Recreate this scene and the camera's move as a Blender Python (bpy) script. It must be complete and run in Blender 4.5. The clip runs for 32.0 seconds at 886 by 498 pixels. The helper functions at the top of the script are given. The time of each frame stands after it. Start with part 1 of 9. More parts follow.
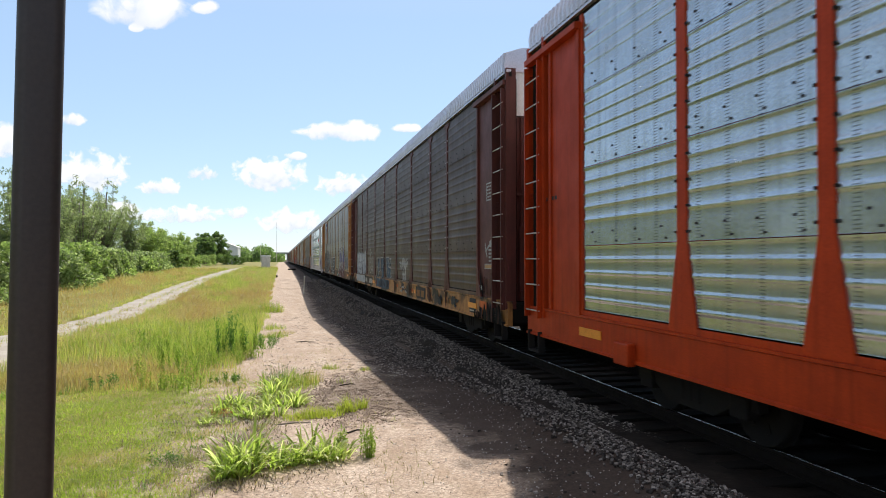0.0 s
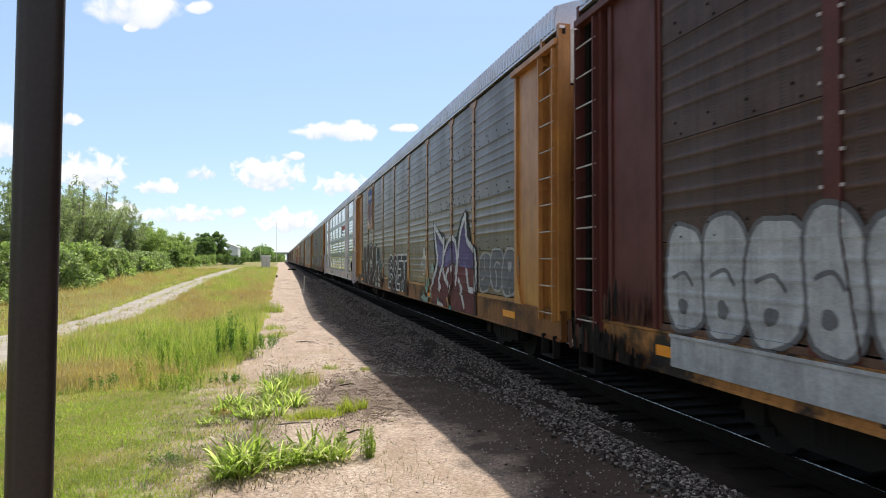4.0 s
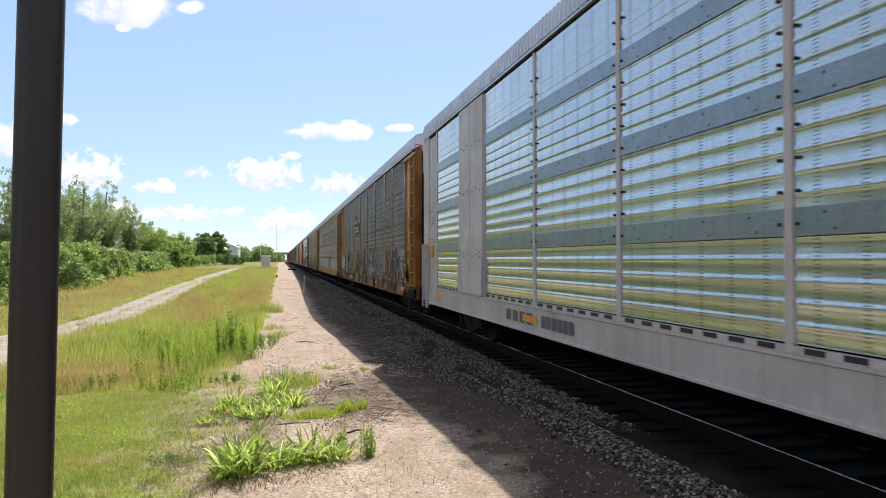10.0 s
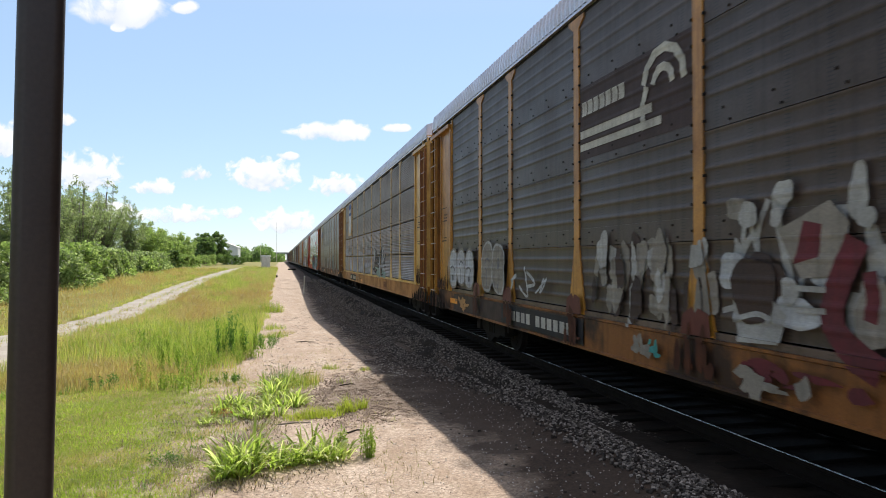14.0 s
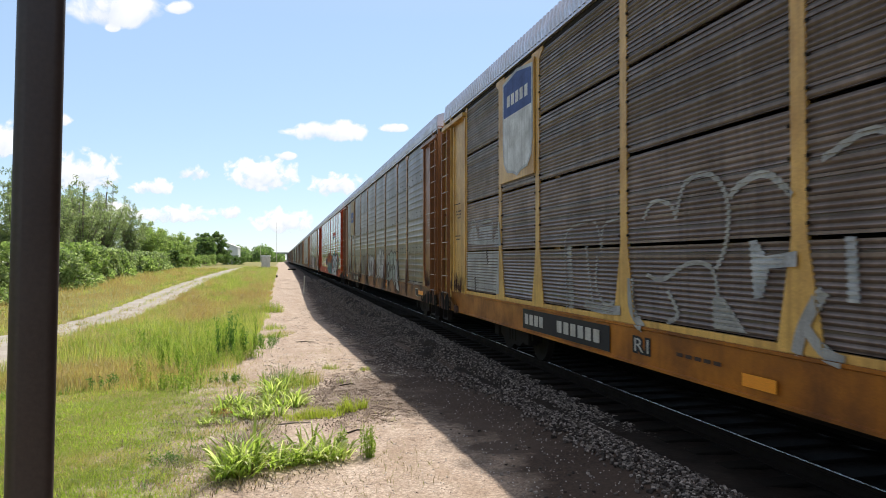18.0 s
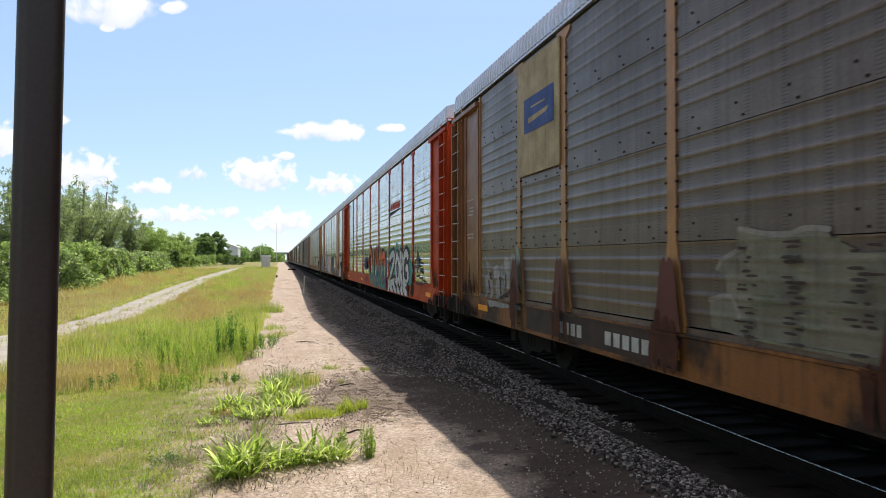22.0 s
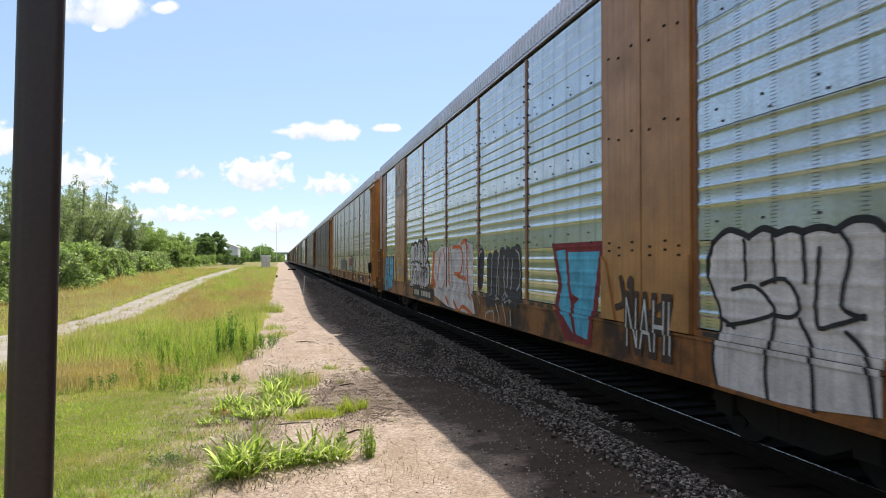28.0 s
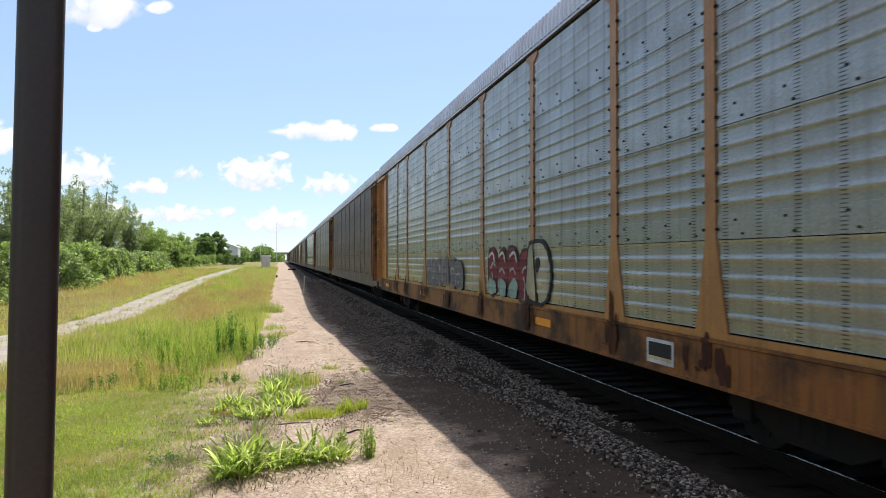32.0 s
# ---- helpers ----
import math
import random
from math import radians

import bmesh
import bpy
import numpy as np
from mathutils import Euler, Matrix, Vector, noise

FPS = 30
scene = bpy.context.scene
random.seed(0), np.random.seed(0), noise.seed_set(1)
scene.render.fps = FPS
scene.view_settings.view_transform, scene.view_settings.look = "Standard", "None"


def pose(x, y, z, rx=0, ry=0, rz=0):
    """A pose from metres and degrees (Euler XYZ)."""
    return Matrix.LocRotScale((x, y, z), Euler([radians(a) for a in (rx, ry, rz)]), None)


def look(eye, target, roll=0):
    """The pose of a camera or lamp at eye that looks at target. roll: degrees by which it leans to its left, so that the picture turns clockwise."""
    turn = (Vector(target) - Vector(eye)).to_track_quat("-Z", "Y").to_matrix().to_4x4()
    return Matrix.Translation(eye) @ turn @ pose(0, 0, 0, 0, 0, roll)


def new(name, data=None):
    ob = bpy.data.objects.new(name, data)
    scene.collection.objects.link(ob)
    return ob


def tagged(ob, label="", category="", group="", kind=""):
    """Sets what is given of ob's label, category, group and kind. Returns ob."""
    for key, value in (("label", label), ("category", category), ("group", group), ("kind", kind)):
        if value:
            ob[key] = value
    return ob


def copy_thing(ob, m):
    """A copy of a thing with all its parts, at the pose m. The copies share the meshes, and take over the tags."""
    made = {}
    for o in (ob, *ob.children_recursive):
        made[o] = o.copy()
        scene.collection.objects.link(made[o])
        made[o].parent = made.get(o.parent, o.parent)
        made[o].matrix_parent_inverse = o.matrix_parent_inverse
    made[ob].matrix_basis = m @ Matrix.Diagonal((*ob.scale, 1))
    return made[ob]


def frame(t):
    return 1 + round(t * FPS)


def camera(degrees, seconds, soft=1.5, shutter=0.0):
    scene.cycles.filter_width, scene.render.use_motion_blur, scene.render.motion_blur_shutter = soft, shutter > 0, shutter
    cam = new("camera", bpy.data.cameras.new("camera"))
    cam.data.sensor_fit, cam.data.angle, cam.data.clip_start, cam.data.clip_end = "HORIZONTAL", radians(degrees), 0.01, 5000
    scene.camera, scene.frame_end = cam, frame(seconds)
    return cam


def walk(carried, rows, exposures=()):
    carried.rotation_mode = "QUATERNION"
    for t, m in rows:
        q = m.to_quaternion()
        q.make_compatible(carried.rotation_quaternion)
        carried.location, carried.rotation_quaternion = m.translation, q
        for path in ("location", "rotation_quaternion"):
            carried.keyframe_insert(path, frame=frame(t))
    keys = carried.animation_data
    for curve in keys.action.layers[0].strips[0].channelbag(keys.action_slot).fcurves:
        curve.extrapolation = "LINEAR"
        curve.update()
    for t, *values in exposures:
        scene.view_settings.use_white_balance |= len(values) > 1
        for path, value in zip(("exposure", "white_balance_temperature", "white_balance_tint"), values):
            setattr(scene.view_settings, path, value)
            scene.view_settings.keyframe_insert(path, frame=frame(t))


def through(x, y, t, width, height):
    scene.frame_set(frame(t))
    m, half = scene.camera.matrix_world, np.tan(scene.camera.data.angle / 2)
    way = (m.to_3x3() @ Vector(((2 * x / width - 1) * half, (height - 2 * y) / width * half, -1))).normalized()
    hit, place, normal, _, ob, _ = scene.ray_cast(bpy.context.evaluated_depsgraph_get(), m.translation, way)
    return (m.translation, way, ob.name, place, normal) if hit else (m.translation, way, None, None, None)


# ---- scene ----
# the camera stands still beside the track; x across, y along the rails, z = 0 at the rail head
EYE = (0.0, 0.0, 1.95)
cam = camera(67.5, 32.0, soft=0.7, shutter=0.16)
VIEW = look(EYE, (math.sin(radians(13.74)), math.cos(radians(13.74)), 1.95 + math.tan(radians(0.9))))
walk(cam, [(0.0, VIEW), (32.0, VIEW)], exposures=[(0.0, 0.35, 6550, 10), (32.0, 0.35, 6550, 10)])

# ---- daylight: a high sun ahead and beyond the train, clear sky with fair-weather clouds ----
SUN_TO = Vector((0.366, 0.87, 1.0)).normalized()
world = bpy.data.worlds.new("world")
scene.world = world
world.use_nodes = True
wn = world.node_tree
wn.nodes.clear()
sky = wn.nodes.new("ShaderNodeTexSky")
sky.sky_type = "NISHITA"
sky.sun_disc = False
sky.sun_elevation = math.asin(SUN_TO.z)
sky.sun_rotation = math.atan2(SUN_TO.x, SUN_TO.y)
sky.air_density, sky.dust_density, sky.ozone_density = 1.0, 0.12, 1.8
wbg = wn.nodes.new("ShaderNodeBackground")
wbg.inputs["Strength"].default_value = 0.108
wout = wn.nodes.new("ShaderNodeOutputWorld")
# a veil of haze over the clear sky, turning to thin high cloud overhead
veil = wn.nodes.new("ShaderNodeMix")
veil.data_type = "RGBA"
wco = wn.nodes.new("ShaderNodeTexCoord")
wxyz = wn.nodes.new("ShaderNodeSeparateXYZ")
wn.links.new(wco.outputs["Generated"], wxyz.inputs[0])
thin = wn.nodes.new("ShaderNodeMapRange")
thin.inputs[1].default_value, thin.inputs[2].default_value = 0.30, 0.85
thin.inputs[3].default_value, thin.inputs[4].default_value = 0.55, 0.42
wn.links.new(wxyz.outputs[2], thin.inputs[0])
wn.links.new(thin.outputs[0], veil.inputs[0])
haze = wn.nodes.new("ShaderNodeValToRGB")
haze.color_ramp.elements[0].position, haze.color_ramp.elements[1].position = 0.34, 0.75
haze.color_ramp.elements[0].color, haze.color_ramp.elements[1].color = (0.50, 0.70, 0.985, 1), (1.0, 0.96, 0.93, 1)
wn.links.new(wxyz.outputs[2], haze.inputs[0])
haze_gain = wn.nodes.new("ShaderNodeVectorMath")
haze_gain.operation = "SCALE"
haze_gain.inputs["Scale"].default_value = 8.0
wn.links.new(haze.outputs[0], haze_gain.inputs[0])
wn.links.new(haze_gain.outputs[0], veil.inputs[7])
wn.links.new(sky.outputs[0], veil.inputs[6])
wn.links.new(veil.outputs[2], wbg.inputs[0])
wn.links.new(wbg.outputs[0], wout.inputs[0])
sun_data = bpy.data.lights.new("sun", "SUN")
sun_data.energy, sun_data.angle, sun_data.color = 5.0, radians(0.53), (1.0, 0.95, 0.87)
sun = new("sun", sun_data)
sun.matrix_world = look(tuple(SUN_TO * 100), (0, 0, 0))


# ---- materials ----
def nodes_of(name):
    m = bpy.data.materials.new(name)
    m.use_nodes = True
    n = m.node_tree
    return m, n, n.nodes["Principled BSDF"]


def add_node(n, kind, **inputs):
    node = n.nodes.new(kind)
    for key, value in inputs.items():
        node.inputs[key.replace("_", " ")].default_value = value
    return node


def ramp(n, source, a, b, ca, cb):
    r = n.nodes.new("ShaderNodeValToRGB")
    r.color_ramp.elements[0].position, r.color_ramp.elements[1].position = a, b
    r.color_ramp.elements[0].color, r.color_ramp.elements[1].color = (*ca, 1), (*cb, 1)
    n.links.new(source, r.inputs[0])
    return r.outputs[0]


def mix(n, fac, a, b, blend="MIX"):
    m = n.nodes.new("ShaderNodeMix")
    m.data_type, m.blend_type = "RGBA", blend
    for value, i in ((fac, 0), (a, 6), (b, 7)):
        if hasattr(value, "node"):
            n.links.new(value, m.inputs[i])
        else:
            m.inputs[i].default_value = value if i == 0 else (*value, 1)
    return m.outputs[2]


def calc(n, op, a, b=0.0):
    m = n.nodes.new("ShaderNodeMath")
    m.operation = op
    for value, i in ((a, 0), (b, 1)):
        if hasattr(value, "node"):
            n.links.new(value, m.inputs[i])
        else:
            m.inputs[i].default_value = value
    return m.outputs[0]


def surface(name, base, dirt, amount=0.5, rough=0.6, metal=0.0, scale=3.0, fine=60.0, bump=0.15, streak=0.0, vary=0.12,
            spec=0.5, stretch=(1, 1, 1), holes=0.0, rib_light=0.0, sharp=0.0):
    """A weathered surface: two colours mixed by large stains, a fine grain, streaks running down, and a shift from piece to piece."""
    m, n, p = nodes_of(name)
    co = n.nodes.new("ShaderNodeTexCoord")
    mp = add_node(n, "ShaderNodeMapping", Scale=stretch)
    n.links.new(co.outputs["Object"], mp.inputs[0])
    big = add_node(n, "ShaderNodeTexNoise", Scale=scale, Detail=6, Roughness=0.65)
    small = add_node(n, "ShaderNodeTexNoise", Scale=fine, Detail=3)
    n.links.new(mp.outputs[0], big.inputs["Vector"])
    n.links.new(mp.outputs[0], small.inputs["Vector"])
    lo, hi = (0.53 - sharp, 0.53 + sharp) if sharp else (0.35, 0.7)
    f = ramp(n, big.outputs[0], lo, hi, (0, 0, 0), (amount,) * 3)
    c = mix(n, f, base, dirt)
    g = ramp(n, small.outputs[0], 0.3, 0.7, (0.78,) * 3, (1.15,) * 3)
    c = mix(n, 0.8, c, g, "MULTIPLY")
    if streak:
        ms = add_node(n, "ShaderNodeMapping", Scale=(9, 9, 0.35))
        n.links.new(co.outputs["Object"], ms.inputs[0])
        st = add_node(n, "ShaderNodeTexNoise", Scale=1.6, Detail=4, Roughness=0.6)
        n.links.new(ms.outputs[0], st.inputs["Vector"])
        fs = ramp(n, st.outputs[0], 0.48, 0.75, (0, 0, 0), (streak,) * 3)
        c = mix(n, fs, c, tuple(v * 0.45 for v in dirt))
    if holes:
        # columns of short vent slots punched through the sheet
        xyz = n.nodes.new("ShaderNodeSeparateXYZ")
        n.links.new(co.outputs["Object"], xyz.inputs[0])
        col = calc(n, "LESS_THAN", calc(n, "ABSOLUTE", calc(n, "SUBTRACT", calc(n, "FRACT", calc(n, "MULTIPLY", xyz.outputs[1], 1 / 0.47)), 0.5)), 0.085)
        row = calc(n, "LESS_THAN", calc(n, "FRACT", calc(n, "MULTIPLY", xyz.outputs[2], 1 / 0.034)), 0.33)
        slot = calc(n, "MULTIPLY", calc(n, "MULTIPLY", col, row), holes)
        c = mix(n, slot, c, (0.02, 0.02, 0.02))
    if rib_light:
        # sky light on the ribs put into the colour: paler crests, darker troughs
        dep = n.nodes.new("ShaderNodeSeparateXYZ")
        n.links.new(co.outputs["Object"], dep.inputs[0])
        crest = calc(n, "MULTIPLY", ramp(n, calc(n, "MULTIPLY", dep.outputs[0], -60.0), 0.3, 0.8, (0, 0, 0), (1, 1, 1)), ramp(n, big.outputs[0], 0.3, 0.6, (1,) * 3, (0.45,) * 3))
        c = mix(n, 1.0, c, mix(n, crest, (1 - 0.25 * rib_light,) * 3, (1 + rib_light,) * 3), "MULTIPLY")
    if vary:
        info = n.nodes.new("ShaderNodeObjectInfo")
        k = calc(n, "MULTIPLY_ADD", info.outputs["Random"], vary * 2)
        k.node.inputs[2].default_value = 1 - vary
        hs = n.nodes.new("ShaderNodeHueSaturation")
        n.links.new(k, hs.inputs["Value"])
        n.links.new(c, hs.inputs["Color"])
        c = hs.outputs[0]
    n.links.new(c, p.inputs["Base Color"])
    r = ramp(n, big.outputs[0], 0.3, 0.75, (rough - 0.07,) * 3, (min(1, rough + 0.15),) * 3)
    n.links.new(r, p.inputs["Roughness"])
    p.inputs["Metallic"].default_value = metal
    p.inputs["Specular IOR Level"].default_value = spec
    if bump:
        b = add_node(n, "ShaderNodeBump", Strength=bump, Distance=0.01)
        n.links.new(small.outputs[0], b.inputs["Height"])
        n.links.new(b.outputs[0], p.inputs["Normal"])
    return m


galv = surface("galvanised_panel", (0.64, 0.68, 0.72), (0.50, 0.51, 0.50), 0.6, 0.16, 0.8, 1.2, 40, 0.03, 0.22, 0.08, holes=0.5, rib_light=0.3)
worn_galv = surface("worn_galvanised_panel", (0.58, 0.61, 0.645), (0.45, 0.455, 0.45), 0.6, 0.17, 0.8, 1.2, 40, 0.03, 0.22, 0.08, holes=0.5, rib_light=0.3)
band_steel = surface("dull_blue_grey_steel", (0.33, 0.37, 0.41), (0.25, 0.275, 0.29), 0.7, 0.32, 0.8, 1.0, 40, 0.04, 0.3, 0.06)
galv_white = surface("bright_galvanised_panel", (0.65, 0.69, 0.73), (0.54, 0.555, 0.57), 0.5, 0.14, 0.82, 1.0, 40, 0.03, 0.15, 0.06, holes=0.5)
grey_dull = surface("weathered_grey_panel", (0.41, 0.405, 0.395), (0.29, 0.27, 0.25), 0.7, 0.30, 0.75, 1.2, 40, 0.05, 0.35, 0.08, holes=0.7, rib_light=0.45)
grey_galv = surface("grey_galvanised_panel", (0.57, 0.60, 0.63), (0.43, 0.435, 0.43), 0.65, 0.18, 0.8, 1.2, 40, 0.04, 0.25, 0.08, holes=0.5, rib_light=0.3)
dull_galv = surface("dull_galvanised_panel", (0.292, 0.277, 0.245), (0.189, 0.164, 0.131), 0.7, 0.40, 0.7, 1.2, 40, 0.06, 0.35, 0.08, holes=0.5, rib_light=0.8)
dark_grimy = surface("dark_grimy_panel", (0.086, 0.062, 0.051), (0.045, 0.028, 0.021), 0.8, 0.44, 0.0, 0.6, 40, 0.06, 0.5, 0.08, spec=0.36, holes=0.5, rib_light=0.9)
fine_grime = surface("grey_brown_grime", (0.150, 0.112, 0.094), (0.060, 0.038, 0.030), 0.85, 0.40, 0.12, 0.9, 40, 0.08, 0.6, 0.10, rib_light=0.8)
grimy = surface("grimy_panel", (0.175, 0.133, 0.112), (0.078, 0.047, 0.035), 0.9, 0.36, 0.18, 0.5, 40, 0.06, 0.5, 0.10, holes=0.5, rib_light=0.9)
brown_grime = surface("brown_grime_panel", (0.094, 0.053, 0.040), (0.045, 0.024, 0.018), 0.75, 0.46, 0.0, 0.8, 40, 0.06, 0.45, 0.08, spec=0.22, holes=0.5, rib_light=0.9)
roof_metal = surface("roof_metal", (0.62, 0.58, 0.61), (0.46, 0.41, 0.41), 0.6, 0.34, 0.8, 1.5, 40, 0.06, 0.0, 0.05)
orange_paint = surface("orange_red_paint", (0.46, 0.046, 0.006), (0.22, 0.026, 0.007), 0.65, 0.5, 0.0, 1.3, 60, 0.08, 0.45, 0.05, spec=0.16)
yellow_paint = surface("yellow_paint", (0.53, 0.255, 0.045), (0.16, 0.06, 0.018), 0.85, 0.40, 0.0, 1.1, 60, 0.08, 0.65, 0.06, spec=0.45)
cream_yellow = surface("faded_yellow_paint", (0.66, 0.40, 0.11), (0.24, 0.11, 0.03), 0.75, 0.40, 0.0, 1.1, 60, 0.08, 0.5, 0.06, spec=0.45)
orange_tan = surface("orange_tan_paint", (0.52, 0.235, 0.06), (0.25, 0.09, 0.03), 0.7, 0.40, 0.0, 1.1, 60, 0.08, 0.5, 0.06, spec=0.45)
tan_paint = surface("tan_paint", (0.415, 0.200, 0.064), (0.181, 0.080, 0.032), 0.8, 0.40, 0.0, 1.3, 60, 0.08, 0.45, 0.06, spec=0.45)
brown_paint = surface("rust_brown_paint", (0.265, 0.106, 0.034), (0.120, 0.048, 0.024), 0.7, 0.40, 0.0, 1.3, 60, 0.1, 0.5, 0.06, spec=0.45)
maroon_paint = surface("maroon_paint", (0.119, 0.032, 0.025), (0.049, 0.021, 0.017), 0.6, 0.55, 0.0, 1.3, 60, 0.08, 0.3, 0.06, spec=0.28)
amber_paint = surface("amber_paint", (0.42, 0.145, 0.014), (0.10, 0.034, 0.010), 0.9, 0.45, 0.0, 1.1, 60, 0.08, 0.3, 0.05, spec=0.28)
patchy_tan = surface("patchy_tan_paint", (0.42, 0.185, 0.055), (0.022, 0.017, 0.014), 1.0, 0.5, 0.0, 0.85, 60, 0.08, 0.6, 0.05, sharp=0.05, spec=0.28)
patchy_brown = surface("patchy_brown_paint", (0.235, 0.092, 0.026), (0.042, 0.022, 0.014), 1.0, 0.55, 0.0, 0.9, 60, 0.1, 0.6, 0.06, sharp=0.07, spec=0.28)
dull_post = surface("weathered_dark_post", (0.13, 0.095, 0.07), (0.07, 0.05, 0.04), 0.7, 0.6, 0.0, 1.2, 60, 0.08, 0.4, 0.15)
rust_stain = surface("dark_rust_stain", (0.085, 0.028, 0.014), (0.03, 0.014, 0.01), 0.8, 0.7, 0.0, 3.0, 60, 0.1, 0.4, 0.0, 0.2)
pale_paint = surface("pale_grey_paint", (0.58, 0.515, 0.52), (0.34, 0.275, 0.26), 0.6, 0.45, 0.0, 1.0, 60, 0.06, 0.3, 0.05)
white_paint = surface("white_paint", (0.78, 0.78, 0.76), (0.55, 0.53, 0.5), 0.5, 0.5, 0.0, 2.0, 60, 0.05, 0.2, 0.04)
reflector = surface("orange_reflective_tape", (0.85, 0.30, 0.02), (0.6, 0.2, 0.02), 0.4, 0.35, 0.0, 6, 80, 0.03, 0.0, 0.05)
under_metal = surface("black_underframe", (0.018, 0.016, 0.015), (0.034, 0.026, 0.02), 0.6, 0.8, 0.0, 3, 60, 0.15, 0.0, 0.05, 0.12)
rail_rust = surface("rusty_rail", (0.018, 0.013, 0.010), (0.010, 0.008, 0.007), 0.6, 0.9, 0.0, 6, 80, 0.2, 0.0, 0.0, 0.1)
rail_head = surface("polished_rail_head", (0.62, 0.62, 0.63), (0.4, 0.38, 0.36), 0.3, 0.22, 1.0, 2, 60, 0.02, 0.0, 0.0)
tie_wood = surface("creosoted_tie", (0.014, 0.011, 0.009), (0.03, 0.024, 0.019), 0.6, 0.9, 0.0, 5, 60, 0.4, 0.0, 0.25, 0.08)
post_paint = surface("dark_brown_post_paint", (0.034, 0.024, 0.021), (0.045, 0.034, 0.030), 0.5, 0.42, 0.0, 3, 90, 0.06, 0.0, 0.0)
# black for end sills, slots and grime, and for the shaded gaps at the doors
gap_black = surface("black_grime_and_gap_shade", (0.010, 0.009, 0.008), (0.020, 0.016, 0.013), 0.5, 0.85, 0.0, 4, 60, 0.1, 0.0, 0.0, 0.1)
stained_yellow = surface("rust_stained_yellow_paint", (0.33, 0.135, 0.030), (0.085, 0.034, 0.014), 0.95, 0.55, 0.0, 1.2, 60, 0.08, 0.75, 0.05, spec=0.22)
black_paint = surface("black_spray_paint", (0.014, 0.014, 0.017), (0.035, 0.032, 0.032), 0.4, 0.5, 0.0, 4, 60, 0.04, 0.0, 0.04)


# ---- mesh helpers ----
def part(name, bm, material, parent, label=""):
    me = bm
    if isinstance(bm, bmesh.types.BMesh):
        me = bpy.data.meshes.new(name)
        bm.to_mesh(me)
        bm.free()
    if material is not None and not me.materials:
        me.materials.append(material)
    ob = new(name, me)
    ob.parent = parent
    if label:
        tagged(ob, label)
    return ob


def box(bm, x0, x1, y0, y1, z0, z1, bevel=0.0):
    vs = bmesh.ops.create_cube(bm, size=1.0, matrix=Matrix.Translation(((x0 + x1) / 2, (y0 + y1) / 2, (z0 + z1) / 2))
                               @ Matrix.Diagonal((x1 - x0, y1 - y0, z1 - z0, 1)))["verts"]
    if bevel:
        es = {e for v in vs for e in v.link_edges}
        bmesh.ops.bevel(bm, geom=list(es), offset=bevel, segments=2, affect="EDGES", profile=0.5)
    return bm


def boxes(*rows, bevel=0.0):
    bm = bmesh.new()
    for r in rows:
        box(bm, *r, bevel=bevel)
    return bm


def tube(bm, a, b, r0, r1=None, seg=10):
    a, b = Vector(a), Vector(b)
    d = b - a
    bmesh.ops.create_cone(bm, cap_ends=True, segments=seg, radius1=r0, radius2=r0 if r1 is None else r1, depth=d.length,
                          matrix=Matrix.Translation((a + b) / 2) @ d.to_track_quat("Z", "Y").to_matrix().to_4x4())
    return bm


def prism(bm, outline, axis, lo, hi):
    """A flat outline given as pairs, pushed out from lo to hi along axis (0, 1 or 2)."""
    def at(p, h):
        q = list(p)
        q.insert(axis, h)
        return q
    n = len(outline)
    a = [bm.verts.new(at(p, lo)) for p in outline]
    b = [bm.verts.new(at(p, hi)) for p in outline]
    for i in range(n):
        bm.faces.new((a[i], a[(i + 1) % n], b[(i + 1) % n], b[i]))
    bm.faces.new(a[::-1])
    bm.faces.new(b)
    bmesh.ops.recalc_face_normals(bm, faces=bm.faces)
    return bm


def raw(name, verts, faces):
    me = bpy.data.meshes.new(name)
    me.from_pydata(verts, [], faces)
    return me


# ---- the lie of the land ----
LEVELS = ((-400, -0.1), (0, -0.1), (6, -0.13), (12, -0.36), (22, -0.66), (35, -1.12), (43, -1.12), (52, -0.93), (72, -0.5),
          (127, -0.1), (220, 0.0), (9000, 0.0))
BED_X, BED_Z = 5.69, -0.2
CURVE_Y, CURVE_R = 400.0, 1500.0


def level(y):
    """Height of the land beside the track: it sinks into a shallow dip and comes up again."""
    for (a, za), (b, zb) in zip(LEVELS, LEVELS[1:]):
        if y <= b:
            k = min(max((y - a) / (b - a), 0), 1)
            return za + (zb - za) * k
    return 0.0


def track_x(y):
    """The track runs straight and then bends away from the viewer's side."""
    return BED_X + (max(y - CURVE_Y, 0) ** 2) / (2 * CURVE_R)


def ground_z(x, y):
    g = (level(y - 2) + 2 * level(y) + level(y + 2)) / 4
    off = abs(x - track_x(y))
    bank = BED_Z - 0.02 - max(off - 1.75, 0) / 1.7
    bed = BED_Z - 0.02 if off < 1.75 else -9
    edge = min(max((off - 1.75) / 0.5, 0), 1)
    z = max(g * edge + min(g, bed if bed > -9 else g) * (1 - edge), bank)
    rough = 0.035 * noise.noise((x * 0.9, y * 0.9, 0)) + 0.012 * noise.noise((x * 4, y * 4, 3))
    return z + rough * min(max((off - 1.6) / 0.8, 0), 1)


def steps(*runs):
    out = []
    for a, b, d in runs:
        k = max(1, round((b - a) / d))
        out += [a + (b - a) * i / k for i in range(k)]
    return out + [runs[-1][1]]


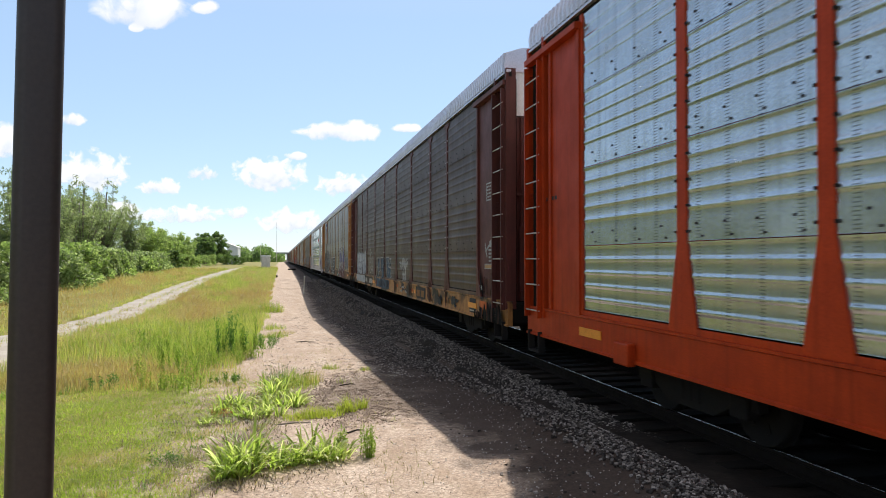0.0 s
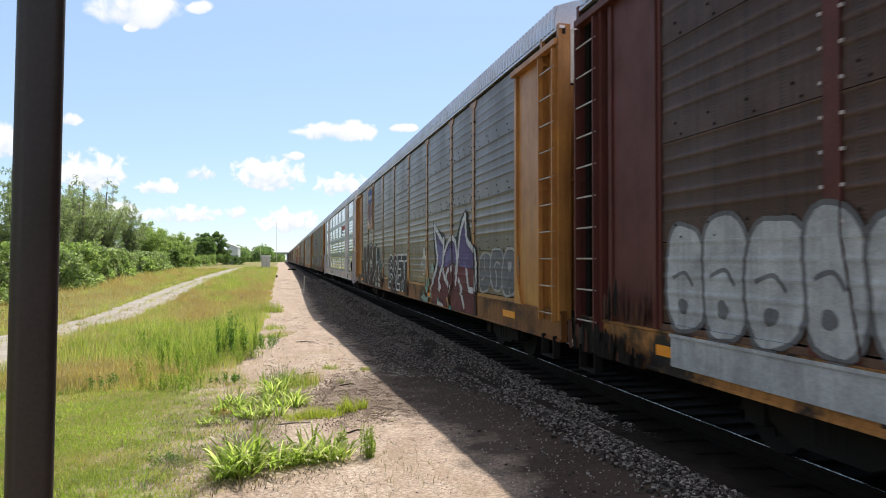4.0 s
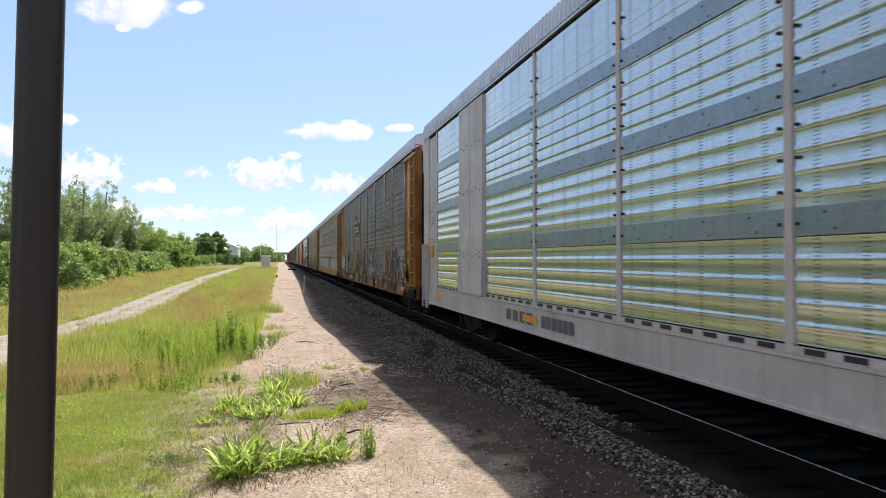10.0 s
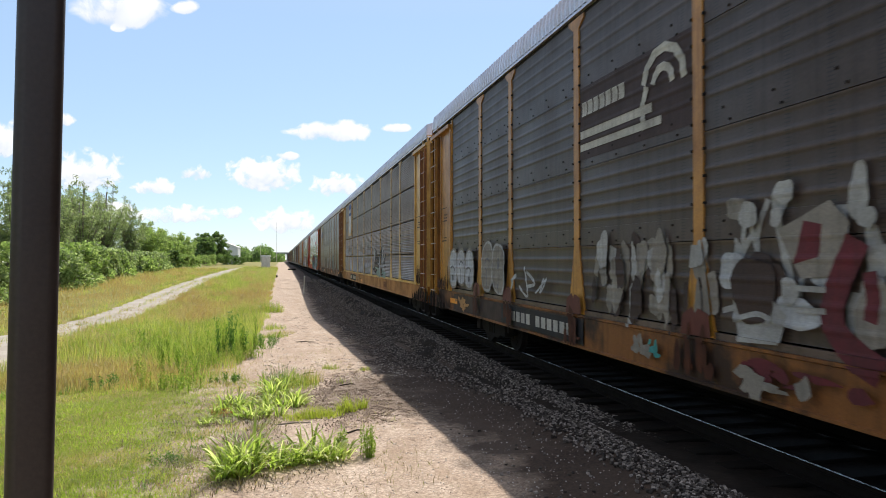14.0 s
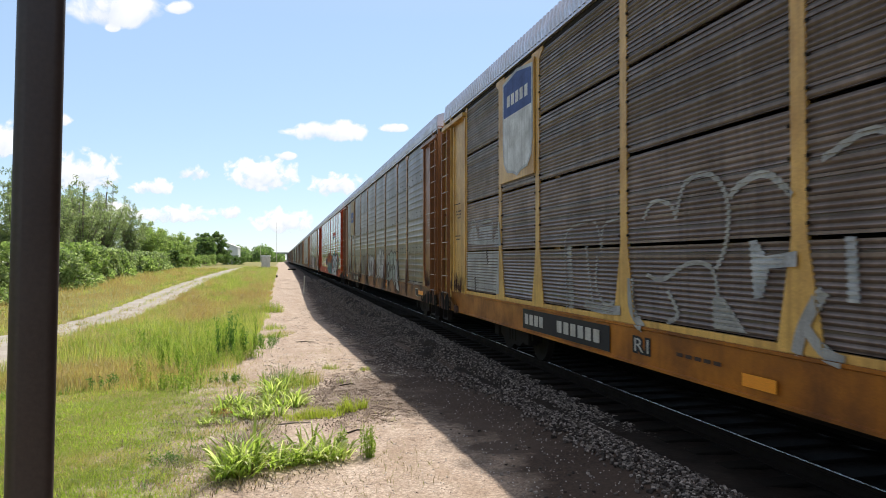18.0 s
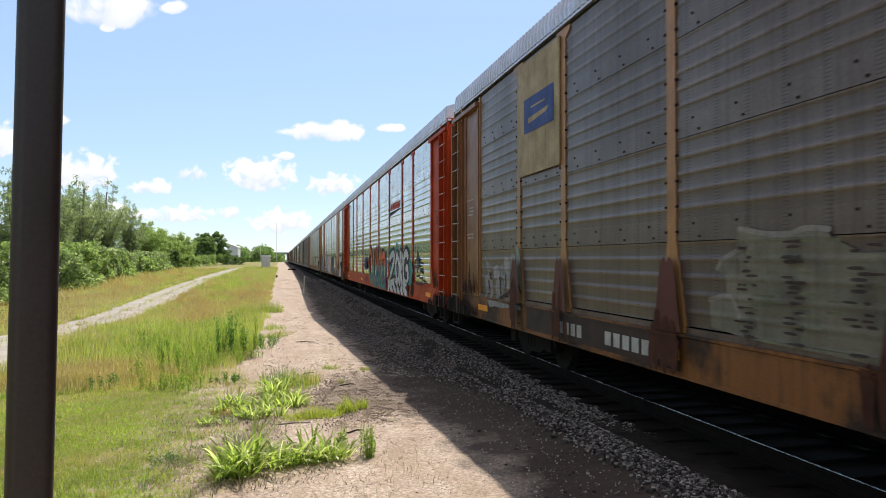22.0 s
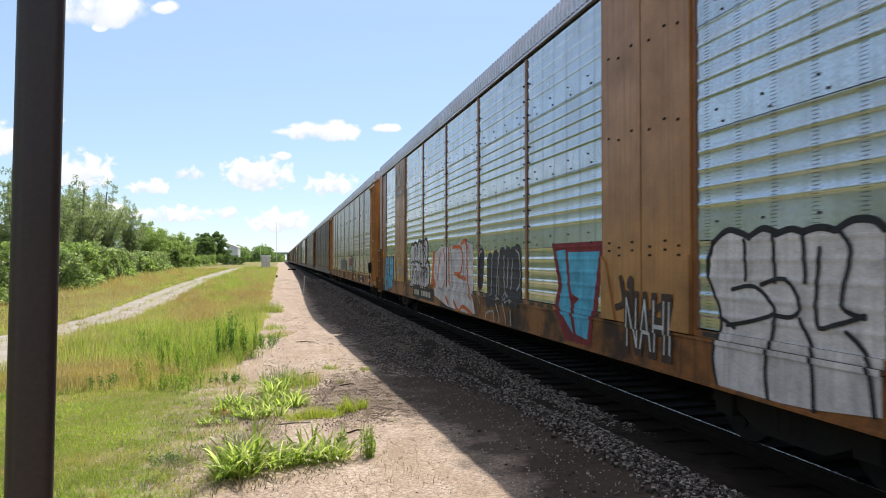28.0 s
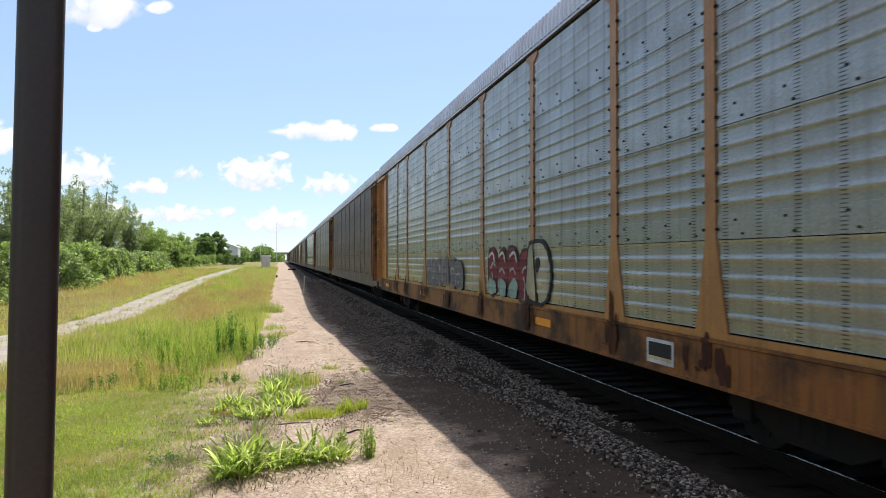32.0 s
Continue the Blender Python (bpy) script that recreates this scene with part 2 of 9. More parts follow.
def sheet(name, xs, ys, height):
    verts = [(x, y, height(x, y)) for y in ys for x in xs]
    w = len(xs)
    faces = [(j * w + i, j * w + i + 1, (j + 1) * w + i + 1, (j + 1) * w + i) for j in range(len(ys) - 1) for i in range(w - 1)]
    me = raw(name, verts, faces)
    for p in me.polygons:
        p.use_smooth = True
    return me


def ground_material():
    """Mown lawn near the viewer, dry meadow beyond, a dirt and gravel strip beside the track, dark soil next to the
    ballast that also has the train's shade in its colour.
    """
    m, n, p = nodes_of("ground_soil")
    co = n.nodes.new("ShaderNodeTexCoord")
    xyz = n.nodes.new("ShaderNodeSeparateXYZ")
    n.links.new(co.outputs["Object"], xyz.inputs[0])
    n0 = add_node(n, "ShaderNodeTexNoise", Scale=0.35, Detail=6, Roughness=0.6)
    n1 = add_node(n, "ShaderNodeTexNoise", Scale=1.7, Detail=7, Roughness=0.65)
    n2 = add_node(n, "ShaderNodeTexNoise", Scale=26.0, Detail=4, Roughness=0.7)
    vor = add_node(n, "ShaderNodeTexVoronoi", Scale=45.0)
    for k in (n0, n1, n2, vor):
        n.links.new(co.outputs["Object"], k.inputs["Vector"])
    x = calc(n, "ADD", xyz.outputs[0], calc(n, "MULTIPLY", calc(n, "SUBTRACT", n1.outputs[0], 0.5), 2.4))
    dirt = mix(n, ramp(n, n1.outputs[0], 0.35, 0.65, (0, 0, 0), (1, 1, 1)), (0.42, 0.312, 0.232), (0.58, 0.472, 0.38))
    dirt = mix(n, ramp(n, n2.outputs[0], 0.4, 0.62, (0, 0, 0), (0.75,) * 3), dirt, (0.22, 0.155, 0.115))
    cells = add_node(n, "ShaderNodeTexVoronoi", Scale=75.0)
    n.links.new(co.outputs["Object"], cells.inputs["Vector"])
    grit = n.nodes.new("ShaderNodeSeparateColor")
    n.links.new(cells.outputs["Color"], grit.inputs[0])
    dirt = mix(n, 1.0, dirt, ramp(n, grit.outputs[0], 0.0, 1.0, (0.74,) * 3, (1.26,) * 3), "MULTIPLY")
    mo = add_node(n, "ShaderNodeMapping", Scale=(2.2, 0.35, 1))
    n.links.new(co.outputs["Object"], mo.inputs[0])
    n4 = add_node(n, "ShaderNodeTexNoise", Scale=1.3, Detail=7, Roughness=0.7)
    n.links.new(mo.outputs[0], n4.inputs["Vector"])
    dirt = mix(n, ramp(n, n4.outputs[0], 0.47, 0.64, (0, 0, 0), (0.45,) * 3), dirt, (0.30, 0.215, 0.15))
    stones = mix(n, ramp(n, vor.outputs["Distance"], 0.05, 0.22, (0.5,) * 3, (0, 0, 0)), dirt, (0.60, 0.53, 0.47))
    grass = mix(n, ramp(n, n1.outputs[0], 0.35, 0.68, (0, 0, 0), (1, 1, 1)), (0.17, 0.20, 0.03), (0.27, 0.22, 0.065))
    grass = mix(n, ramp(n, n2.outputs[0], 0.3, 0.7, (0, 0, 0), (0.7,) * 3), grass, (0.17, 0.13, 0.055))
    c_fac = calc(n, "MULTIPLY_ADD", x, 1.1)
    c_fac.node.inputs[2].default_value = 2.1
    c = mix(n, ramp(n, c_fac, 0.0, 1.0, (0, 0, 0), (1, 1, 1)), grass, stones)
    # brown soil from the shadow edge on, its colour deepened to paint the train's shade
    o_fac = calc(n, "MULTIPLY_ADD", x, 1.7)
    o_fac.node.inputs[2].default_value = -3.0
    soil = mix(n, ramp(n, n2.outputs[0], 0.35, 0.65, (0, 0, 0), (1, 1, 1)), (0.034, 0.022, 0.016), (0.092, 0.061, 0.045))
    soil_shade = calc(n, "MULTIPLY", ramp(n, o_fac, 0.0, 1.0, (0, 0, 0), (1, 1, 1)), ramp(n, n0.outputs[0], 0.35, 0.6, (0.86,) * 3, (1, 1, 1)))
    c = mix(n, soil_shade, c, soil)
    # a dark patch of crumbly soil
    px = calc(n, "MULTIPLY", calc(n, "SUBTRACT", xyz.outputs[0], 1.8), 0.6)
    py = calc(n, "MULTIPLY", calc(n, "SUBTRACT", xyz.outputs[1], 11.4), 0.36)
    d = calc(n, "SQRT", calc(n, "ADD", calc(n, "MULTIPLY", px, px), calc(n, "MULTIPLY", py, py)))
    d = calc(n, "ADD", d, calc(n, "MULTIPLY", calc(n, "SUBTRACT", n1.outputs[0], 0.5), 1.6))
    n3 = add_node(n, "ShaderNodeTexNoise", Scale=7.0, Detail=5, Roughness=0.7)
    n.links.new(co.outputs["Object"], n3.inputs["Vector"])
    d = calc(n, "ADD", d, calc(n, "MULTIPLY", calc(n, "SUBTRACT", n3.outputs[0], 0.5), 2.2))
    c = mix(n, ramp(n, d, 0.75, 1.35, (0.6,) * 3, (0, 0, 0)), c, soil)
    # a thin scatter of litter and darker crumbs over all bare dirt
    c = mix(n, ramp(n, n3.outputs[0], 0.6, 0.72, (0, 0, 0), (0.45,) * 3), c, (0.18, 0.13, 0.09))
    n.links.new(c, p.inputs["Base Color"])
    p.inputs["Roughness"].default_value = 0.92
    p.inputs["Specular IOR Level"].default_value = 0.2
    b = add_node(n, "ShaderNodeBump", Strength=0.7, Distance=0.03)
    n.links.new(n2.outputs[0], b.inputs["Height"])
    n.links.new(b.outputs[0], p.inputs["Normal"])
    return m


xs = steps((-4200, -300, 650), (-300, -40, 20), (-40, -8, 1.2), (-8, 8.5, 0.25), (8.5, 40, 2.5), (40, 300, 26), (300, 4200, 650))
ys = steps((-400, -20, 38), (-20, 0, 1.5), (0, 30, 0.3), (30, 80, 0.8), (80, 240, 4), (240, 700, 15), (700, 4700, 500))
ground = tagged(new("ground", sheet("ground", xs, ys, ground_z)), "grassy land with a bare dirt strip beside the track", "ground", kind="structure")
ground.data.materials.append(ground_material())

gravel_road = surface("pale_gravel_road", (0.40, 0.36, 0.315), (0.27, 0.235, 0.19), 0.8, 0.95, 0.0, 0.7, 30, 0.5, 0.0, 0.0, 0.2)


def road_edge(y):
    """Middle and half width of the gravel track through the meadow."""
    bend = 3.2 * max(0.0, (30 - y) / 22) ** 1.6
    return -8.75 + bend * 0.85 + 0.25 * noise.noise((y * 0.12, 5, 0)), 1.5 + 0.3 * noise.noise((y * 0.4, 9, 1)) + 0.5 * max(0.0, (26 - y) / 20)


def build_road():
    rows = steps((4, 60, 0.6), (60, 180, 3))
    verts, faces = [], []
    for y in rows:
        m, w = road_edge(y)
        for i in range(9):
            x = m + w * (i / 4 - 1)
            verts.append((x, y, ground_z(x, y) + (0.025 if 0 < i < 8 else -0.03)))
    for j in range(len(rows) - 1):
        for i in range(8):
            faces.append((j * 9 + i, j * 9 + i + 1, (j + 1) * 9 + i + 1, (j + 1) * 9 + i))
    me = raw("gravel_road", verts, faces)
    for q in me.polygons:
        q.use_smooth = True
    me.materials.append(gravel_road)
    return tagged(new("road", me), "pale gravel service track through the meadow", "road", kind="structure")


build_road()

# ---- track: ballast, ties, rails ----


def stone_mesh(name, places, size, seed):
    """Many crushed stones, each a small squashed irregular block, joined."""
    rng = np.random.default_rng(seed)
    base = np.array([(-1, -1, -1), (1, -1, -1), (1, 1, -1), (-1, 1, -1), (-1, -1, 1), (1, -1, 1), (1, 1, 1), (-1, 1, 1)], float)
    quads = np.array([(4, 5, 6, 7), (0, 1, 5, 4), (1, 2, 6, 5), (2, 3, 7, 6), (3, 0, 4, 7)])
    k = len(places)
    v = base[None] * rng.uniform(0.55, 1.0, (k, 8, 3)) * np.array([1, 0.8, 0.6])
    a, b = rng.uniform(0, 6.28, k), rng.uniform(-0.7, 0.7, k)
    ca, sa, cb, sb = np.cos(a)[:, None], np.sin(a)[:, None], np.cos(b)[:, None], np.sin(b)[:, None]
    x, z = v[..., 0] * cb - v[..., 2] * sb, v[..., 0] * sb + v[..., 2] * cb
    y = v[..., 1]
    v = np.stack([x * ca - y * sa, x * sa + y * ca, z], -1) * (rng.uniform(0.6, 1.3, k) * size)[:, None, None]
    v += np.array(places)[:, None, :]
    f = (quads[None] + 8 * np.arange(k)[:, None, None]).reshape(-1, 4)
    return raw(name, v.reshape(-1, 3).tolist(), f.tolist())


def stone_material(name, a, b, power=1.0):
    m, n, p = nodes_of(name)
    geo = n.nodes.new("ShaderNodeNewGeometry")
    co = n.nodes.new("ShaderNodeTexCoord")
    nz = add_node(n, "ShaderNodeTexNoise", Scale=40, Detail=4)
    n.links.new(co.outputs["Object"], nz.inputs["Vector"])
    c = ramp(n, calc(n, "POWER", geo.outputs["Random Per Island"], power), 0.0, 1.0, a, b)
    c = mix(n, 0.7, c, ramp(n, nz.outputs[0], 0.3, 0.7, (0.6,) * 3, (1.2,) * 3), "MULTIPLY")
    n.links.new(c, p.inputs["Base Color"])
    p.inputs["Roughness"].default_value = 0.9
    p.inputs["Specular IOR Level"].default_value = 0.2
    return m


def build_track():
    rng = random.Random(4)
    stone = stone_material("crushed_granite", (0.040, 0.031, 0.026), (0.44, 0.37, 0.32), 2.3)
    places = []
    for _ in range(100000):
        y = 2.5 + 70 * rng.random() ** 2.3
        x = BED_X - rng.uniform(1.2, 3.7) if rng.random() < 0.94 else BED_X + rng.uniform(1.0, 2.6)
        edge = BED_X - 2.02 - 0.6 * min(max((y - 9) / 6, 0), 1)
        thin = (edge - x) * (2.4 - 1.2 * min(max((y - 9) / 6, 0), 1)) + 0.5 * noise.noise((x * 1.1, y * 0.6, 14))
        if x < edge + 0.2 and rng.random() < min(thin, 0.985):
            continue
        if rng.random() < 1.25 * math.exp(-((x - 2.6) / 0.75) ** 2 - ((y - 10.5) / 3.0) ** 2):
            continue
        places.append((x, y, ground_z(x, y) + (0.016 if x > BED_X - 2.75 else 0.004)))
    for _ in range(7000):
        y = rng.uniform(-16, 2.5)
        x = BED_X - rng.uniform(1.2, 3.2)
        places.append((x, y, ground_z(x, y) + 0.014))
    me = stone_mesh("ballast_stones", places, 0.0185, 3)
    me.materials.append(stone)
    tagged(new("ballast_stones", me), "loose grey crushed stone along the track", "ballast", kind="stuff")
    strewn = []
    for _ in range(9000):
        y = 13 + 70 * rng.random() ** 1.5
        x = rng.uniform(-0.4, 2.6)
        if noise.noise((x * 0.9, y * 0.3, 44)) > 0.9 * rng.random() - 0.35:
            strewn.append((x, y, ground_z(x, y) + 0.002))
    me = stone_mesh("strewn_gravel", strewn, 0.018, 6)
    me.materials.append(stone_material("pale_gravel", (0.22, 0.165, 0.125), (0.62, 0.54, 0.46)))
    tagged(new("strewn_gravel", me), "loose pale gravel strewn over the dirt strip", "gravel", kind="stuff")
    # the bed beneath the loose stones, coloured near black for the shade under the cars
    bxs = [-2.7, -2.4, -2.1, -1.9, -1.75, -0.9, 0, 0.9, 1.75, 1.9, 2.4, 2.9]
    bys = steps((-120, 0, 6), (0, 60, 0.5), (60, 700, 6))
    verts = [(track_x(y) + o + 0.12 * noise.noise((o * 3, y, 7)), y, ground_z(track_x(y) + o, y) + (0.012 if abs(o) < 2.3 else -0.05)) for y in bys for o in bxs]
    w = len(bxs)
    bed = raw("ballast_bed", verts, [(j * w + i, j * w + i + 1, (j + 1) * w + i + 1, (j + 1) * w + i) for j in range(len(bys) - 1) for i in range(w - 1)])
    bed.materials.append(surface("shade_dark_ballast", (0.034, 0.025, 0.019), (0.010, 0.008, 0.007), 0.8, 0.95, 0.0, 2.2, 22, 0.9, 0.0, 0.0, 0.08))
    tagged(new("ballast_bed", bed), "packed ballast bed under the rails, near black with painted shade", "ballast", kind="structure")
    tie = boxes((-1.3, 1.3, -0.11, 0.11, -0.34, -0.165), bevel=0.012)
    tie_me = bpy.data.meshes.new("tie")
    tie.to_mesh(tie_me)
    tie.free()
    tie_me.materials.append(tie_wood)
    row = tagged(new("railway_track"), "straight railway track with rusty rails on wooden ties", "railway track", kind="structure")
    for i in range(240):
        y = -20 + i * 0.53
        t = part("tie", tie_me, None, row)
        t.matrix_basis = pose(track_x(y) + rng.uniform(-0.03, 0.03), y, 0, 0, 0, rng.uniform(-0.7, 0.7))
    far_ties = bmesh.new()
    for i in range(420):
        y = 107.5 + i * 1.06
        box(far_ties, track_x(y) - 1.3, track_x(y) + 1.3, y - 0.11, y + 0.11, -0.34, -0.165)
    tagged(part("far_ties", far_ties, tie_wood, row), kind="stuff")
    half = [(0.075, -0.165), (0.075, -0.152), (0.012, -0.128), (0.010, -0.05), (0.036, -0.036), (0.037, -0.006), (0.028, -0.001)]
    foot = [*half, *[(-a, b) for a, b in half[::-1]]]
    top = [(0.010, -0.003), (0.008, 0.0), (-0.012, 0.0), (-0.014, -0.003), (-0.012, -0.006), (0.008, -0.006)]
    rys = steps((-150, 400, 50), (400, 700, 15))
    for side in (-0.7525, 0.7525):
        for name, prof, mat in (("rail", foot, rail_rust), ("rail_head", top, rail_head)):
            vs, fs, k = [], [], len(prof)
            for y in rys:
                vs += [(track_x(y) + side + a, y, b + (0.003 if name == "rail_head" else 0)) for a, b in prof]
            for j in range(len(rys) - 1):
                fs += [(j * k + i, j * k + (i + 1) % k, (j + 1) * k + (i + 1) % k, (j + 1) * k + i) for i in range(k)]
            rail = part(name, raw(name, vs, fs), mat, row)


build_track()


# ---- the train ----
CAR_LEN, WALL_X = 28.6, 1.46
TRUCK_Y, WHEEL_R, AXLE = 9.95, 0.42, 0.89
Z_SILL, Z_FLOOR, Z_EAVE = 0.675, 1.16, 5.50


def travel(t):
    """Metres that the train has gone: it loses a little speed."""
    return 7.806 * t - 0.009775 * t * t - 12.68


def car_pose(y):
    """On the straight, or out on the bend."""
    if y <= CURVE_Y:
        return pose(BED_X, y, 0)
    a = (y - CURVE_Y) / CURVE_R
    return pose(BED_X + CURVE_R * (1 - math.cos(a)), CURVE_Y + CURVE_R * math.sin(a), 0, 0, 0, -math.degrees(a))


rung_steel = surface("worn_ladder_rung", (0.46, 0.42, 0.38), (0.30, 0.22, 0.16), 0.5, 0.45, 0.3, 8, 60, 0.05, 0.0, 0.05)
MESHES = {}


def shared(key, make, material):
    """One mesh for all pieces that are alike."""
    k = (key, material.name)
    if k not in MESHES:
        me = make()
        if isinstance(me, bmesh.types.BMesh):
            bm = me
            me = bpy.data.meshes.new(str(key[0]))
            bm.to_mesh(me)
            bm.free()
        me.materials.append(material)
        if key[0] == "wall_sheet":
            me.materials.append(under_metal)
        MESHES[k] = me
    return MESHES[k]


RIB_PITCH, RIB_WIDE, RIB_DEEP = 0.186, 0.52, 0.0088
BANDS = (2.27, 3.39, 4.50)


def rib_depth(style, z):
    """How far the wall sheet stands out at height z: shallow rounded ribs, or fine square ones; plain bands at each deck."""
    if style == "fine":
        k = ((z - Z_FLOOR) / 0.058) % 1
        return 0.016 if k < 0.5 else 0.0
    for band in BANDS:
        if abs(z - band) < 0.12:
            return 0.006
    k = ((z - Z_FLOOR) / RIB_PITCH) % 1
    if k < RIB_WIDE:
        return RIB_DEEP * 0.5 * (1 - math.cos(2 * math.pi * k / RIB_WIDE))
    return 0.0


def rib_lines(style, z0, z1, fine=8):
    """Heights at which the sheet's profile bends."""
    zs = {z0, z1}
    pitch, bends = (0.058, (0, 0.06, 0.5, 0.56)) if style == "fine" else (RIB_PITCH, [RIB_WIDE * b / fine for b in range(fine + 1)])
    i = 0
    while Z_FLOOR + i * pitch < z1:
        zs |= {Z_FLOOR + (i + b) * pitch for b in bends}
        i += 1
    if style != "fine":
        zs = {z for z in zs if all(abs(z - b) > 0.123 for b in BANDS) or z in (z0, z1)}
        for b in BANDS:
            zs |= {b - 0.121, b - 0.119, b + 0.119, b + 0.121}
    return sorted(round(z, 4) for z in zs if z0 - 1e-6 <= z <= z1 + 1e-6)


def sheet_mesh(style, width, z0, z1):
    zs = rib_lines(style, z0, z1)
    front = [(-rib_depth(style, min(max(z, z0 + 1e-4), z1 - 1e-4)), z) for z in zs]
    half = width / 2
    vs, fs, soft = [], [], []
    # the rounded ribs share their corners and shade smoothly; sharp bends start anew
    for i in range(len(front) - 1):
        smooth = style != "fine" and zs[i + 1] - zs[i] > 0.004
        if not (i and smooth and soft[-1]):
            vs += [(front[i][0], -half, zs[i]), (front[i][0], half, zs[i])]
        vs += [(front[i + 1][0], -half, zs[i + 1]), (front[i + 1][0], half, zs[i + 1])]
        k = len(vs)
        fs.append((k - 4, k - 2, k - 1, k - 3))
        soft.append(smooth)
    for side in (-half, half):
        for i in range(len(front) - 1):
            k = len(vs)
            vs += [(front[i][0], side, zs[i]), (front[i + 1][0], side, zs[i + 1]), (0.02, side, zs[i + 1]), (0.02, side, zs[i])]
            fs.append((k, k + 1, k + 2, k + 3) if side > 0 else (k + 3, k + 2, k + 1, k))
    for x0, za, x1, zb in ((front[-1][0], z1, 0.02, z1), (0.02, z1, 0.02, z0), (0.02, z0, front[0][0], z0)):
        k = len(vs)
        vs += [(x0, -half, za), (x0, half, za), (x1, half, zb), (x1, -half, zb)]
        fs.append((k, k + 3, k + 2, k + 1))
    n = len(fs)
    soft += [False] * (n - len(soft))
    if style != "fine":
        # bolt heads along each plain band
        for band in BANDS:
            for dz in (-0.075, 0.06):
                z = band + dz
                if z0 < z < z1:
                    for k in range(4):
                        y = (k - 1.5) * width * 0.235 + (0.05 if dz > 0 else -0.05)
                        b = len(vs)
                        vs += [(-0.006 - d, y + 0.011 * u, z + 0.011 * v) for d in (0.0, 0.013) for u, v in ((-1, -1), (1, -1), (1, 1), (-1, 1))]
                        fs += [(b + 4, b + 7, b + 6, b + 5), (b, b + 4, b + 5, b + 1), (b + 1, b + 5, b + 6, b + 2), (b + 2, b + 6, b + 7, b + 3), (b + 3, b + 7, b + 4, b)]
    me = raw("wall_sheet", vs, fs)
    me.polygons.foreach_set("material_index", [0] * n + [1] * (len(fs) - n))
    me.polygons.foreach_set("use_smooth", soft + [False] * (len(fs) - n))
    return me


SHEET_CUTS = (1.24, 2.148, 3.268, 4.378, Z_EAVE - 0.01)


def post_mesh(flare):
    """Side post, wider at its foot."""
    if flare:
        o = [(-0.25, Z_EAVE), (-0.25, 5.44), (-0.085, 5.33), (-0.085, 2.15), (-0.11, 2.0), (-0.26, 1.20), (-0.26, 1.16), (0.26, 1.16), (0.26, 1.20), (0.11, 2.0), (0.085, 2.15), (0.085, 5.33), (0.25, 5.44), (0.25, Z_EAVE)]
    else:
        o = [(-0.045, Z_EAVE), (-0.045, 1.16), (0.045, 1.16), (0.045, Z_EAVE)]
    return prism(bmesh.new(), o, 0, -0.022, 0.02)


def rivet_mesh(height):
    """Bolt heads down both edges of a post, joined."""
    bm = bmesh.new()
    z = 2.25
    while z < height:
        for y in (-0.103, 0.103):
            box(bm, -0.034, -0.004, y - 0.012, y + 0.012, z - 0.014, z + 0.014)
        z += 0.279
    return bm


def roof_mesh(length, pitch=0.155):
    """Ribbed roof: ribs run across the car and down over its rounded edges, arched from eave to eave."""
    prof = [(-1.505, 5.585), (-1.515, 5.74), (-1.475, 5.94), (-1.15, 6.05), (-0.6, 6.12), (0, 6.15), (0.6, 6.12), (1.15, 6.05), (1.475, 5.94), (1.515, 5.74), (1.505, 5.585)]
    vs, fs, k = [], [], len(prof)
    count = round(length / pitch)
    rows = []
    for i in range(count):
        y = -length / 2 + i * length / count
        d = length / count
        rows += [(y, 0.0), (y + 0.34 * d, 0.0), (y + 0.48 * d, 0.030), (y + 0.86 * d, 0.030)]
    rows.append((length / 2, 0.0))
    for y, up in rows:
        for i, (a, b) in enumerate(prof):
            edge = i < 3 or i > k - 4
            vs.append((a + math.copysign(up, a) * 0.9 if edge else a, y, b + (up * 0.6 if i in (2, k - 3) else 0 if edge else up)))
    for j in range(len(rows) - 1):
        fs += [(j * k + i, j * k + i + 1, (j + 1) * k + i + 1, (j + 1) * k + i) for i in range(k - 1)]
    fs.append(tuple(range(k))[::-1])
    fs.append(tuple(range((len(rows) - 1) * k, len(rows) * k)))
    return raw("roof", vs, fs)


def ladder_mesh(z0, z1, width, pitch=0.42):
    bm = bmesh.new()
    for y in (-width / 2, width / 2):
        box(bm, -0.14, -0.055, y - 0.016, y + 0.016, z0, z1)
    for z in (z0 + 0.1, (z0 + z1) / 2, z1 - 0.1):
        for y in (-width / 2, width / 2):
            box(bm, -0.06, 0.02, y - 0.015, y + 0.015, z - 0.03, z + 0.03)
    return bm


def wheelset_mesh():
    bm = bmesh.new()
    for s in (-1, 1):
        tube(bm, (s * 0.69, 0, 0), (s * 0.80, 0, 0), WHEEL_R, seg=28)
        tube(bm, (s * 0.68, 0, 0), (s * 0.70, 0, 0), WHEEL_R + 0.025, seg=28)
        tube(bm, (s * 0.80, 0, 0), (s * 0.88, 0, 0), 0.11, seg=12)
        for i in range(6):
            a = i * math.pi / 3
            box(bm, s * 0.80 - 0.012, s * 0.80 + 0.012, 0.24 * math.cos(a) - 0.05, 0.24 * math.cos(a) + 0.05, 0.24 * math.sin(a) - 0.05, 0.24 * math.sin(a) + 0.05)
    tube(bm, (-0.9, 0, 0), (0.9, 0, 0), 0.085, seg=12)
    return bm


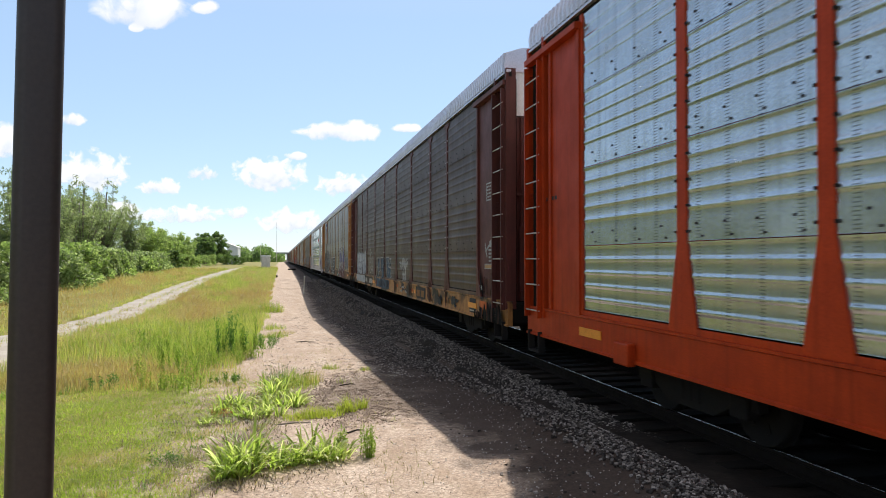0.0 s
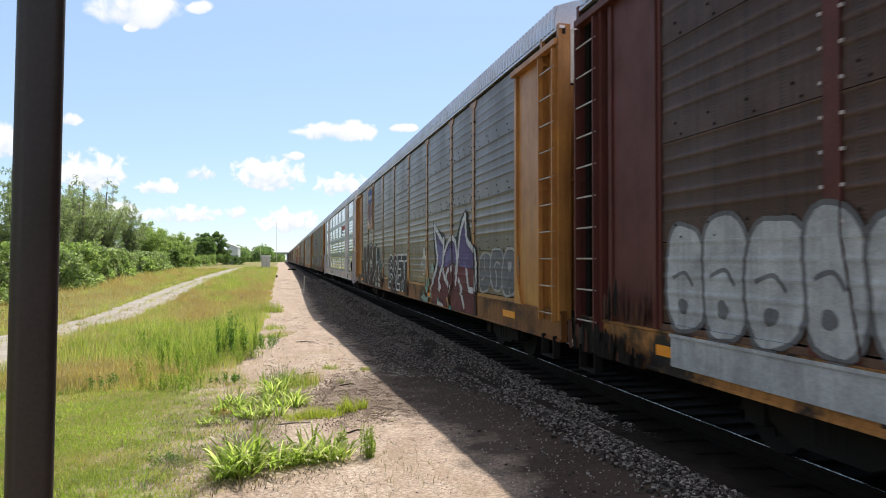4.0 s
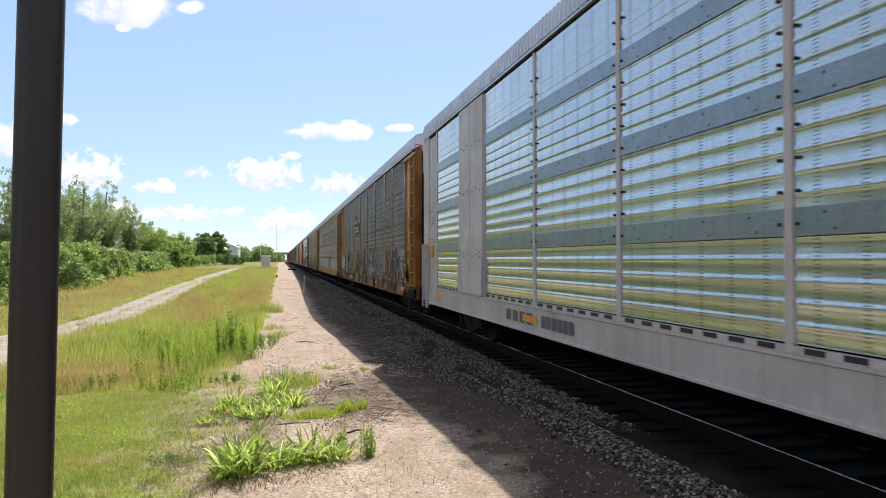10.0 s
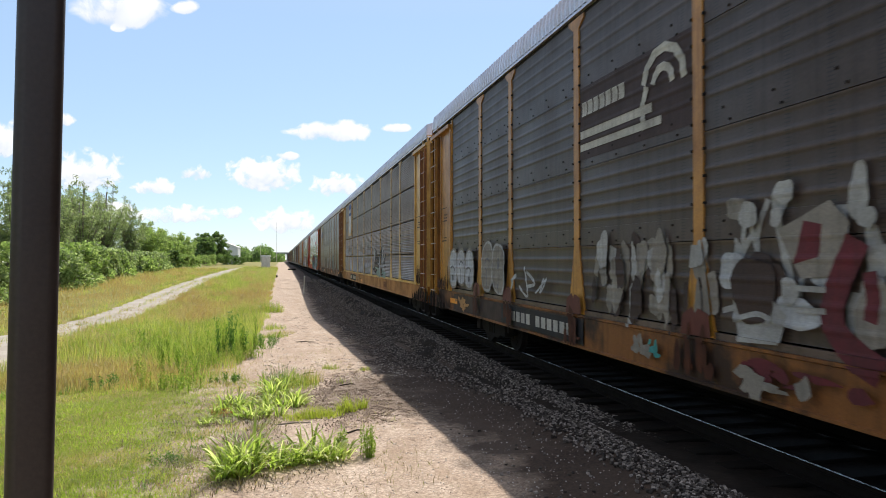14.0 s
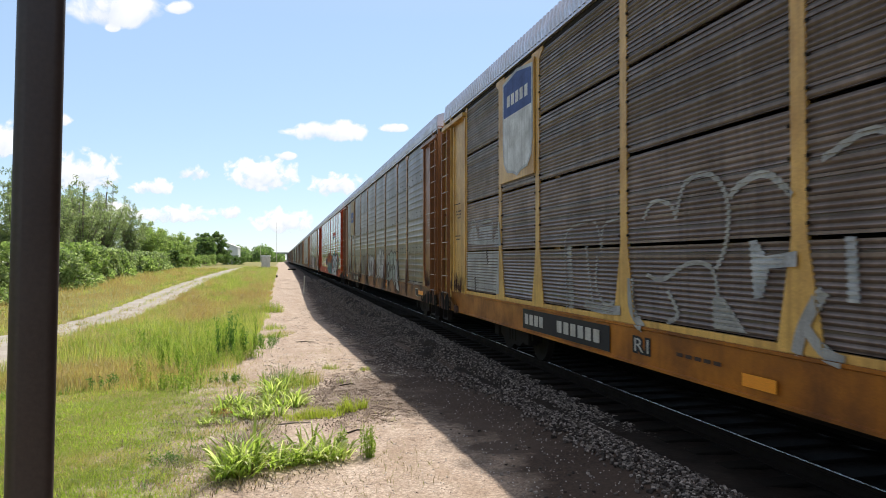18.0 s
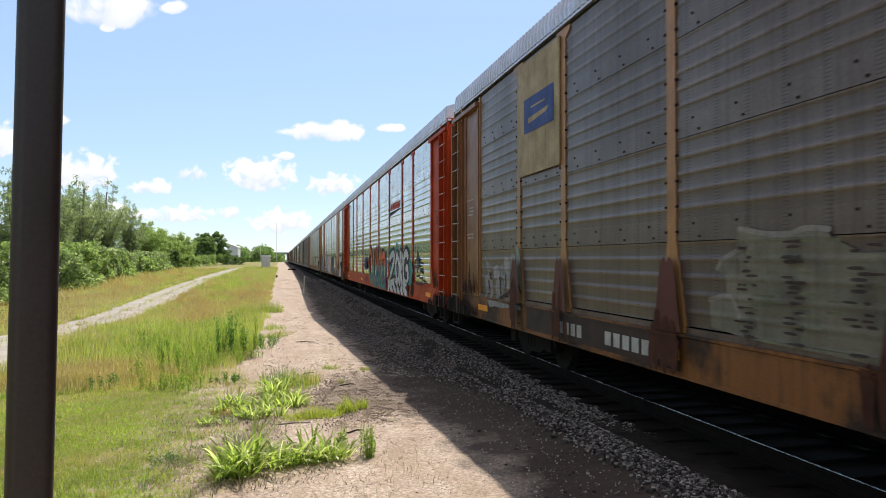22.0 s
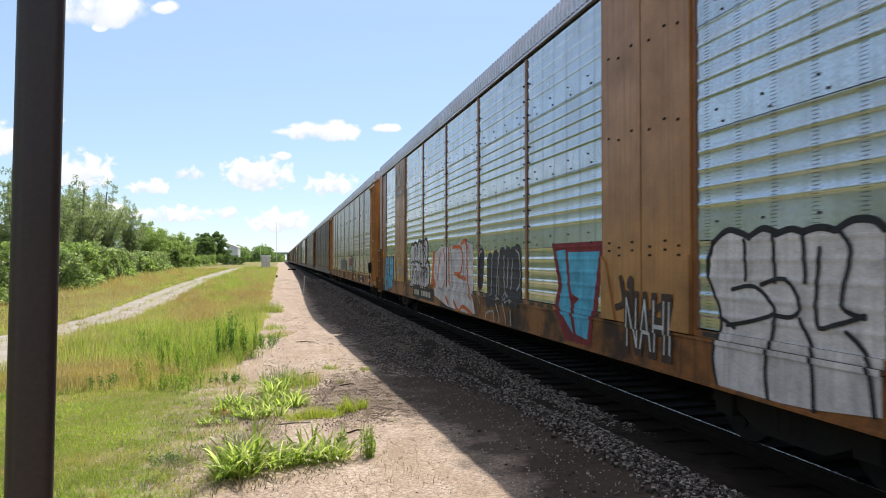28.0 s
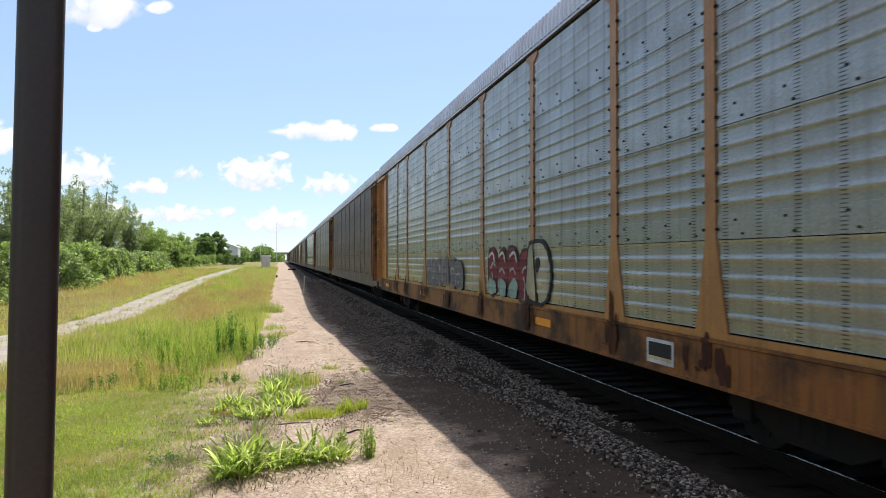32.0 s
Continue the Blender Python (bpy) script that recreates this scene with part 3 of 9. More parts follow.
def side_frame_mesh():
    """Cast side frame of a truck with its openings."""
    bm = bmesh.new()
    o = [(-1.15, 0.40), (-1.12, 0.56), (-0.75, 0.62), (-0.40, 0.70), (0.40, 0.70), (0.75, 0.62), (1.12, 0.56), (1.15, 0.40), (0.78, 0.40),
         (0.42, 0.22), (-0.42, 0.22), (-0.78, 0.40)]
    prism(bm, o, 0, -0.06, 0.06)
    for y in (-0.16, 0.0, 0.16):
        tube(bm, (-0.02, y, 0.30), (-0.02, y, 0.60), 0.06, seg=10)
    for y in (-AXLE, AXLE):
        box(bm, -0.11, 0.06, y - 0.14, y + 0.14, 0.30, 0.54, bevel=0.02)
    return bm


def underframe_mesh():
    bm = bmesh.new()
    box(bm, -0.30, 0.30, -13.2, 13.2, 0.62, 1.05)
    for i in range(13):
        y = -12.0 + i * 2.0
        if abs(abs(y) - TRUCK_Y) > 1.0:
            box(bm, -1.36, 1.36, y - 0.06, y + 0.06, 0.80, 1.06)
    box(bm, -1.40, 1.40, -13.6, 13.6, 1.06, 1.14)
    for x, y in ((-0.8, 2.0), (0.75, -3.0)):
        tube(bm, (x, y - 0.6, 0.62), (x, y + 0.6, 0.62), 0.2, seg=14)
    tube(bm, (-0.55, -12, 0.66), (-0.55, 12, 0.66), 0.02, seg=6)
    return bm


def mirrored(bm, s):
    if s < 0:
        for v in bm.verts:
            v.co.y = -v.co.y
        bmesh.ops.reverse_faces(bm, faces=bm.faces[:])
    return bm


def corner_mesh():
    """Channel at the car's corner in which the ladder stands."""
    o = [(-0.06, -0.38), (-0.06, -0.30), (0.06, -0.29), (0.06, 0.29), (-0.06, 0.30), (-0.06, 0.38), (0.14, 0.38), (0.14, -0.38)]
    return prism(bmesh.new(), o, 2, 1.0, 5.62)


def sill_mesh(end_y=14.0):
    """Channel-shaped side sill."""
    o = [(0.06, Z_SILL), (-0.065, Z_SILL), (-0.065, Z_SILL + 0.03), (-0.036, Z_SILL + 0.04), (-0.036, 1.11), (-0.055, 1.12), (-0.055, 1.15), (0.06, 1.15)]
    return prism(bmesh.new(), o, 1, -end_y, end_y)


def coupler_mesh(s):
    bm = bmesh.new()
    box(bm, -0.10, 0.10, min(s * 13.2, s * 14.15), max(s * 13.2, s * 14.15), 0.72, 0.94, bevel=0.02)
    box(bm, -0.19, 0.17, min(s * 14.02, s * 14.34), max(s * 14.02, s * 14.34), 0.68, 0.98, bevel=0.04)
    tube(bm, (0.45, s * 13.4, 0.7), (0.3, s * 14.3, 0.45), 0.03, seg=8)
    return bm


POSTS = (-11.9, -9.12, -7.12, -4.22, -1.28, 1.66, 4.58, 7.48, 9.44, 11.9)


def rack_layout(twin):
    """Side wall from the leading end to the trailing end: (kind, from, to)."""
    rows = []
    for i, (a, b) in enumerate(zip(POSTS, POSTS[1:])):
        rows.append(("flat" if twin and i in (1, 7) else "bay", a, b))
    return rows, POSTS[-1]


def build_car(spec, y_index, detail):
    """An autorack car. spec: materials and style; detail: how finely its walls are split."""
    style, twin, flare = spec.get("style", "rib"), spec.get("twin", False), spec.get("flare", True)
    panel, post, sill, end = spec["panel"], spec["post"], spec["sill"], spec["end"]
    roof_m, ladder_m = spec.get("roof", roof_metal), spec.get("ladder", end)
    car = tagged(new("autorack_car"), spec["label"], "railway car", "cars of the freight train")
    layout, lead = rack_layout(twin)
    sides = (-1, 1)
    for side in sides:
        turn = Matrix.Identity(4) if side < 0 else pose(0, 0, 0, 0, 0, 180)

        def fix(name, key, make, mat, y, x=-WALL_X, parent=car, label=""):
            ob = part(name, shared(key, make, mat), None, parent, label)
            ob.matrix_basis = turn @ pose(x, y if side < 0 else -y, 0)
            return ob

        for kind, a, b in layout:
            mid, w = (a + b) / 2, b - a
            if kind == "bay":
                if detail:
                    for z0, z1 in zip(SHEET_CUTS, SHEET_CUTS[1:]):
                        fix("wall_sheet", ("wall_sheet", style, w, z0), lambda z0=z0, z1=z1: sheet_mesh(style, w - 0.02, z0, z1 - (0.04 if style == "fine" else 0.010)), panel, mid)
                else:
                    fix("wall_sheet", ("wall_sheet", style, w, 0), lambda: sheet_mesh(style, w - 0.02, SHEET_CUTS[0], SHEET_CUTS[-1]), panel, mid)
                if detail and "band" in spec:
                    for z in (2.27, 3.39, 4.50):
                        fix("deck_band", ("deck_band", w, z), lambda z=z: boxes((-0.017, -0.004, -w / 2 + 0.02, w / 2 - 0.02, z - 0.115, z + 0.115)), spec["band"], mid)
                rail_part = fix("lower_rail", ("lower_rail", w), lambda: boxes((-0.02, 0.03, -w / 2, w / 2, 1.15, 1.222)), spec.get("kick", post), mid)
                if detail and twin:
                    tagged(part("drain_slot", shared(("drain_slot", w), lambda: boxes(*[(-0.025, -0.018, (i - 3) * w / 7.4 - 0.11, (i - 3) * w / 7.4 + 0.11, 1.165, 1.214) for i in range(7)]), black_paint), None, rail_part), kind="stuff")
            else:
                bm_key = ("flat_panel", w)

                def flat():
                    bm = boxes((-0.05, 0.02, -w / 2 + 0.02, -0.012, 1.16, Z_EAVE), (-0.05, 0.02, 0.012, w / 2 - 0.02, 1.16, Z_EAVE), bevel=0.008)
                    box(bm, -0.02, 0.01, -0.02, 0.02, 1.16, Z_EAVE)
                    return bm

                def bolts():
                    bm = bmesh.new()
                    for z in (2.03, 2.13, 3.5, 4.55):
                        for k, yy in enumerate((-0.78, -0.52, -0.2, 0.2, 0.52, 0.78)):
                            zz = z + (0.03 if k % 2 else -0.03)
                            box(bm, -0.062, -0.045, yy - 0.022, yy + 0.022, zz - 0.012, zz + 0.012)
                    return bm
                flat_part = fix("flat_panel", bm_key, flat, spec.get("flatm", end), mid)
                if detail:
                    tagged(part("bolt_row", shared(("bolt_row",), bolts, under_metal), None, flat_part), kind="stuff")
                    for yy in (-1, 1):
                        part("gusset", shared(("gusset", yy), lambda yy=yy: prism(bmesh.new(), [(yy * 0.98, 2.0), (yy * 0.86, 1.9), (yy * 0.62, 1.17), (yy * 0.98, 1.17)], 0, -0.075, -0.045), spec.get("flatm", end)), None, flat_part)
        edges = sorted({round(v, 3) for k, a, b in layout for v in (a, b)})
        for e in edges:
            outer = abs(abs(e) - lead) < 0.01
            beside_flat = twin and any(k == "flat" and (abs(a - e) < 0.01 or abs(b - e) < 0.01) for k, a, b in layout)
            fl = flare and not outer and not twin
            fix("side_post", ("side_post", fl), lambda: post_mesh(fl), post, e)
            if detail and not beside_flat and not outer:
                tagged(fix("riveted_edge", ("riveted_edge",), lambda: rivet_mesh(Z_EAVE - 0.2), spec.get("rivet", under_metal), e), kind="stuff")
        # side sill, top rail and the plain end panels with their ladders
        fix("side_sill", ("side_sill", twin), lambda: sill_mesh(13.55 if twin else 14.0), sill, 0)
        fix("top_rail", ("top_rail", twin), lambda: boxes((-0.055, 0.04, -13.5 if twin else -14.0, 13.5 if twin else 14.0, 5.535, 5.59), bevel=0.006), roof_m, 0)
        fix("eave_strip", ("eave_strip", twin), lambda: boxes((0.0, 0.05, -13.5 if twin else -14.0, 13.5 if twin else 14.0, 5.46, 5.55)), under_metal, 0)
        for s in (-1, 1):

            def end_panel():
                half = 0.46 if twin else 0.60
                return boxes((0.0, 0.05, -half, half, 1.12, Z_EAVE), bevel=0.006)

            def end_frame():
                """Stiffener and head rail round the plain end panel."""
                bm = boxes((-0.05, 0.01, -0.58, -0.47, 1.14, 5.3), (-0.03, 0.01, 0.50, 0.595, 1.14, 5.3), (-0.12, 0.01, -0.6, 1.45, 5.3, 5.40), bevel=0.008)
                prism(bm, [(-0.47, 1.14), (-0.47, 1.9), (-0.40, 1.5), (-0.22, 1.14)], 0, -0.05, 0.01)
                return bm
            fix("end_panel", ("end_panel", twin), end_panel, end, s * (12.38 if twin else 12.52))
            if twin:
                fix("corner_post", ("corner_post", "plain"), lambda: boxes((-0.03, 0.10, -0.34, 0.34, 0.98, 5.62), bevel=0.03), end, s * 13.2)
            else:
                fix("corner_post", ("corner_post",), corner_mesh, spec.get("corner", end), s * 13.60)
                fix("end_frame", ("end_frame", -s * side), lambda s=-s * side: mirrored(end_frame(), s), end, s * 12.50)
            if twin:
                ladder, low, high = fix("ladder", ("ladder", "short"), lambda: ladder_mesh(0.55, 2.4, 0.48), end, s * 13.05), 0.62, 2.4
            else:
                ladder, low, high = fix("ladder", ("ladder", "tall"), lambda: ladder_mesh(0.98, 5.25, 0.56), ladder_m, s * 13.60), 1.1, 5.25
            while detail and low < high:
                rung = part("rung", shared(("rung", twin), lambda: tube(bmesh.new(), (-0.115, -0.24 if twin else -0.30, 0), (-0.115, 0.24 if twin else 0.30, 0), 0.013, seg=6), rung_steel), None, ladder)
                rung.matrix_basis = pose(0, 0, low)
                low += 0.43
            fix("step", ("step",), lambda: boxes((-0.10, 0.02, -0.24, -0.21, 0.42, 0.75), (-0.10, 0.02, 0.21, 0.24, 0.42, 0.75), (-0.10, 0.02, -0.24, 0.24, 0.40, 0.43)), under_metal, s * (13.05 if twin else 13.60))
            if detail and spec.get("tape", True):
                fix("reflector", ("reflector",), lambda: boxes((-0.008, 0.008, -0.33, 0.33, 0.86, 0.98)), reflector, s * 11.6, x=-WALL_X - 0.040)
                fix("reflector", ("reflector",), lambda: boxes((-0.008, 0.008, -0.33, 0.33, 0.86, 0.98)), reflector, s * 4.75, x=-WALL_X - 0.040)
    part("roof", shared(("roof", twin, detail), lambda: roof_mesh(27.0 if twin else 27.7, 0.155 if detail else 0.62), roof_m), None, car)
    cap = spec.get("cap", white_paint)
    door_y = 13.4 if twin else 13.75
    for s in (-1, 1):
        def end_door():
            o = [(-1.38, 0.05)]
            for i in range(6):
                x = -1.38 + i * 0.46
                o += [(x + 0.02, -0.05), (x + 0.20, -0.05), (x + 0.215, -0.075), (x + 0.245, -0.075), (x + 0.26, -0.05), (x + 0.44, -0.05), (x + 0.46, -0.02)]
            o += [(1.38, 0.05)]
            return prism(bmesh.new(), o, 2, 1.14, 4.72)
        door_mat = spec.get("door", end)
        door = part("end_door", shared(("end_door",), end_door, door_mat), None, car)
        door.matrix_basis = pose(0, s * door_y, 0, 0, 0, 0 if s < 0 else 180)
        if detail:
            if "corner" in spec:
                part("slot", shared(("slot",), lambda: boxes((-1.21, -0.55, -0.085, -0.04, 3.50, 3.73)), gap_black), None, door)
            # near-black strips stand in for the shadow between corner post and door
            if not twin:
                for x in (-1, 1):
                    part("door_jamb", shared(("door_jamb", x), lambda x=x: boxes((min(x * 1.26, x * 1.45), max(x * 1.26, x * 1.45), -0.10, 0.02, 1.14, 5.45)), gap_black), None, door)
            part("hatch", shared(("hatch",), lambda: boxes((-1.2, -0.7, -0.09, -0.04, 1.35, 2.6), bevel=0.012), door_mat), None, door)
            part("rail", shared(("rail",), lambda: boxes((-1.36, 1.36, -0.095, -0.04, 3.18, 3.24), bevel=0.01), door_mat), None, door)

        def end_cap():
            bm = bmesh.new()
            prism(bm, [(-1.40, 4.74), (-1.40, 5.76), (-1.2, 5.93), (-0.5, 6.03), (0.5, 6.03), (1.2, 5.93), (1.40, 5.76), (1.40, 4.74)], 1, -0.06, 0.06)
            return bm
        part("end_cap", shared(("end_cap",), end_cap, cap), None, car).matrix_basis = pose(0, s * (door_y + 0.01), 0)
        part("coupler", shared(("coupler", s), lambda: coupler_mesh(s), under_metal), None, car)
        part("end_sill", shared(("end_sill",), lambda: boxes((-1.45, 1.45, -0.12, 0.12, 0.72, 1.12), bevel=0.02), pale_paint if sill is pale_paint else gap_black), None, car).matrix_basis = pose(0, s * (door_y + 0.11), 0)
    part("underframe", shared(("underframe",), underframe_mesh, under_metal), None, car)
    wheels = []
    for s in (-1, 1):
        truck = part("truck", shared(("bolster",), lambda: boxes((-1.0, 1.0, -0.2, 0.2, 0.42, 0.66), bevel=0.03), under_metal), None, car)
        truck.matrix_basis = pose(0, s * TRUCK_Y, 0)
        for x in (-0.98, 0.98):
            part("side_frame", shared(("side_frame",), side_frame_mesh, under_metal), None, truck).matrix_basis = pose(x, 0, 0)
        for a in (-AXLE, AXLE):
            w = part("wheelset", shared(("wheelset",), wheelset_mesh, under_metal), None, truck)
            w.matrix_basis = pose(0, a, WHEEL_R)
            wheels.append((w, a))
    return car, wheels


SPECS = [
    dict(label="orange-red autorack car with bright galvanised side panels", panel=grey_galv, post=orange_paint, sill=orange_paint, end=orange_paint),
    dict(label="grimy dark brown autorack car with maroon posts and spray-painted tags", panel=brown_grime, post=maroon_paint, sill=patchy_tan, end=maroon_paint, kick=brown_grime, rivet=pale_paint),
    dict(label="grimy grey autorack car with tan posts and large spray-painted letters", panel=grimy, post=tan_paint, sill=patchy_brown, end=orange_tan),
    dict(label="pale grey autorack car with bright corrugated panels and flat door panels", panel=galv_white, post=pale_paint, sill=pale_paint, end=pale_paint, twin=True, cap=pale_paint, band=band_steel),
    # the door's stained paint also darkens it for the shade between two cars
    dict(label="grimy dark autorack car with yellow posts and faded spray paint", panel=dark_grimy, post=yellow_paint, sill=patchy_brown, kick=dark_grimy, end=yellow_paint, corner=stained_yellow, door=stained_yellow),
    dict(label="brown autorack car with finely ribbed panels and yellow posts", panel=fine_grime, post=cream_yellow, sill=amber_paint, end=cream_yellow, ladder=brown_paint, style="fine", tape=False),
    dict(label="grey autorack car with tan posts and rust-brown ends", panel=grimy, post=tan_paint, sill=patchy_brown, end=brown_paint, kick=dark_grimy),
    dict(label="orange-red autorack car with galvanised panels and colourful spray-painted letters", panel=galv, post=orange_paint, sill=orange_paint, end=orange_paint),
    dict(label="tan autorack car with bright corrugated panels and flat door panels", panel=worn_galv, post=brown_paint, sill=patchy_brown, end=brown_paint, flatm=tan_paint, twin=True, cap=tan_paint, tape=False),
    dict(label="yellow autorack car with dull galvanised panels", panel=grey_dull, post=tan_paint, sill=patchy_brown, end=orange_tan),
]
FAR_LOOKS = (1, 6, 0, 2, 3, 4, 1, 6, 8, 2, 1, 7, 2, 1)
CARS = []
for index in range(10 + len(FAR_LOOKS)):
    near = index < 10
    spec = SPECS[index] if near else dict(SPECS[FAR_LOOKS[index - 10]], post=dull_post, label="distant weathered autorack car far along the train")
    if not near:
        spec["sill"], spec["end"] = dull_post, (patchy_brown if index % 3 else dull_post)
    car, wheels = build_car(spec, index, near)
    CARS.append((car, wheels if near else [], (index - 0.5) * CAR_LEN - 1.02 - (0.45 if index == 0 else 0)))


# ---- the dark post beside the viewer ----
def rounded_tube(half=0.044, r=0.021, low=0.01, high=3.6):
    """Square steel tube with well-rounded corners."""
    o = []
    for q in range(4):
        c = Vector((half - r, half - r)) if q == 0 else Vector((r - half, half - r)) if q == 1 else Vector((r - half, r - half)) if q == 2 else Vector((half - r, r - half))
        o += [(c.x + r * math.cos(a), c.y + r * math.sin(a)) for a in [math.pi / 2 * (q + k / 7) for k in range(8)]]
    bm = prism(bmesh.new(), o, 2, low, high)
    for f in bm.faces:
        f.smooth = len(f.verts) == 4
    bmesh.ops.split_edges(bm, edges=[e for e in bm.edges if any(len(f.verts) > 4 for f in e.link_faces)])
    return bm


def build_post():
    post = tagged(new("metal_post"), "dark brown painted square steel post", "post")
    part("shaft", rounded_tube(), post_paint, post)
    part("base_plate", boxes((-0.1, 0.1, -0.1, 0.1, 0.0, 0.015), bevel=0.004), post_paint, post)
    post.matrix_basis = pose(-0.533, 1.56, ground_z(-0.533, 1.56) - 0.005, 0, 0.8, 17.9)


build_post()


# ---- leaves and grass ----
def leaf_material(name, a, b, c, through=0.45):
    """Thin leaves that let light through; the hue shifts from leaf to leaf."""
    m, n, p = nodes_of(name)
    geo = n.nodes.new("ShaderNodeNewGeometry")
    r = n.nodes.new("ShaderNodeValToRGB")
    r.color_ramp.elements[0].color, r.color_ramp.elements[1].color = (*a, 1), (*c, 1)
    e = r.color_ramp.elements.new(0.55)
    e.color = (*b, 1)
    n.links.new(geo.outputs["Random Per Island"], r.inputs[0])
    co = n.nodes.new("ShaderNodeTexCoord")
    nz = add_node(n, "ShaderNodeTexNoise", Scale=0.6, Detail=3)
    n.links.new(co.outputs["Object"], nz.inputs["Vector"])
    col = mix(n, 0.75, r.outputs[0], ramp(n, nz.outputs[0], 0.3, 0.7, (0.62,) * 3, (1.25,) * 3), "MULTIPLY")
    n.links.new(col, p.inputs["Base Color"])
    p.inputs["Roughness"].default_value = 0.45
    p.inputs["Specular IOR Level"].default_value = 0.5
    tr = n.nodes.new("ShaderNodeBsdfTranslucent")
    bright = mix(n, 1.0, col, (1.35, 1.55, 0.95), "MULTIPLY")
    n.links.new(bright, tr.inputs["Color"])
    ms = n.nodes.new("ShaderNodeMixShader")
    ms.inputs[0].default_value = min(through + 0.15, 0.65)
    n.links.new(p.outputs[0], ms.inputs[1])
    n.links.new(tr.outputs[0], ms.inputs[2])
    n.links.new(ms.outputs[0], n.nodes["Material Output"].inputs["Surface"])
    return m


def blades(name, roots, heights, widths, lean, seed, segs=3, droop=0.0):
    """Grass: each blade a tapering strip that bends over."""
    rng = np.random.default_rng(seed)
    roots, heights, widths = np.array(roots, float), np.array(heights, float), np.array(widths, float)
    k = len(roots)
    a = rng.uniform(0, 6.283, k)
    bend = rng.uniform(0.15, 1.0, k) * lean
    out = np.stack([np.cos(a), np.sin(a), np.zeros(k)], 1)
    face = a + rng.uniform(-0.8, 0.8, k)
    drop = rng.uniform(0.45, 1.0, k) * droop
    side = np.stack([-np.sin(face), np.cos(face), np.zeros(k)], 1)
    rows = []
    for i in range(segs + 1):
        s = i / segs
        c = roots + out * (heights * bend * s * s)[:, None] + np.array([0, 0, 1.0]) * (heights * (s - (drop if droop else 0.35 * np.minimum(bend, 1.2)) * s * s))[:, None]
        w = widths * (1 - s) ** 0.7 * 0.5
        if i == segs:
            rows.append(c[:, None])
        else:
            rows.append(np.stack([c - side * w[:, None], c + side * w[:, None]], 1))
    v = np.concatenate(rows, 1)
    per = v.shape[1]
    f4 = np.array([(2 * i, 2 * i + 1, 2 * i + 3, 2 * i + 2) for i in range(segs - 1)])
    f3 = np.array([(2 * segs - 2, 2 * segs - 1, 2 * segs)])
    base = per * np.arange(k)[:, None, None]
    return raw(name, v.reshape(-1, 3).tolist(), (f4[None] + base).reshape(-1, 4).tolist() + (f3[None] + base).reshape(-1, 3).tolist())


def leaf_cloud(name, centres, spread, count, size, seed, droop=0.0, narrow=0.55):
    """Leaves scattered round the given centres; each a folded diamond."""
    rng = np.random.default_rng(seed)
    centres = np.repeat(np.array(centres, float), count, axis=0)
    k = len(centres)
    d = rng.normal(0, 1, (k, 3))
    d *= (rng.random(k) ** 0.4 / np.maximum(np.linalg.norm(d, axis=1), 1e-6))[:, None]
    c = centres + d * np.array(spread)
    u = rng.normal(0, 1, (k, 3))
    u[:, 2] -= droop
    u /= np.linalg.norm(u, axis=1)[:, None]
    w = np.cross(u, rng.normal(0, 1, (k, 3)))
    w /= np.maximum(np.linalg.norm(w, axis=1), 1e-6)[:, None]
    nrm = np.cross(u, w)
    s = (size * rng.uniform(0.6, 1.35, k))[:, None]
    v = np.stack([c - u * s, c + w * s * narrow + nrm * s * 0.12, c + u * s, c - w * s * narrow + nrm * s * 0.12], 1)
    f = np.array([(0, 1, 2), (0, 2, 3)])[None] + 4 * np.arange(k)[:, None, None]
    return raw(name, v.reshape(-1, 3).tolist(), f.reshape(-1, 3).tolist())


lawn_green = leaf_material("mown_grass", (0.200, 0.268, 0.034), (0.265, 0.325, 0.050), (0.385, 0.375, 0.11), 0.5)
lawn_dry = leaf_material("yellowed_lawn", (0.27, 0.265, 0.06), (0.39, 0.335, 0.105), (0.47, 0.36, 0.16), 0.45)
meadow_green = leaf_material("meadow_grass", (0.165, 0.225, 0.042), (0.275, 0.305, 0.070), (0.42, 0.36, 0.128), 0.45)
meadow_dry = leaf_material("dry_grass", (0.324, 0.288, 0.108), (0.408, 0.324, 0.144), (0.432, 0.300, 0.168), 0.4)
meadow_russet = leaf_material("russet_grass", (0.310, 0.196, 0.086), (0.380, 0.247, 0.115), (0.345, 0.287, 0.092), 0.35)
broad_leaf = leaf_material("broad_grass_leaf", (0.23, 0.30, 0.065), (0.41, 0.455, 0.13), (0.66, 0.63, 0.36), 0.45)
weed_green = leaf_material("weed_leaf", (0.14, 0.21, 0.035), (0.22, 0.295, 0.05), (0.34, 0.36, 0.12), 0.5)
weed_dark = leaf_material("dark_weed_leaf", (0.063, 0.126, 0.027), (0.099, 0.180, 0.036), (0.162, 0.252, 0.063), 0.45)
weed_bright = leaf_material("yellow_green_grass", (0.25, 0.29, 0.04), (0.34, 0.36, 0.06), (0.43, 0.39, 0.12), 0.45)
leaf_shrub = leaf_material("shrub_leaf", (0.13, 0.18, 0.065), (0.24, 0.30, 0.125), (0.46, 0.49, 0.29), 0.35)
leaf_tree = leaf_material("tree_leaf", (0.16, 0.195, 0.10), (0.24, 0.27, 0.15), (0.34, 0.355, 0.22), 0.45)
leaf_bright = leaf_material("bright_tree_leaf", (0.16, 0.22, 0.07), (0.25, 0.31, 0.115), (0.36, 0.40, 0.18), 0.45)
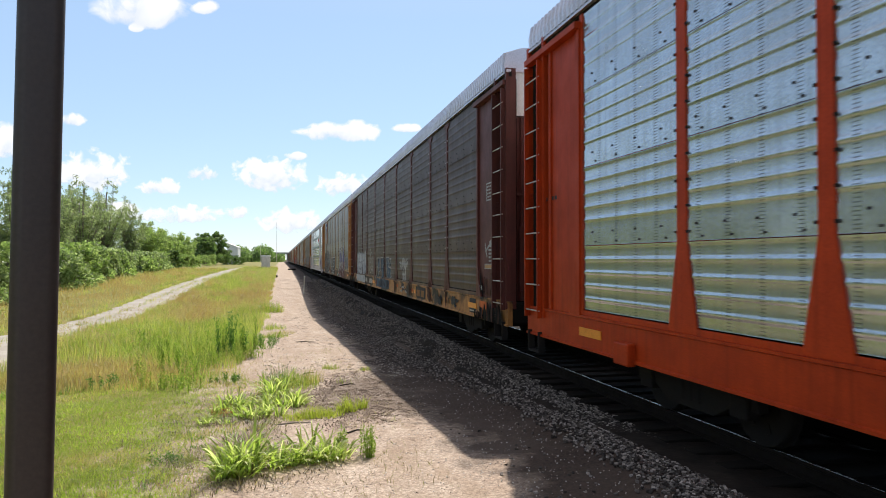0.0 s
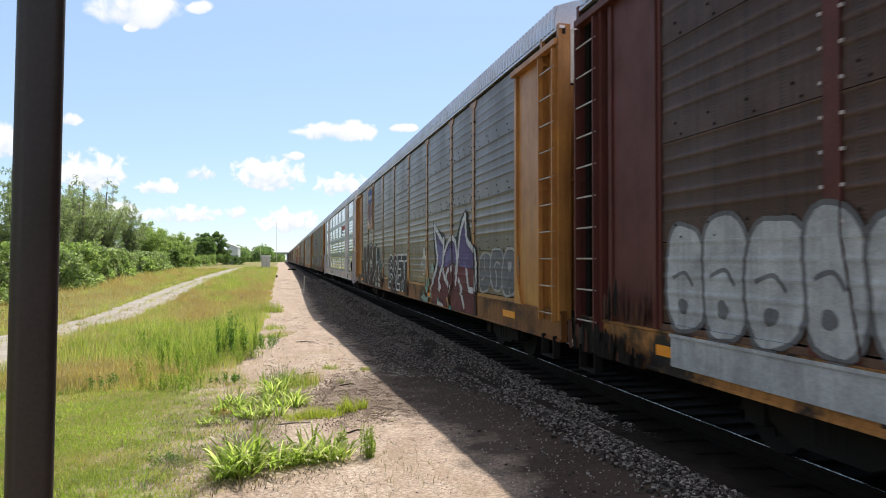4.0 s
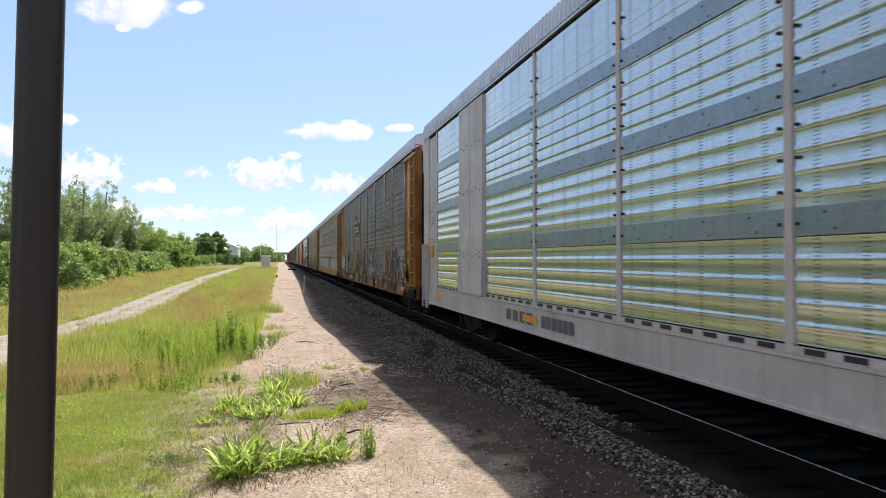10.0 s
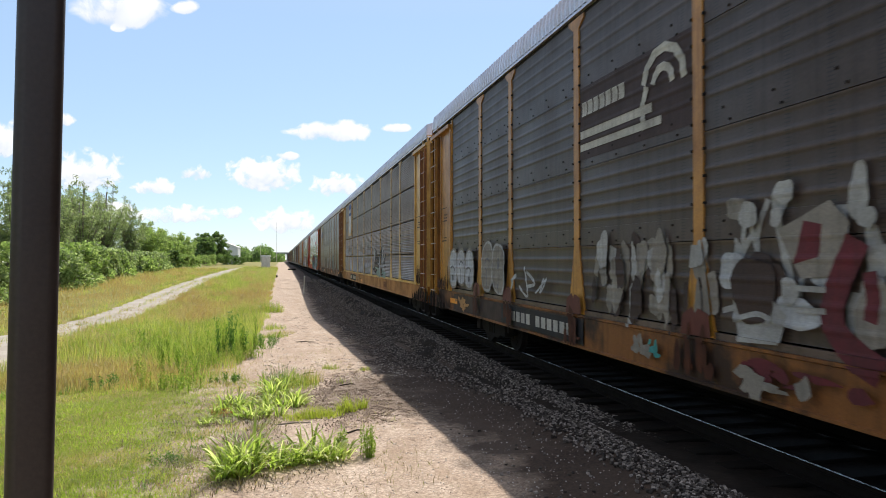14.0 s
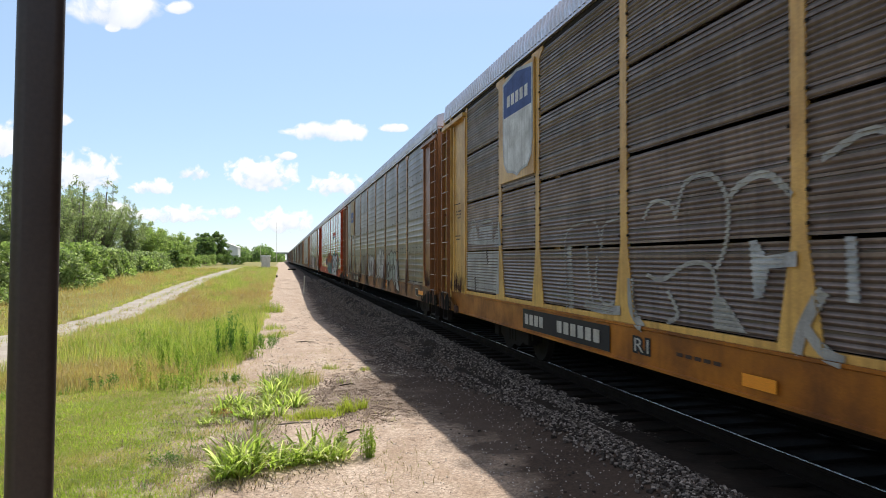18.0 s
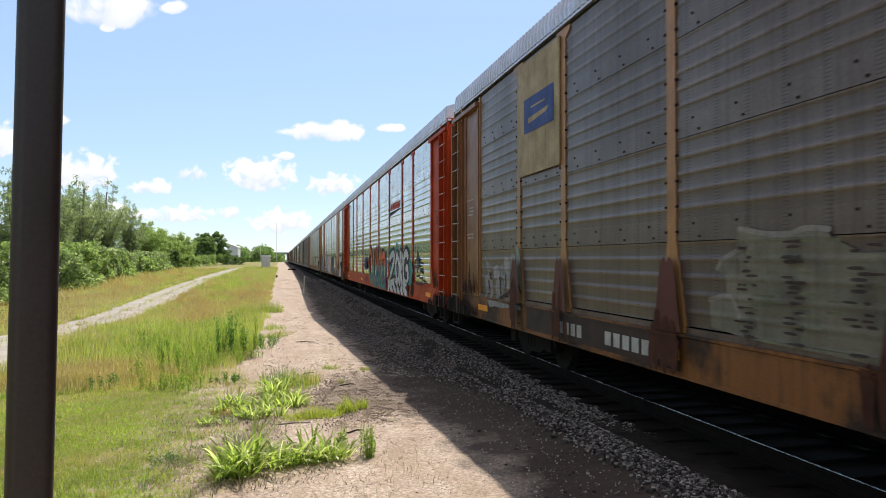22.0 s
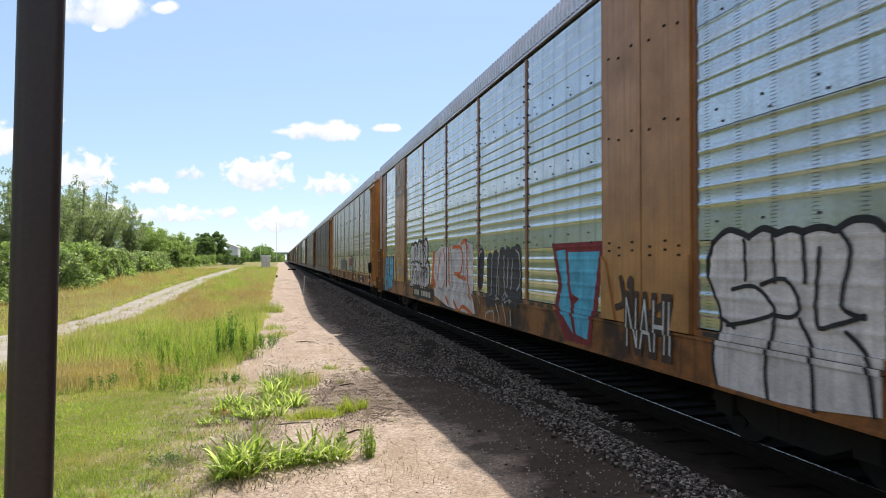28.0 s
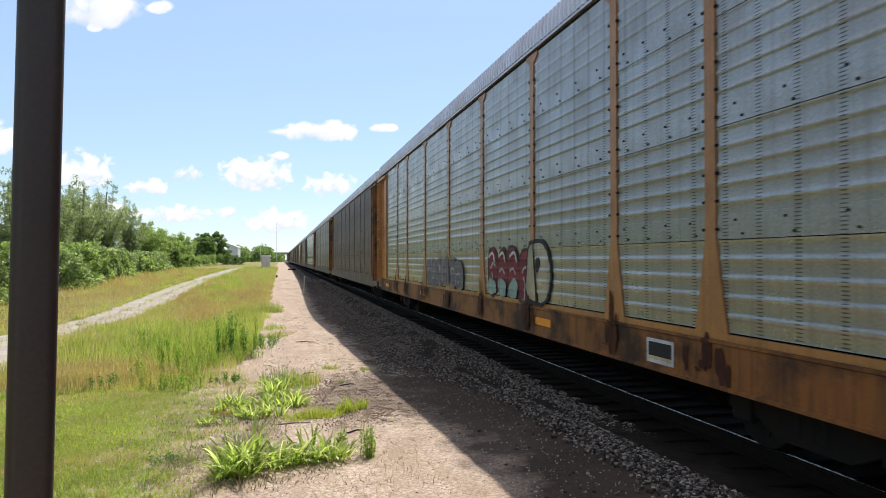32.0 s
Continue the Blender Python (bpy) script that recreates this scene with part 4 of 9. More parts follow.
leaf_dark = leaf_material("dark_tree_leaf", (0.085, 0.135, 0.045), (0.13, 0.19, 0.065), (0.21, 0.27, 0.11), 0.4)
bark = surface("grey_bark", (0.20, 0.17, 0.14), (0.11, 0.09, 0.07), 0.6, 0.9, 0.0, 4, 40, 0.5, 0.0, 0.1)


def off_road(x, y):
    m, w = road_edge(y)
    return abs(x - m) > w + 0.1


def hump(x, y, cx, cy, rx, ry):
    return math.exp(-((x - cx) / rx) ** 2 - ((y - cy) / ry) ** 2)


def dryness(x, y):
    """Where the meadow is parched and where it is green."""
    d = noise.noise((x * 0.35, y * 0.16, 3)) + 0.35 * noise.noise((x * 1.5, y * 0.8, 6)) - 0.06
    d += 0.95 * hump(x, y, -4.0, 14.6, 2.0, 2.2) + 0.4 * hump(x, y, -3, 50, 9, 14) - 0.35 * hump(x, y, -1.8, 21, 2.5, 6) - 0.3 * hump(x, y, -3.5, 28, 3, 5)
    if x < -9:
        d += 0.35 - 1.1 * hump(x, 0, -9.6, 0, 1.0, 1)
    return d


def build_grass():
    rng = random.Random(11)
    # mown lawn
    sets = {"lawn_grass": ([], [], []), "yellowed_grass": ([], [], [])}
    count = 0
    while count < 125000:
        y = 3.5 + 13.5 * rng.random() ** 1.25
        x = rng.uniform(-0.45 * y - 0.6, -0.5)
        if count < 9000:
            y, x = rng.uniform(-9, 6), rng.uniform(-9, -0.5)
        edge = -1.3 + 0.5 * noise.noise((y * 0.7, 2, 0)) + 0.35 * noise.noise((x * 2, y * 2, 4))
        if x > edge + 0.7 * rng.random() ** 3 or noise.noise((x * 1.3, y * 1.3, 8)) < -0.42 - 0.3 * rng.random():
            continue
        if y > 12.5 and rng.random() < (y - 12.5) / 4:
            continue
        worn = noise.noise((x * 0.55, y * 0.7, 15)) + 0.4 * noise.noise((x * 2.2, y * 2.2, 16)) + 0.5 * hump(x, y, -3.4, 9.3, 1.2, 0.5)
        r, h, w = sets["yellowed_grass" if worn + rng.uniform(-0.35, 0.35) > 0.36 else "lawn_grass"]
        r.append((x, y, ground_z(x, y) - 0.005))
        h.append(rng.uniform(0.025, 0.075) * (1 - 0.35 * min(max(worn, 0), 1)))
        w.append(rng.uniform(0.0045, 0.0095))
        count += 1
    for name, (r, h, w) in sets.items():
        me = blades(name, r, h, w, 1.5, 1, 2)
        me.materials.append(lawn_green if name == "lawn_grass" else lawn_dry)
        tagged(new(name, me), "short mown green grass" if name == "lawn_grass" else "short yellowed patches in the mown grass", "grass", kind="stuff")
    # meadow between the dirt strip and the service track, and beyond it
    sets = {"meadow_grass": ([], [], []), "dry_grass": ([], [], []), "russet_grass": ([], [], [])}
    count = 0
    while count < 140000:
        y = 11.5 + 130 * rng.random() ** 2.4
        x = rng.uniform(-7.9, -0.35) if rng.random() < 0.62 else rng.uniform(-23, -9.3)
        if rng.random() > (y - 11.8 + 1.5 * noise.noise((x * 0.8, y * 0.5, 7))) / 5.0:
            continue
        edge = -0.75 + 0.45 * noise.noise((y * 0.35, 2, 0))
        if x > edge or not off_road(x, y):
            continue
        d = dryness(x, y) + rng.uniform(-0.22, 0.22)
        r, h, w = sets["meadow_grass" if d < 0.05 else "dry_grass" if d < 0.36 else "russet_grass"]
        tall = (0.10 + 0.45 * min(max((y - 12) / 9, 0), 1)) if x > -9 else 0.42
        tall *= 1 - 0.55 * min(hump(x, y, -4.1, 14.6, 2.2, 2.6), 1)
        if -10.4 < x < -9:
            tall *= 0.35
        if y > 60:
            tall *= 1.5
        r.append((x, y, ground_z(x, y) - 0.01))
        h.append(tall * rng.uniform(0.5, 1.45) * (0.8 + 0.5 * noise.noise((x * 0.8, y * 0.4, 9))))
        w.append((0.0035 + 0.0003 * y) * rng.uniform(0.6, 1.3))
        count += 1
    for _ in range(14000):
        x, y = rng.gauss(-4.0, 1.2), rng.gauss(14.6, 1.3)
        if y < 12.6 or not off_road(x, y):
            continue
        r, h, w = sets["russet_grass" if rng.random() < 0.6 else "dry_grass"]
        r.append((x, y, ground_z(x, y) - 0.01))
        h.append(rng.uniform(0.08, 0.3))
        w.append(rng.uniform(0.006, 0.012))
    looks = {"meadow_grass": (meadow_green, "tall green meadow grass"), "dry_grass": (meadow_dry, "dry straw-coloured meadow grass"),
             "russet_grass": (meadow_russet, "russet-brown seeding meadow grass")}
    for name, (r, h, w) in sets.items():
        me = blades(name, r, h, w, 0.8, 5, 2)
        me.materials.append(looks[name][0])
        tagged(new(name, me), looks[name][1], "grass", kind="stuff")
    # wispy seed heads over the meadow
    tops = []
    for _ in range(11000):
        y = 13 + 95 * rng.random() ** 1.8
        x = rng.uniform(-7.6, -0.8) if rng.random() < 0.7 else rng.uniform(-19, -10.5)
        if off_road(x, y) and dryness(x, y) > 0.0 and y > 18:
            tops.append((x, y, ground_z(x, y) + rng.uniform(0.35, 0.75)))
    me = leaf_cloud("seed_heads", tops, (0.06, 0.06, 0.11), 5, 0.03, 8, 0.0, 0.3)
    me.materials.append(leaf_material("seed_head", (0.33, 0.20, 0.12), (0.38, 0.26, 0.15), (0.42, 0.32, 0.17), 0.3))
    tagged(new("seed_heads", me), "reddish-brown grass seed heads", "grass", kind="stuff")


build_grass()


def road_verge():
    rng = random.Random(52)
    for name, material, count, label in (("verge_grass", meadow_green, 9000, "green grass creeping over the edges of the service track"),
                                         ("verge_straw", meadow_dry, 6000, "dry grass creeping over the edges of the service track")):
        roots, hs, ws = [], [], []
        while len(roots) < count:
            y = 9 + 75 * rng.random() ** 1.6
            m, w = road_edge(y)
            side = rng.choice((-1, 1))
            x = m + side * (w + 0.15 - abs(rng.gauss(0, 0.32)))
            if rng.random() < 0.12:
                x = m + rng.gauss(0, 0.18)
            if noise.noise((x * 0.9, y * 0.55, 61 + side)) < -0.05:
                continue
            roots.append((x, y, ground_z(x, y) + 0.015))
            hs.append(rng.uniform(0.06, 0.34))
            ws.append((0.004 + 0.0003 * y) * rng.uniform(0.7, 1.3))
        me = blades(name, roots, hs, ws, 1.0, 15, 2)
        me.materials.append(material)
        tagged(new(name, me), label, "grass", kind="stuff")


road_verge()


def tuft(label, x, y, radius, count, height, width, lean, material, seed, name="grass_tuft", stretch=1.0):
    rng = random.Random(seed)
    roots, hs, ws = [], [], []
    z0 = ground_z(x, y)
    for _ in range(count):
        a, r = rng.uniform(0, 6.283), radius * rng.random() ** 0.6
        px, py = r * math.cos(a) * stretch, r * math.sin(a)
        roots.append((px, py, ground_z(x + px, y + py) - z0 - 0.01))
        hs.append(height * rng.uniform(0.35, 1.1) * (1 - 0.35 * r / radius))
        ws.append(width * rng.uniform(0.6, 1.3))
    me = blades(name, roots, hs, ws, lean, seed, 4)
    me.materials.append(material)
    ob = tagged(new(name, me), label, "weeds", "weeds on the dirt strip")
    ob.matrix_basis = pose(x, y, z0)
    return ob


def build_pebbles():
    """Small stones and crumbs strewn over the bare dirt."""
    rng = random.Random(31)
    for name, label, count, size, a, b in (("pebbles", "small pale stones strewn on the dirt", 5500, 0.0075, (0.26, 0.19, 0.145), (0.74, 0.68, 0.62)),
                                           ("clods", "dark crumbs of soil and bark on the dirt", 5000, 0.009, (0.10, 0.072, 0.053), (0.26, 0.19, 0.14))):
        places = []
        while len(places) < count:
            y = 4.6 + 32 * rng.random() ** 2.2
            x = rng.uniform(-1.3, 3.2)
            if name == "clods" and 0.35 * noise.noise((x * 0.9, y * 0.5, 12)) + 0.35 * rng.random() + 0.9 * math.exp(-((x - 1.3) / 1.0) ** 2 - ((y - 11.5) / 2.6) ** 2) < 0.62:
                continue
            places.append((x, y, ground_z(x, y) + 0.002))
        me = stone_mesh(name, places, size, 17)
        me.materials.append(stone_material(name + "_stone", a, b))
        tagged(new(name, me), label, "gravel", kind="stuff")
    # dead grass and twigs lying about
    roots, hs, ws = [], [], []
    for _ in range(3800):
        y = 5 + 14 * rng.random() ** 1.4
        x = rng.uniform(-1.4, 1.6)
        if noise.noise((x * 1.1, y * 0.7, 21)) < -0.05:
            continue
        roots.append((x, y, ground_z(x, y)))
        hs.append(rng.uniform(0.03, 0.13))
        ws.append(rng.uniform(0.004, 0.008))
    me = blades("dead_grass", roots, hs, ws, 2.2, 9, 3)
    me.materials.append(leaf_material("straw", (0.20, 0.14, 0.08), (0.40, 0.31, 0.18), (0.20, 0.22, 0.05), 0.3))
    tagged(new("dead_grass", me), "dead straw and stray green blades on the dirt", "grass", kind="stuff")


build_pebbles()


def build_low_weeds():
    """Small ragged weeds and straw where the lawn gives way to the dirt."""
    rng = random.Random(77)
    for name, label, material, count, tall in (("low_weeds", "small ragged green weeds between lawn and dirt", meadow_green, 80, 0.12), ("straw_tufts", "small dry straw tufts between lawn and dirt", meadow_dry, 60, 0.10),
                                               ("dark_low_weeds", "small dark weeds between lawn and dirt", weed_dark, 34, 0.09)):
        roots, hs, ws = [], [], []
        for _ in range(count):
            y = 6.2 + 7.5 * rng.random()
            x = -1.15 + rng.gauss(0.25, 0.42) + 0.05 * (y - 6)
            if x > 1.4:
                continue
            r, big = rng.uniform(0.03, 0.13), rng.uniform(0.5, 1.3)
            for _ in range(rng.randrange(12, 30)):
                px, py = x + rng.gauss(0, r), y + rng.gauss(0, r)
                roots.append((px, py, ground_z(px, py) - 0.005))
                hs.append(tall * big * rng.uniform(0.4, 1.2))
                ws.append(rng.uniform(0.006, 0.014))
        me = blades(name, roots, hs, ws, 1.6, 13, 2)
        me.materials.append(material)
        tagged(new(name, me), label, "weeds", kind="stuff")


build_low_weeds()

BROAD = "broad-bladed bright green grass tuft on bare dirt"
YELLOW = "yellow-green grass tuft on bare dirt"
FINE = "soft green weed clump at the edge of the dirt"
tuft(YELLOW, 0.22, 9.55, 0.22, 230, 0.2, 0.01, 1.0, weed_bright, 102)
tuft(YELLOW, 0.42, 9.6, 0.2, 230, 0.26, 0.01, 0.9, weed_bright, 103)
tuft(YELLOW, 0.68, 9.6, 0.22, 230, 0.22, 0.01, 1.0, weed_bright, 104)
tuft(YELLOW, 0.95, 9.85, 0.16, 150, 0.34, 0.013, 0.9, weed_bright, 105)
tuft(YELLOW, 1.18, 9.95, 0.1, 90, 0.3, 0.012, 0.8, weed_bright, 106)
tuft(YELLOW, 1.75, 14.3, 0.14, 70, 0.16, 0.01, 0.9, weed_bright, 107)
tuft(FINE, 0.25, 12.4, 0.45, 420, 0.5, 0.008, 0.8, meadow_green, 108)
tuft(FINE, 0.05, 12.7, 0.45, 300, 0.52, 0.008, 0.8, weed_dark, 109)
tuft(FINE, 0.5, 12.8, 0.3, 200, 0.38, 0.009, 0.9, meadow_dry, 110)
tuft(FINE, -0.35, 10.9, 0.4, 150, 0.24, 0.012, 1.2, meadow_green, 111)
tuft(FINE, -0.7, 9.9, 0.4, 130, 0.16, 0.012, 1.3, meadow_green, 112)
tuft(YELLOW, -1.13, 6.9, 0.17, 320, 0.09, 0.007, 1.0, weed_bright, 113)
tuft(FINE, -0.8, 8.6, 0.4, 150, 0.14, 0.01, 1.4, meadow_dry, 114)
tuft(FINE, -0.55, 8.9, 0.3, 90, 0.14, 0.01, 1.3, meadow_green, 115)
tuft(FINE, 1.05, 14.6, 0.2, 130, 0.2, 0.01, 0.8, meadow_green, 116)
tuft(FINE, -0.2, 23.5, 0.5, 240, 0.35, 0.014, 0.8, meadow_green, 117)
tuft(FINE, -0.35, 27.5, 0.6, 240, 0.45, 0.016, 0.8, meadow_green, 118)
tuft(FINE, 0.1, 25.0, 0.5, 140, 0.25, 0.014, 1.0, meadow_dry, 119)
tuft(FINE, -0.5, 40.0, 0.7, 260, 0.95, 0.03, 0.6, meadow_green, 120)
tuft(FINE, -5.3, 20.5, 0.6, 300, 0.85, 0.012, 0.8, meadow_green, 121)
tuft(FINE, -4.3, 22.0, 0.5, 220, 0.6, 0.012, 0.8, meadow_green, 122)
tuft(FINE, -1.65, 14.0, 0.5, 200, 0.3, 0.01, 0.9, weed_green, 123)
tuft(FINE, -4.4, 12.6, 0.5, 260, 0.22, 0.01, 0.9, weed_green, 124)
tuft(FINE, -3.6, 13.0, 0.4, 160, 0.18, 0.01, 1.0, weed_dark, 125)


def arching(name, roots, centre, lengths, widths, seed, segs=6):
    """Strap leaves that leave the crown at a slant, arch over and hang towards the ground."""
    rng = np.random.default_rng(seed)
    roots, lengths, widths = np.array(roots, float), np.array(lengths, float), np.array(widths, float)
    k = len(roots)
    off = roots[:, :2] - np.array(centre)
    a = np.arctan2(off[:, 1], off[:, 0]) + rng.normal(0, 0.75, k)
    out = np.stack([np.cos(a), np.sin(a)], 1)
    th, curl = rng.uniform(0.1, 0.95, k), rng.uniform(0.7, 2.0, k)
    twist = rng.normal(0, 0.5, k)
    side = np.stack([-np.sin(a + twist), np.cos(a + twist), 0.35 * np.sin(twist)], 1)
    p, rows = roots.copy(), []
    for i in range(segs + 1):
        s = i / segs
        w = widths * np.sin(np.pi * (0.18 + 0.82 * s)) ** 0.6 * 0.5
        if i == segs:
            rows.append(p[:, None].copy())
        else:
            rows.append(np.stack([p - side * w[:, None], p + side * w[:, None]], 1))
        t = th + curl * s * s * 1.25
        step = lengths / segs
        p = p + np.concatenate([out * (np.sin(t) * step)[:, None], (np.cos(t) * step)[:, None]], 1)
        p[:, 2] = np.maximum(p[:, 2], roots[:, 2] + 0.02)
    v = np.concatenate(rows, 1)
    per = v.shape[1]
    f4 = np.array([(2 * i, 2 * i + 1, 2 * i + 3, 2 * i + 2) for i in range(segs - 1)])
    f3 = np.array([(2 * segs - 2, 2 * segs - 1, 2 * segs)])
    base = per * np.arange(k)[:, None, None]
    return raw(name, v.reshape(-1, 3).tolist(), (f4[None] + base).reshape(-1, 4).tolist() + (f3[None] + base).reshape(-1, 3).tolist())


def broad_clump(x, y, rx, ry, crowns, reach, seed, leaves=24):
    """Coarse grass in several crowns."""
    rng = random.Random(seed)
    z0 = ground_z(x, y)
    clump = tagged(new("broad_grass_clump"), BROAD, "weeds", "weeds on the dirt strip")
    clump.matrix_basis = pose(x, y, z0)
    for c in range(crowns):
        cx, cy = rng.uniform(-rx, rx), rng.uniform(-ry, ry)
        big = rng.uniform(0.65, 1.15)
        roots, ls, ws = [], [], []
        for _ in range(leaves):
            px, py = cx + rng.gauss(0, 0.035), cy + rng.gauss(0, 0.035)
            roots.append((px, py, ground_z(x + px, y + py) - z0 - 0.01))
            ls.append(reach * big * rng.uniform(0.4, 1.15))
            ws.append(rng.uniform(0.012, 0.030))
        part("crown", arching("crown", roots, (cx, cy), ls, ws, seed * 31 + c), broad_leaf, clump)


broad_clump(-0.40, 6.98, 0.17, 0.14, 11, 0.58, 3)
broad_clump(-0.50, 6.76, 0.15, 0.07, 4, 0.34, 4)
broad_clump(0.12, 7.14, 0.17, 0.10, 7, 0.42, 5)
broad_clump(0.42, 7.20, 0.15, 0.08, 5, 0.44, 6)
broad_clump(0.68, 7.28, 0.05, 0.05, 2, 0.36, 13, 12)
broad_clump(-0.30, 9.85, 0.30, 0.22, 9, 0.36, 7)
broad_clump(-0.66, 10.4, 0.30, 0.28, 8, 0.34, 8)
broad_clump(0.02, 10.6, 0.30, 0.26, 9, 0.40, 10)
broad_clump(-0.15, 11.5, 0.34, 0.24, 8, 0.44, 11)
broad_clump(-0.95, 9.3, 0.25, 0.20, 4, 0.22, 12)


def build_litter():
    """Dead stalks and brown scraps between lawn and dirt."""
    rng = random.Random(83)
    roots, hs, ws = [], [], []
    while len(roots) < 3600:
        x, y = rng.gauss(-0.55, 0.6), rng.uniform(6.2, 11.8)
        if x < -1.9 or x > 1.0 or noise.noise((x * 1.6, y * 1.2, 71)) < -0.1:
            continue
        roots.append((x, y, ground_z(x, y) + 0.002))
        hs.append(rng.uniform(0.04, 0.16))
        ws.append(rng.uniform(0.004, 0.011))
    me = blades("litter", roots, hs, ws, 2.6, 19, 3, 0.95)
    me.materials.append(leaf_material("dead_stalk", (0.075, 0.050, 0.032), (0.17, 0.12, 0.07), (0.34, 0.27, 0.17), 0.2))
    tagged(new("litter", me), "dead brown stalks lying between lawn and dirt", "litter", kind="stuff")


build_litter()


def weed(label, x, y, height, stems, radius, leaves, leaf, material, seed, rise=0.5, wide=0.07):
    """Upright weeds: stiff stems with small leaves up their length."""
    rng = random.Random(seed)
    z0 = ground_z(x, y)
    plant = tagged(new("weed"), label, "weeds", "tall weeds")
    plant.matrix_basis = pose(x, y, z0)
    centres = []
    for _ in range(stems):
        a, r = rng.uniform(0, 6.283), radius * rng.random() ** 0.5
        b = Vector((r * math.cos(a), r * math.sin(a), -0.02))
        h = height * rng.uniform(0.55, 1.0)
        top = b + Vector((rng.uniform(-0.12, 0.12) * h, rng.uniform(-0.12, 0.12) * h, h))
        bm = bmesh.new()
        tube(bm, b, top, 0.006 + 0.003 * height, 0.002, 5)
        part("stem", bm, material, plant)
        for i in range(leaves):
            s = (i + rng.random()) / leaves
            centres.append(b.lerp(top, 0.1 + 0.9 * s))
    me = leaf_cloud("leaves", centres, (wide * height + 0.02, wide * height + 0.02, 0.05), 4, leaf, seed, -rise, 0.28)
    part("leaves", me, material, plant)


weed("low dark green bushy weed on the dirt strip", 0.92, 7.32, 0.38, 12, 0.12, 11, 0.020, weed_green, 1, 0.8, 0.09)
weed("small broad-leaved weed on the dirt strip", 0.68, 7.6, 0.26, 5, 0.05, 8, 0.03, weed_green, 2)
weed("small red-stemmed weed on the dirt strip", -0.82, 10.05, 0.13, 7, 0.16, 6, 0.022, leaf_material("red_weed_leaf", (0.30, 0.07, 0.035), (0.36, 0.13, 0.05), (0.24, 0.22, 0.06), 0.3), 3, 0.2, 0.25)
weed("low dark spreading weed on the dirt", -1.17, 7.5, 0.12, 16, 0.2, 7, 0.02, weed_dark, 4, 0.0, 0.3)
LUSH = "lush leafy green weeds at the edge of the meadow"
for i, (x, y, h, s, r, mat) in enumerate(((-1.75, 15.6, 0.5, 16, 0.45, weed_green), (-1.2, 16.4, 0.42, 14, 0.4, weed_green), (-2.3, 16.4, 0.5, 14, 0.5, weed_green), (-0.75, 17.2, 0.4, 12, 0.35, weed_green),
                                     (-1.73, 12.6, 0.36, 14, 0.35, weed_green), (-2.15, 13.0, 0.32, 12, 0.35, meadow_green), (-0.45, 19.6, 0.5, 12, 0.4, weed_dark), (-0.3, 21.0, 0.35, 8, 0.3, weed_dark),
                                     (-2.6, 14.0, 0.45, 12, 0.45, meadow_green), (-1.6, 14.3, 0.35, 10, 0.4, weed_green), (-1.0, 13.4, 0.22, 9, 0.3, weed_dark), (-3.1, 13.2, 0.3, 9, 0.4, weed_dark),
                                     (-1.9, 18.6, 0.7, 14, 0.6, weed_green), (-2.8, 18.2, 0.7, 12, 0.6, weed_green), (-1.2, 19.6, 0.7, 12, 0.6, weed_green))):
    weed(LUSH, x, y, h, s, r, 9, 0.030, mat, 60 + i, 0.6, 0.14)
for i, (x, y, r, k, h) in enumerate(((-1.9, 16.0, 0.8, 260, 0.36), (-2.9, 16.8, 0.7, 260, 0.5), (-2.0, 18.5, 0.9, 420, 0.7), (-1.5, 19.5, 0.9, 420, 0.75), (-2.6, 21.0, 1.0, 420, 0.8), (-1.6, 22.5, 0.9, 380, 0.8), (-3.2, 18.5, 0.9, 420, 0.85), (-2.4, 17.2, 0.7, 380, 0.8), (-4.0, 20.0, 0.9, 380, 0.85), (-1.2, 20.6, 0.8, 380, 0.8))):
    tuft("lush bright green grass at the edge of the meadow", x, y, r, k, h, 0.010, 0.7, meadow_green if i % 3 else weed_green, 180 + i)
TALL = "tall dark green weeds standing in the meadow"
for i, (x, y, h, s, mat) in enumerate(((-1.6, 17.3, 1.1, 4, weed_green), (-1.3, 17.2, 1.3, 5, weed_dark), (-1.0, 17.4, 1.25, 5, weed_dark), (-0.75, 17.6, 1.1, 4, weed_green), (-1.2, 17.9, 1.2, 4, weed_green),
                                       (-2.35, 15.3, 0.95, 3, weed_green), (-2.5, 15.6, 0.8, 2, weed_green), (-3.4, 19.0, 0.8, 2, weed_green))):
    weed(TALL, x, y, h, s, 0.25, 18, 0.042, mat, 20 + i, 2.0, 0.045)


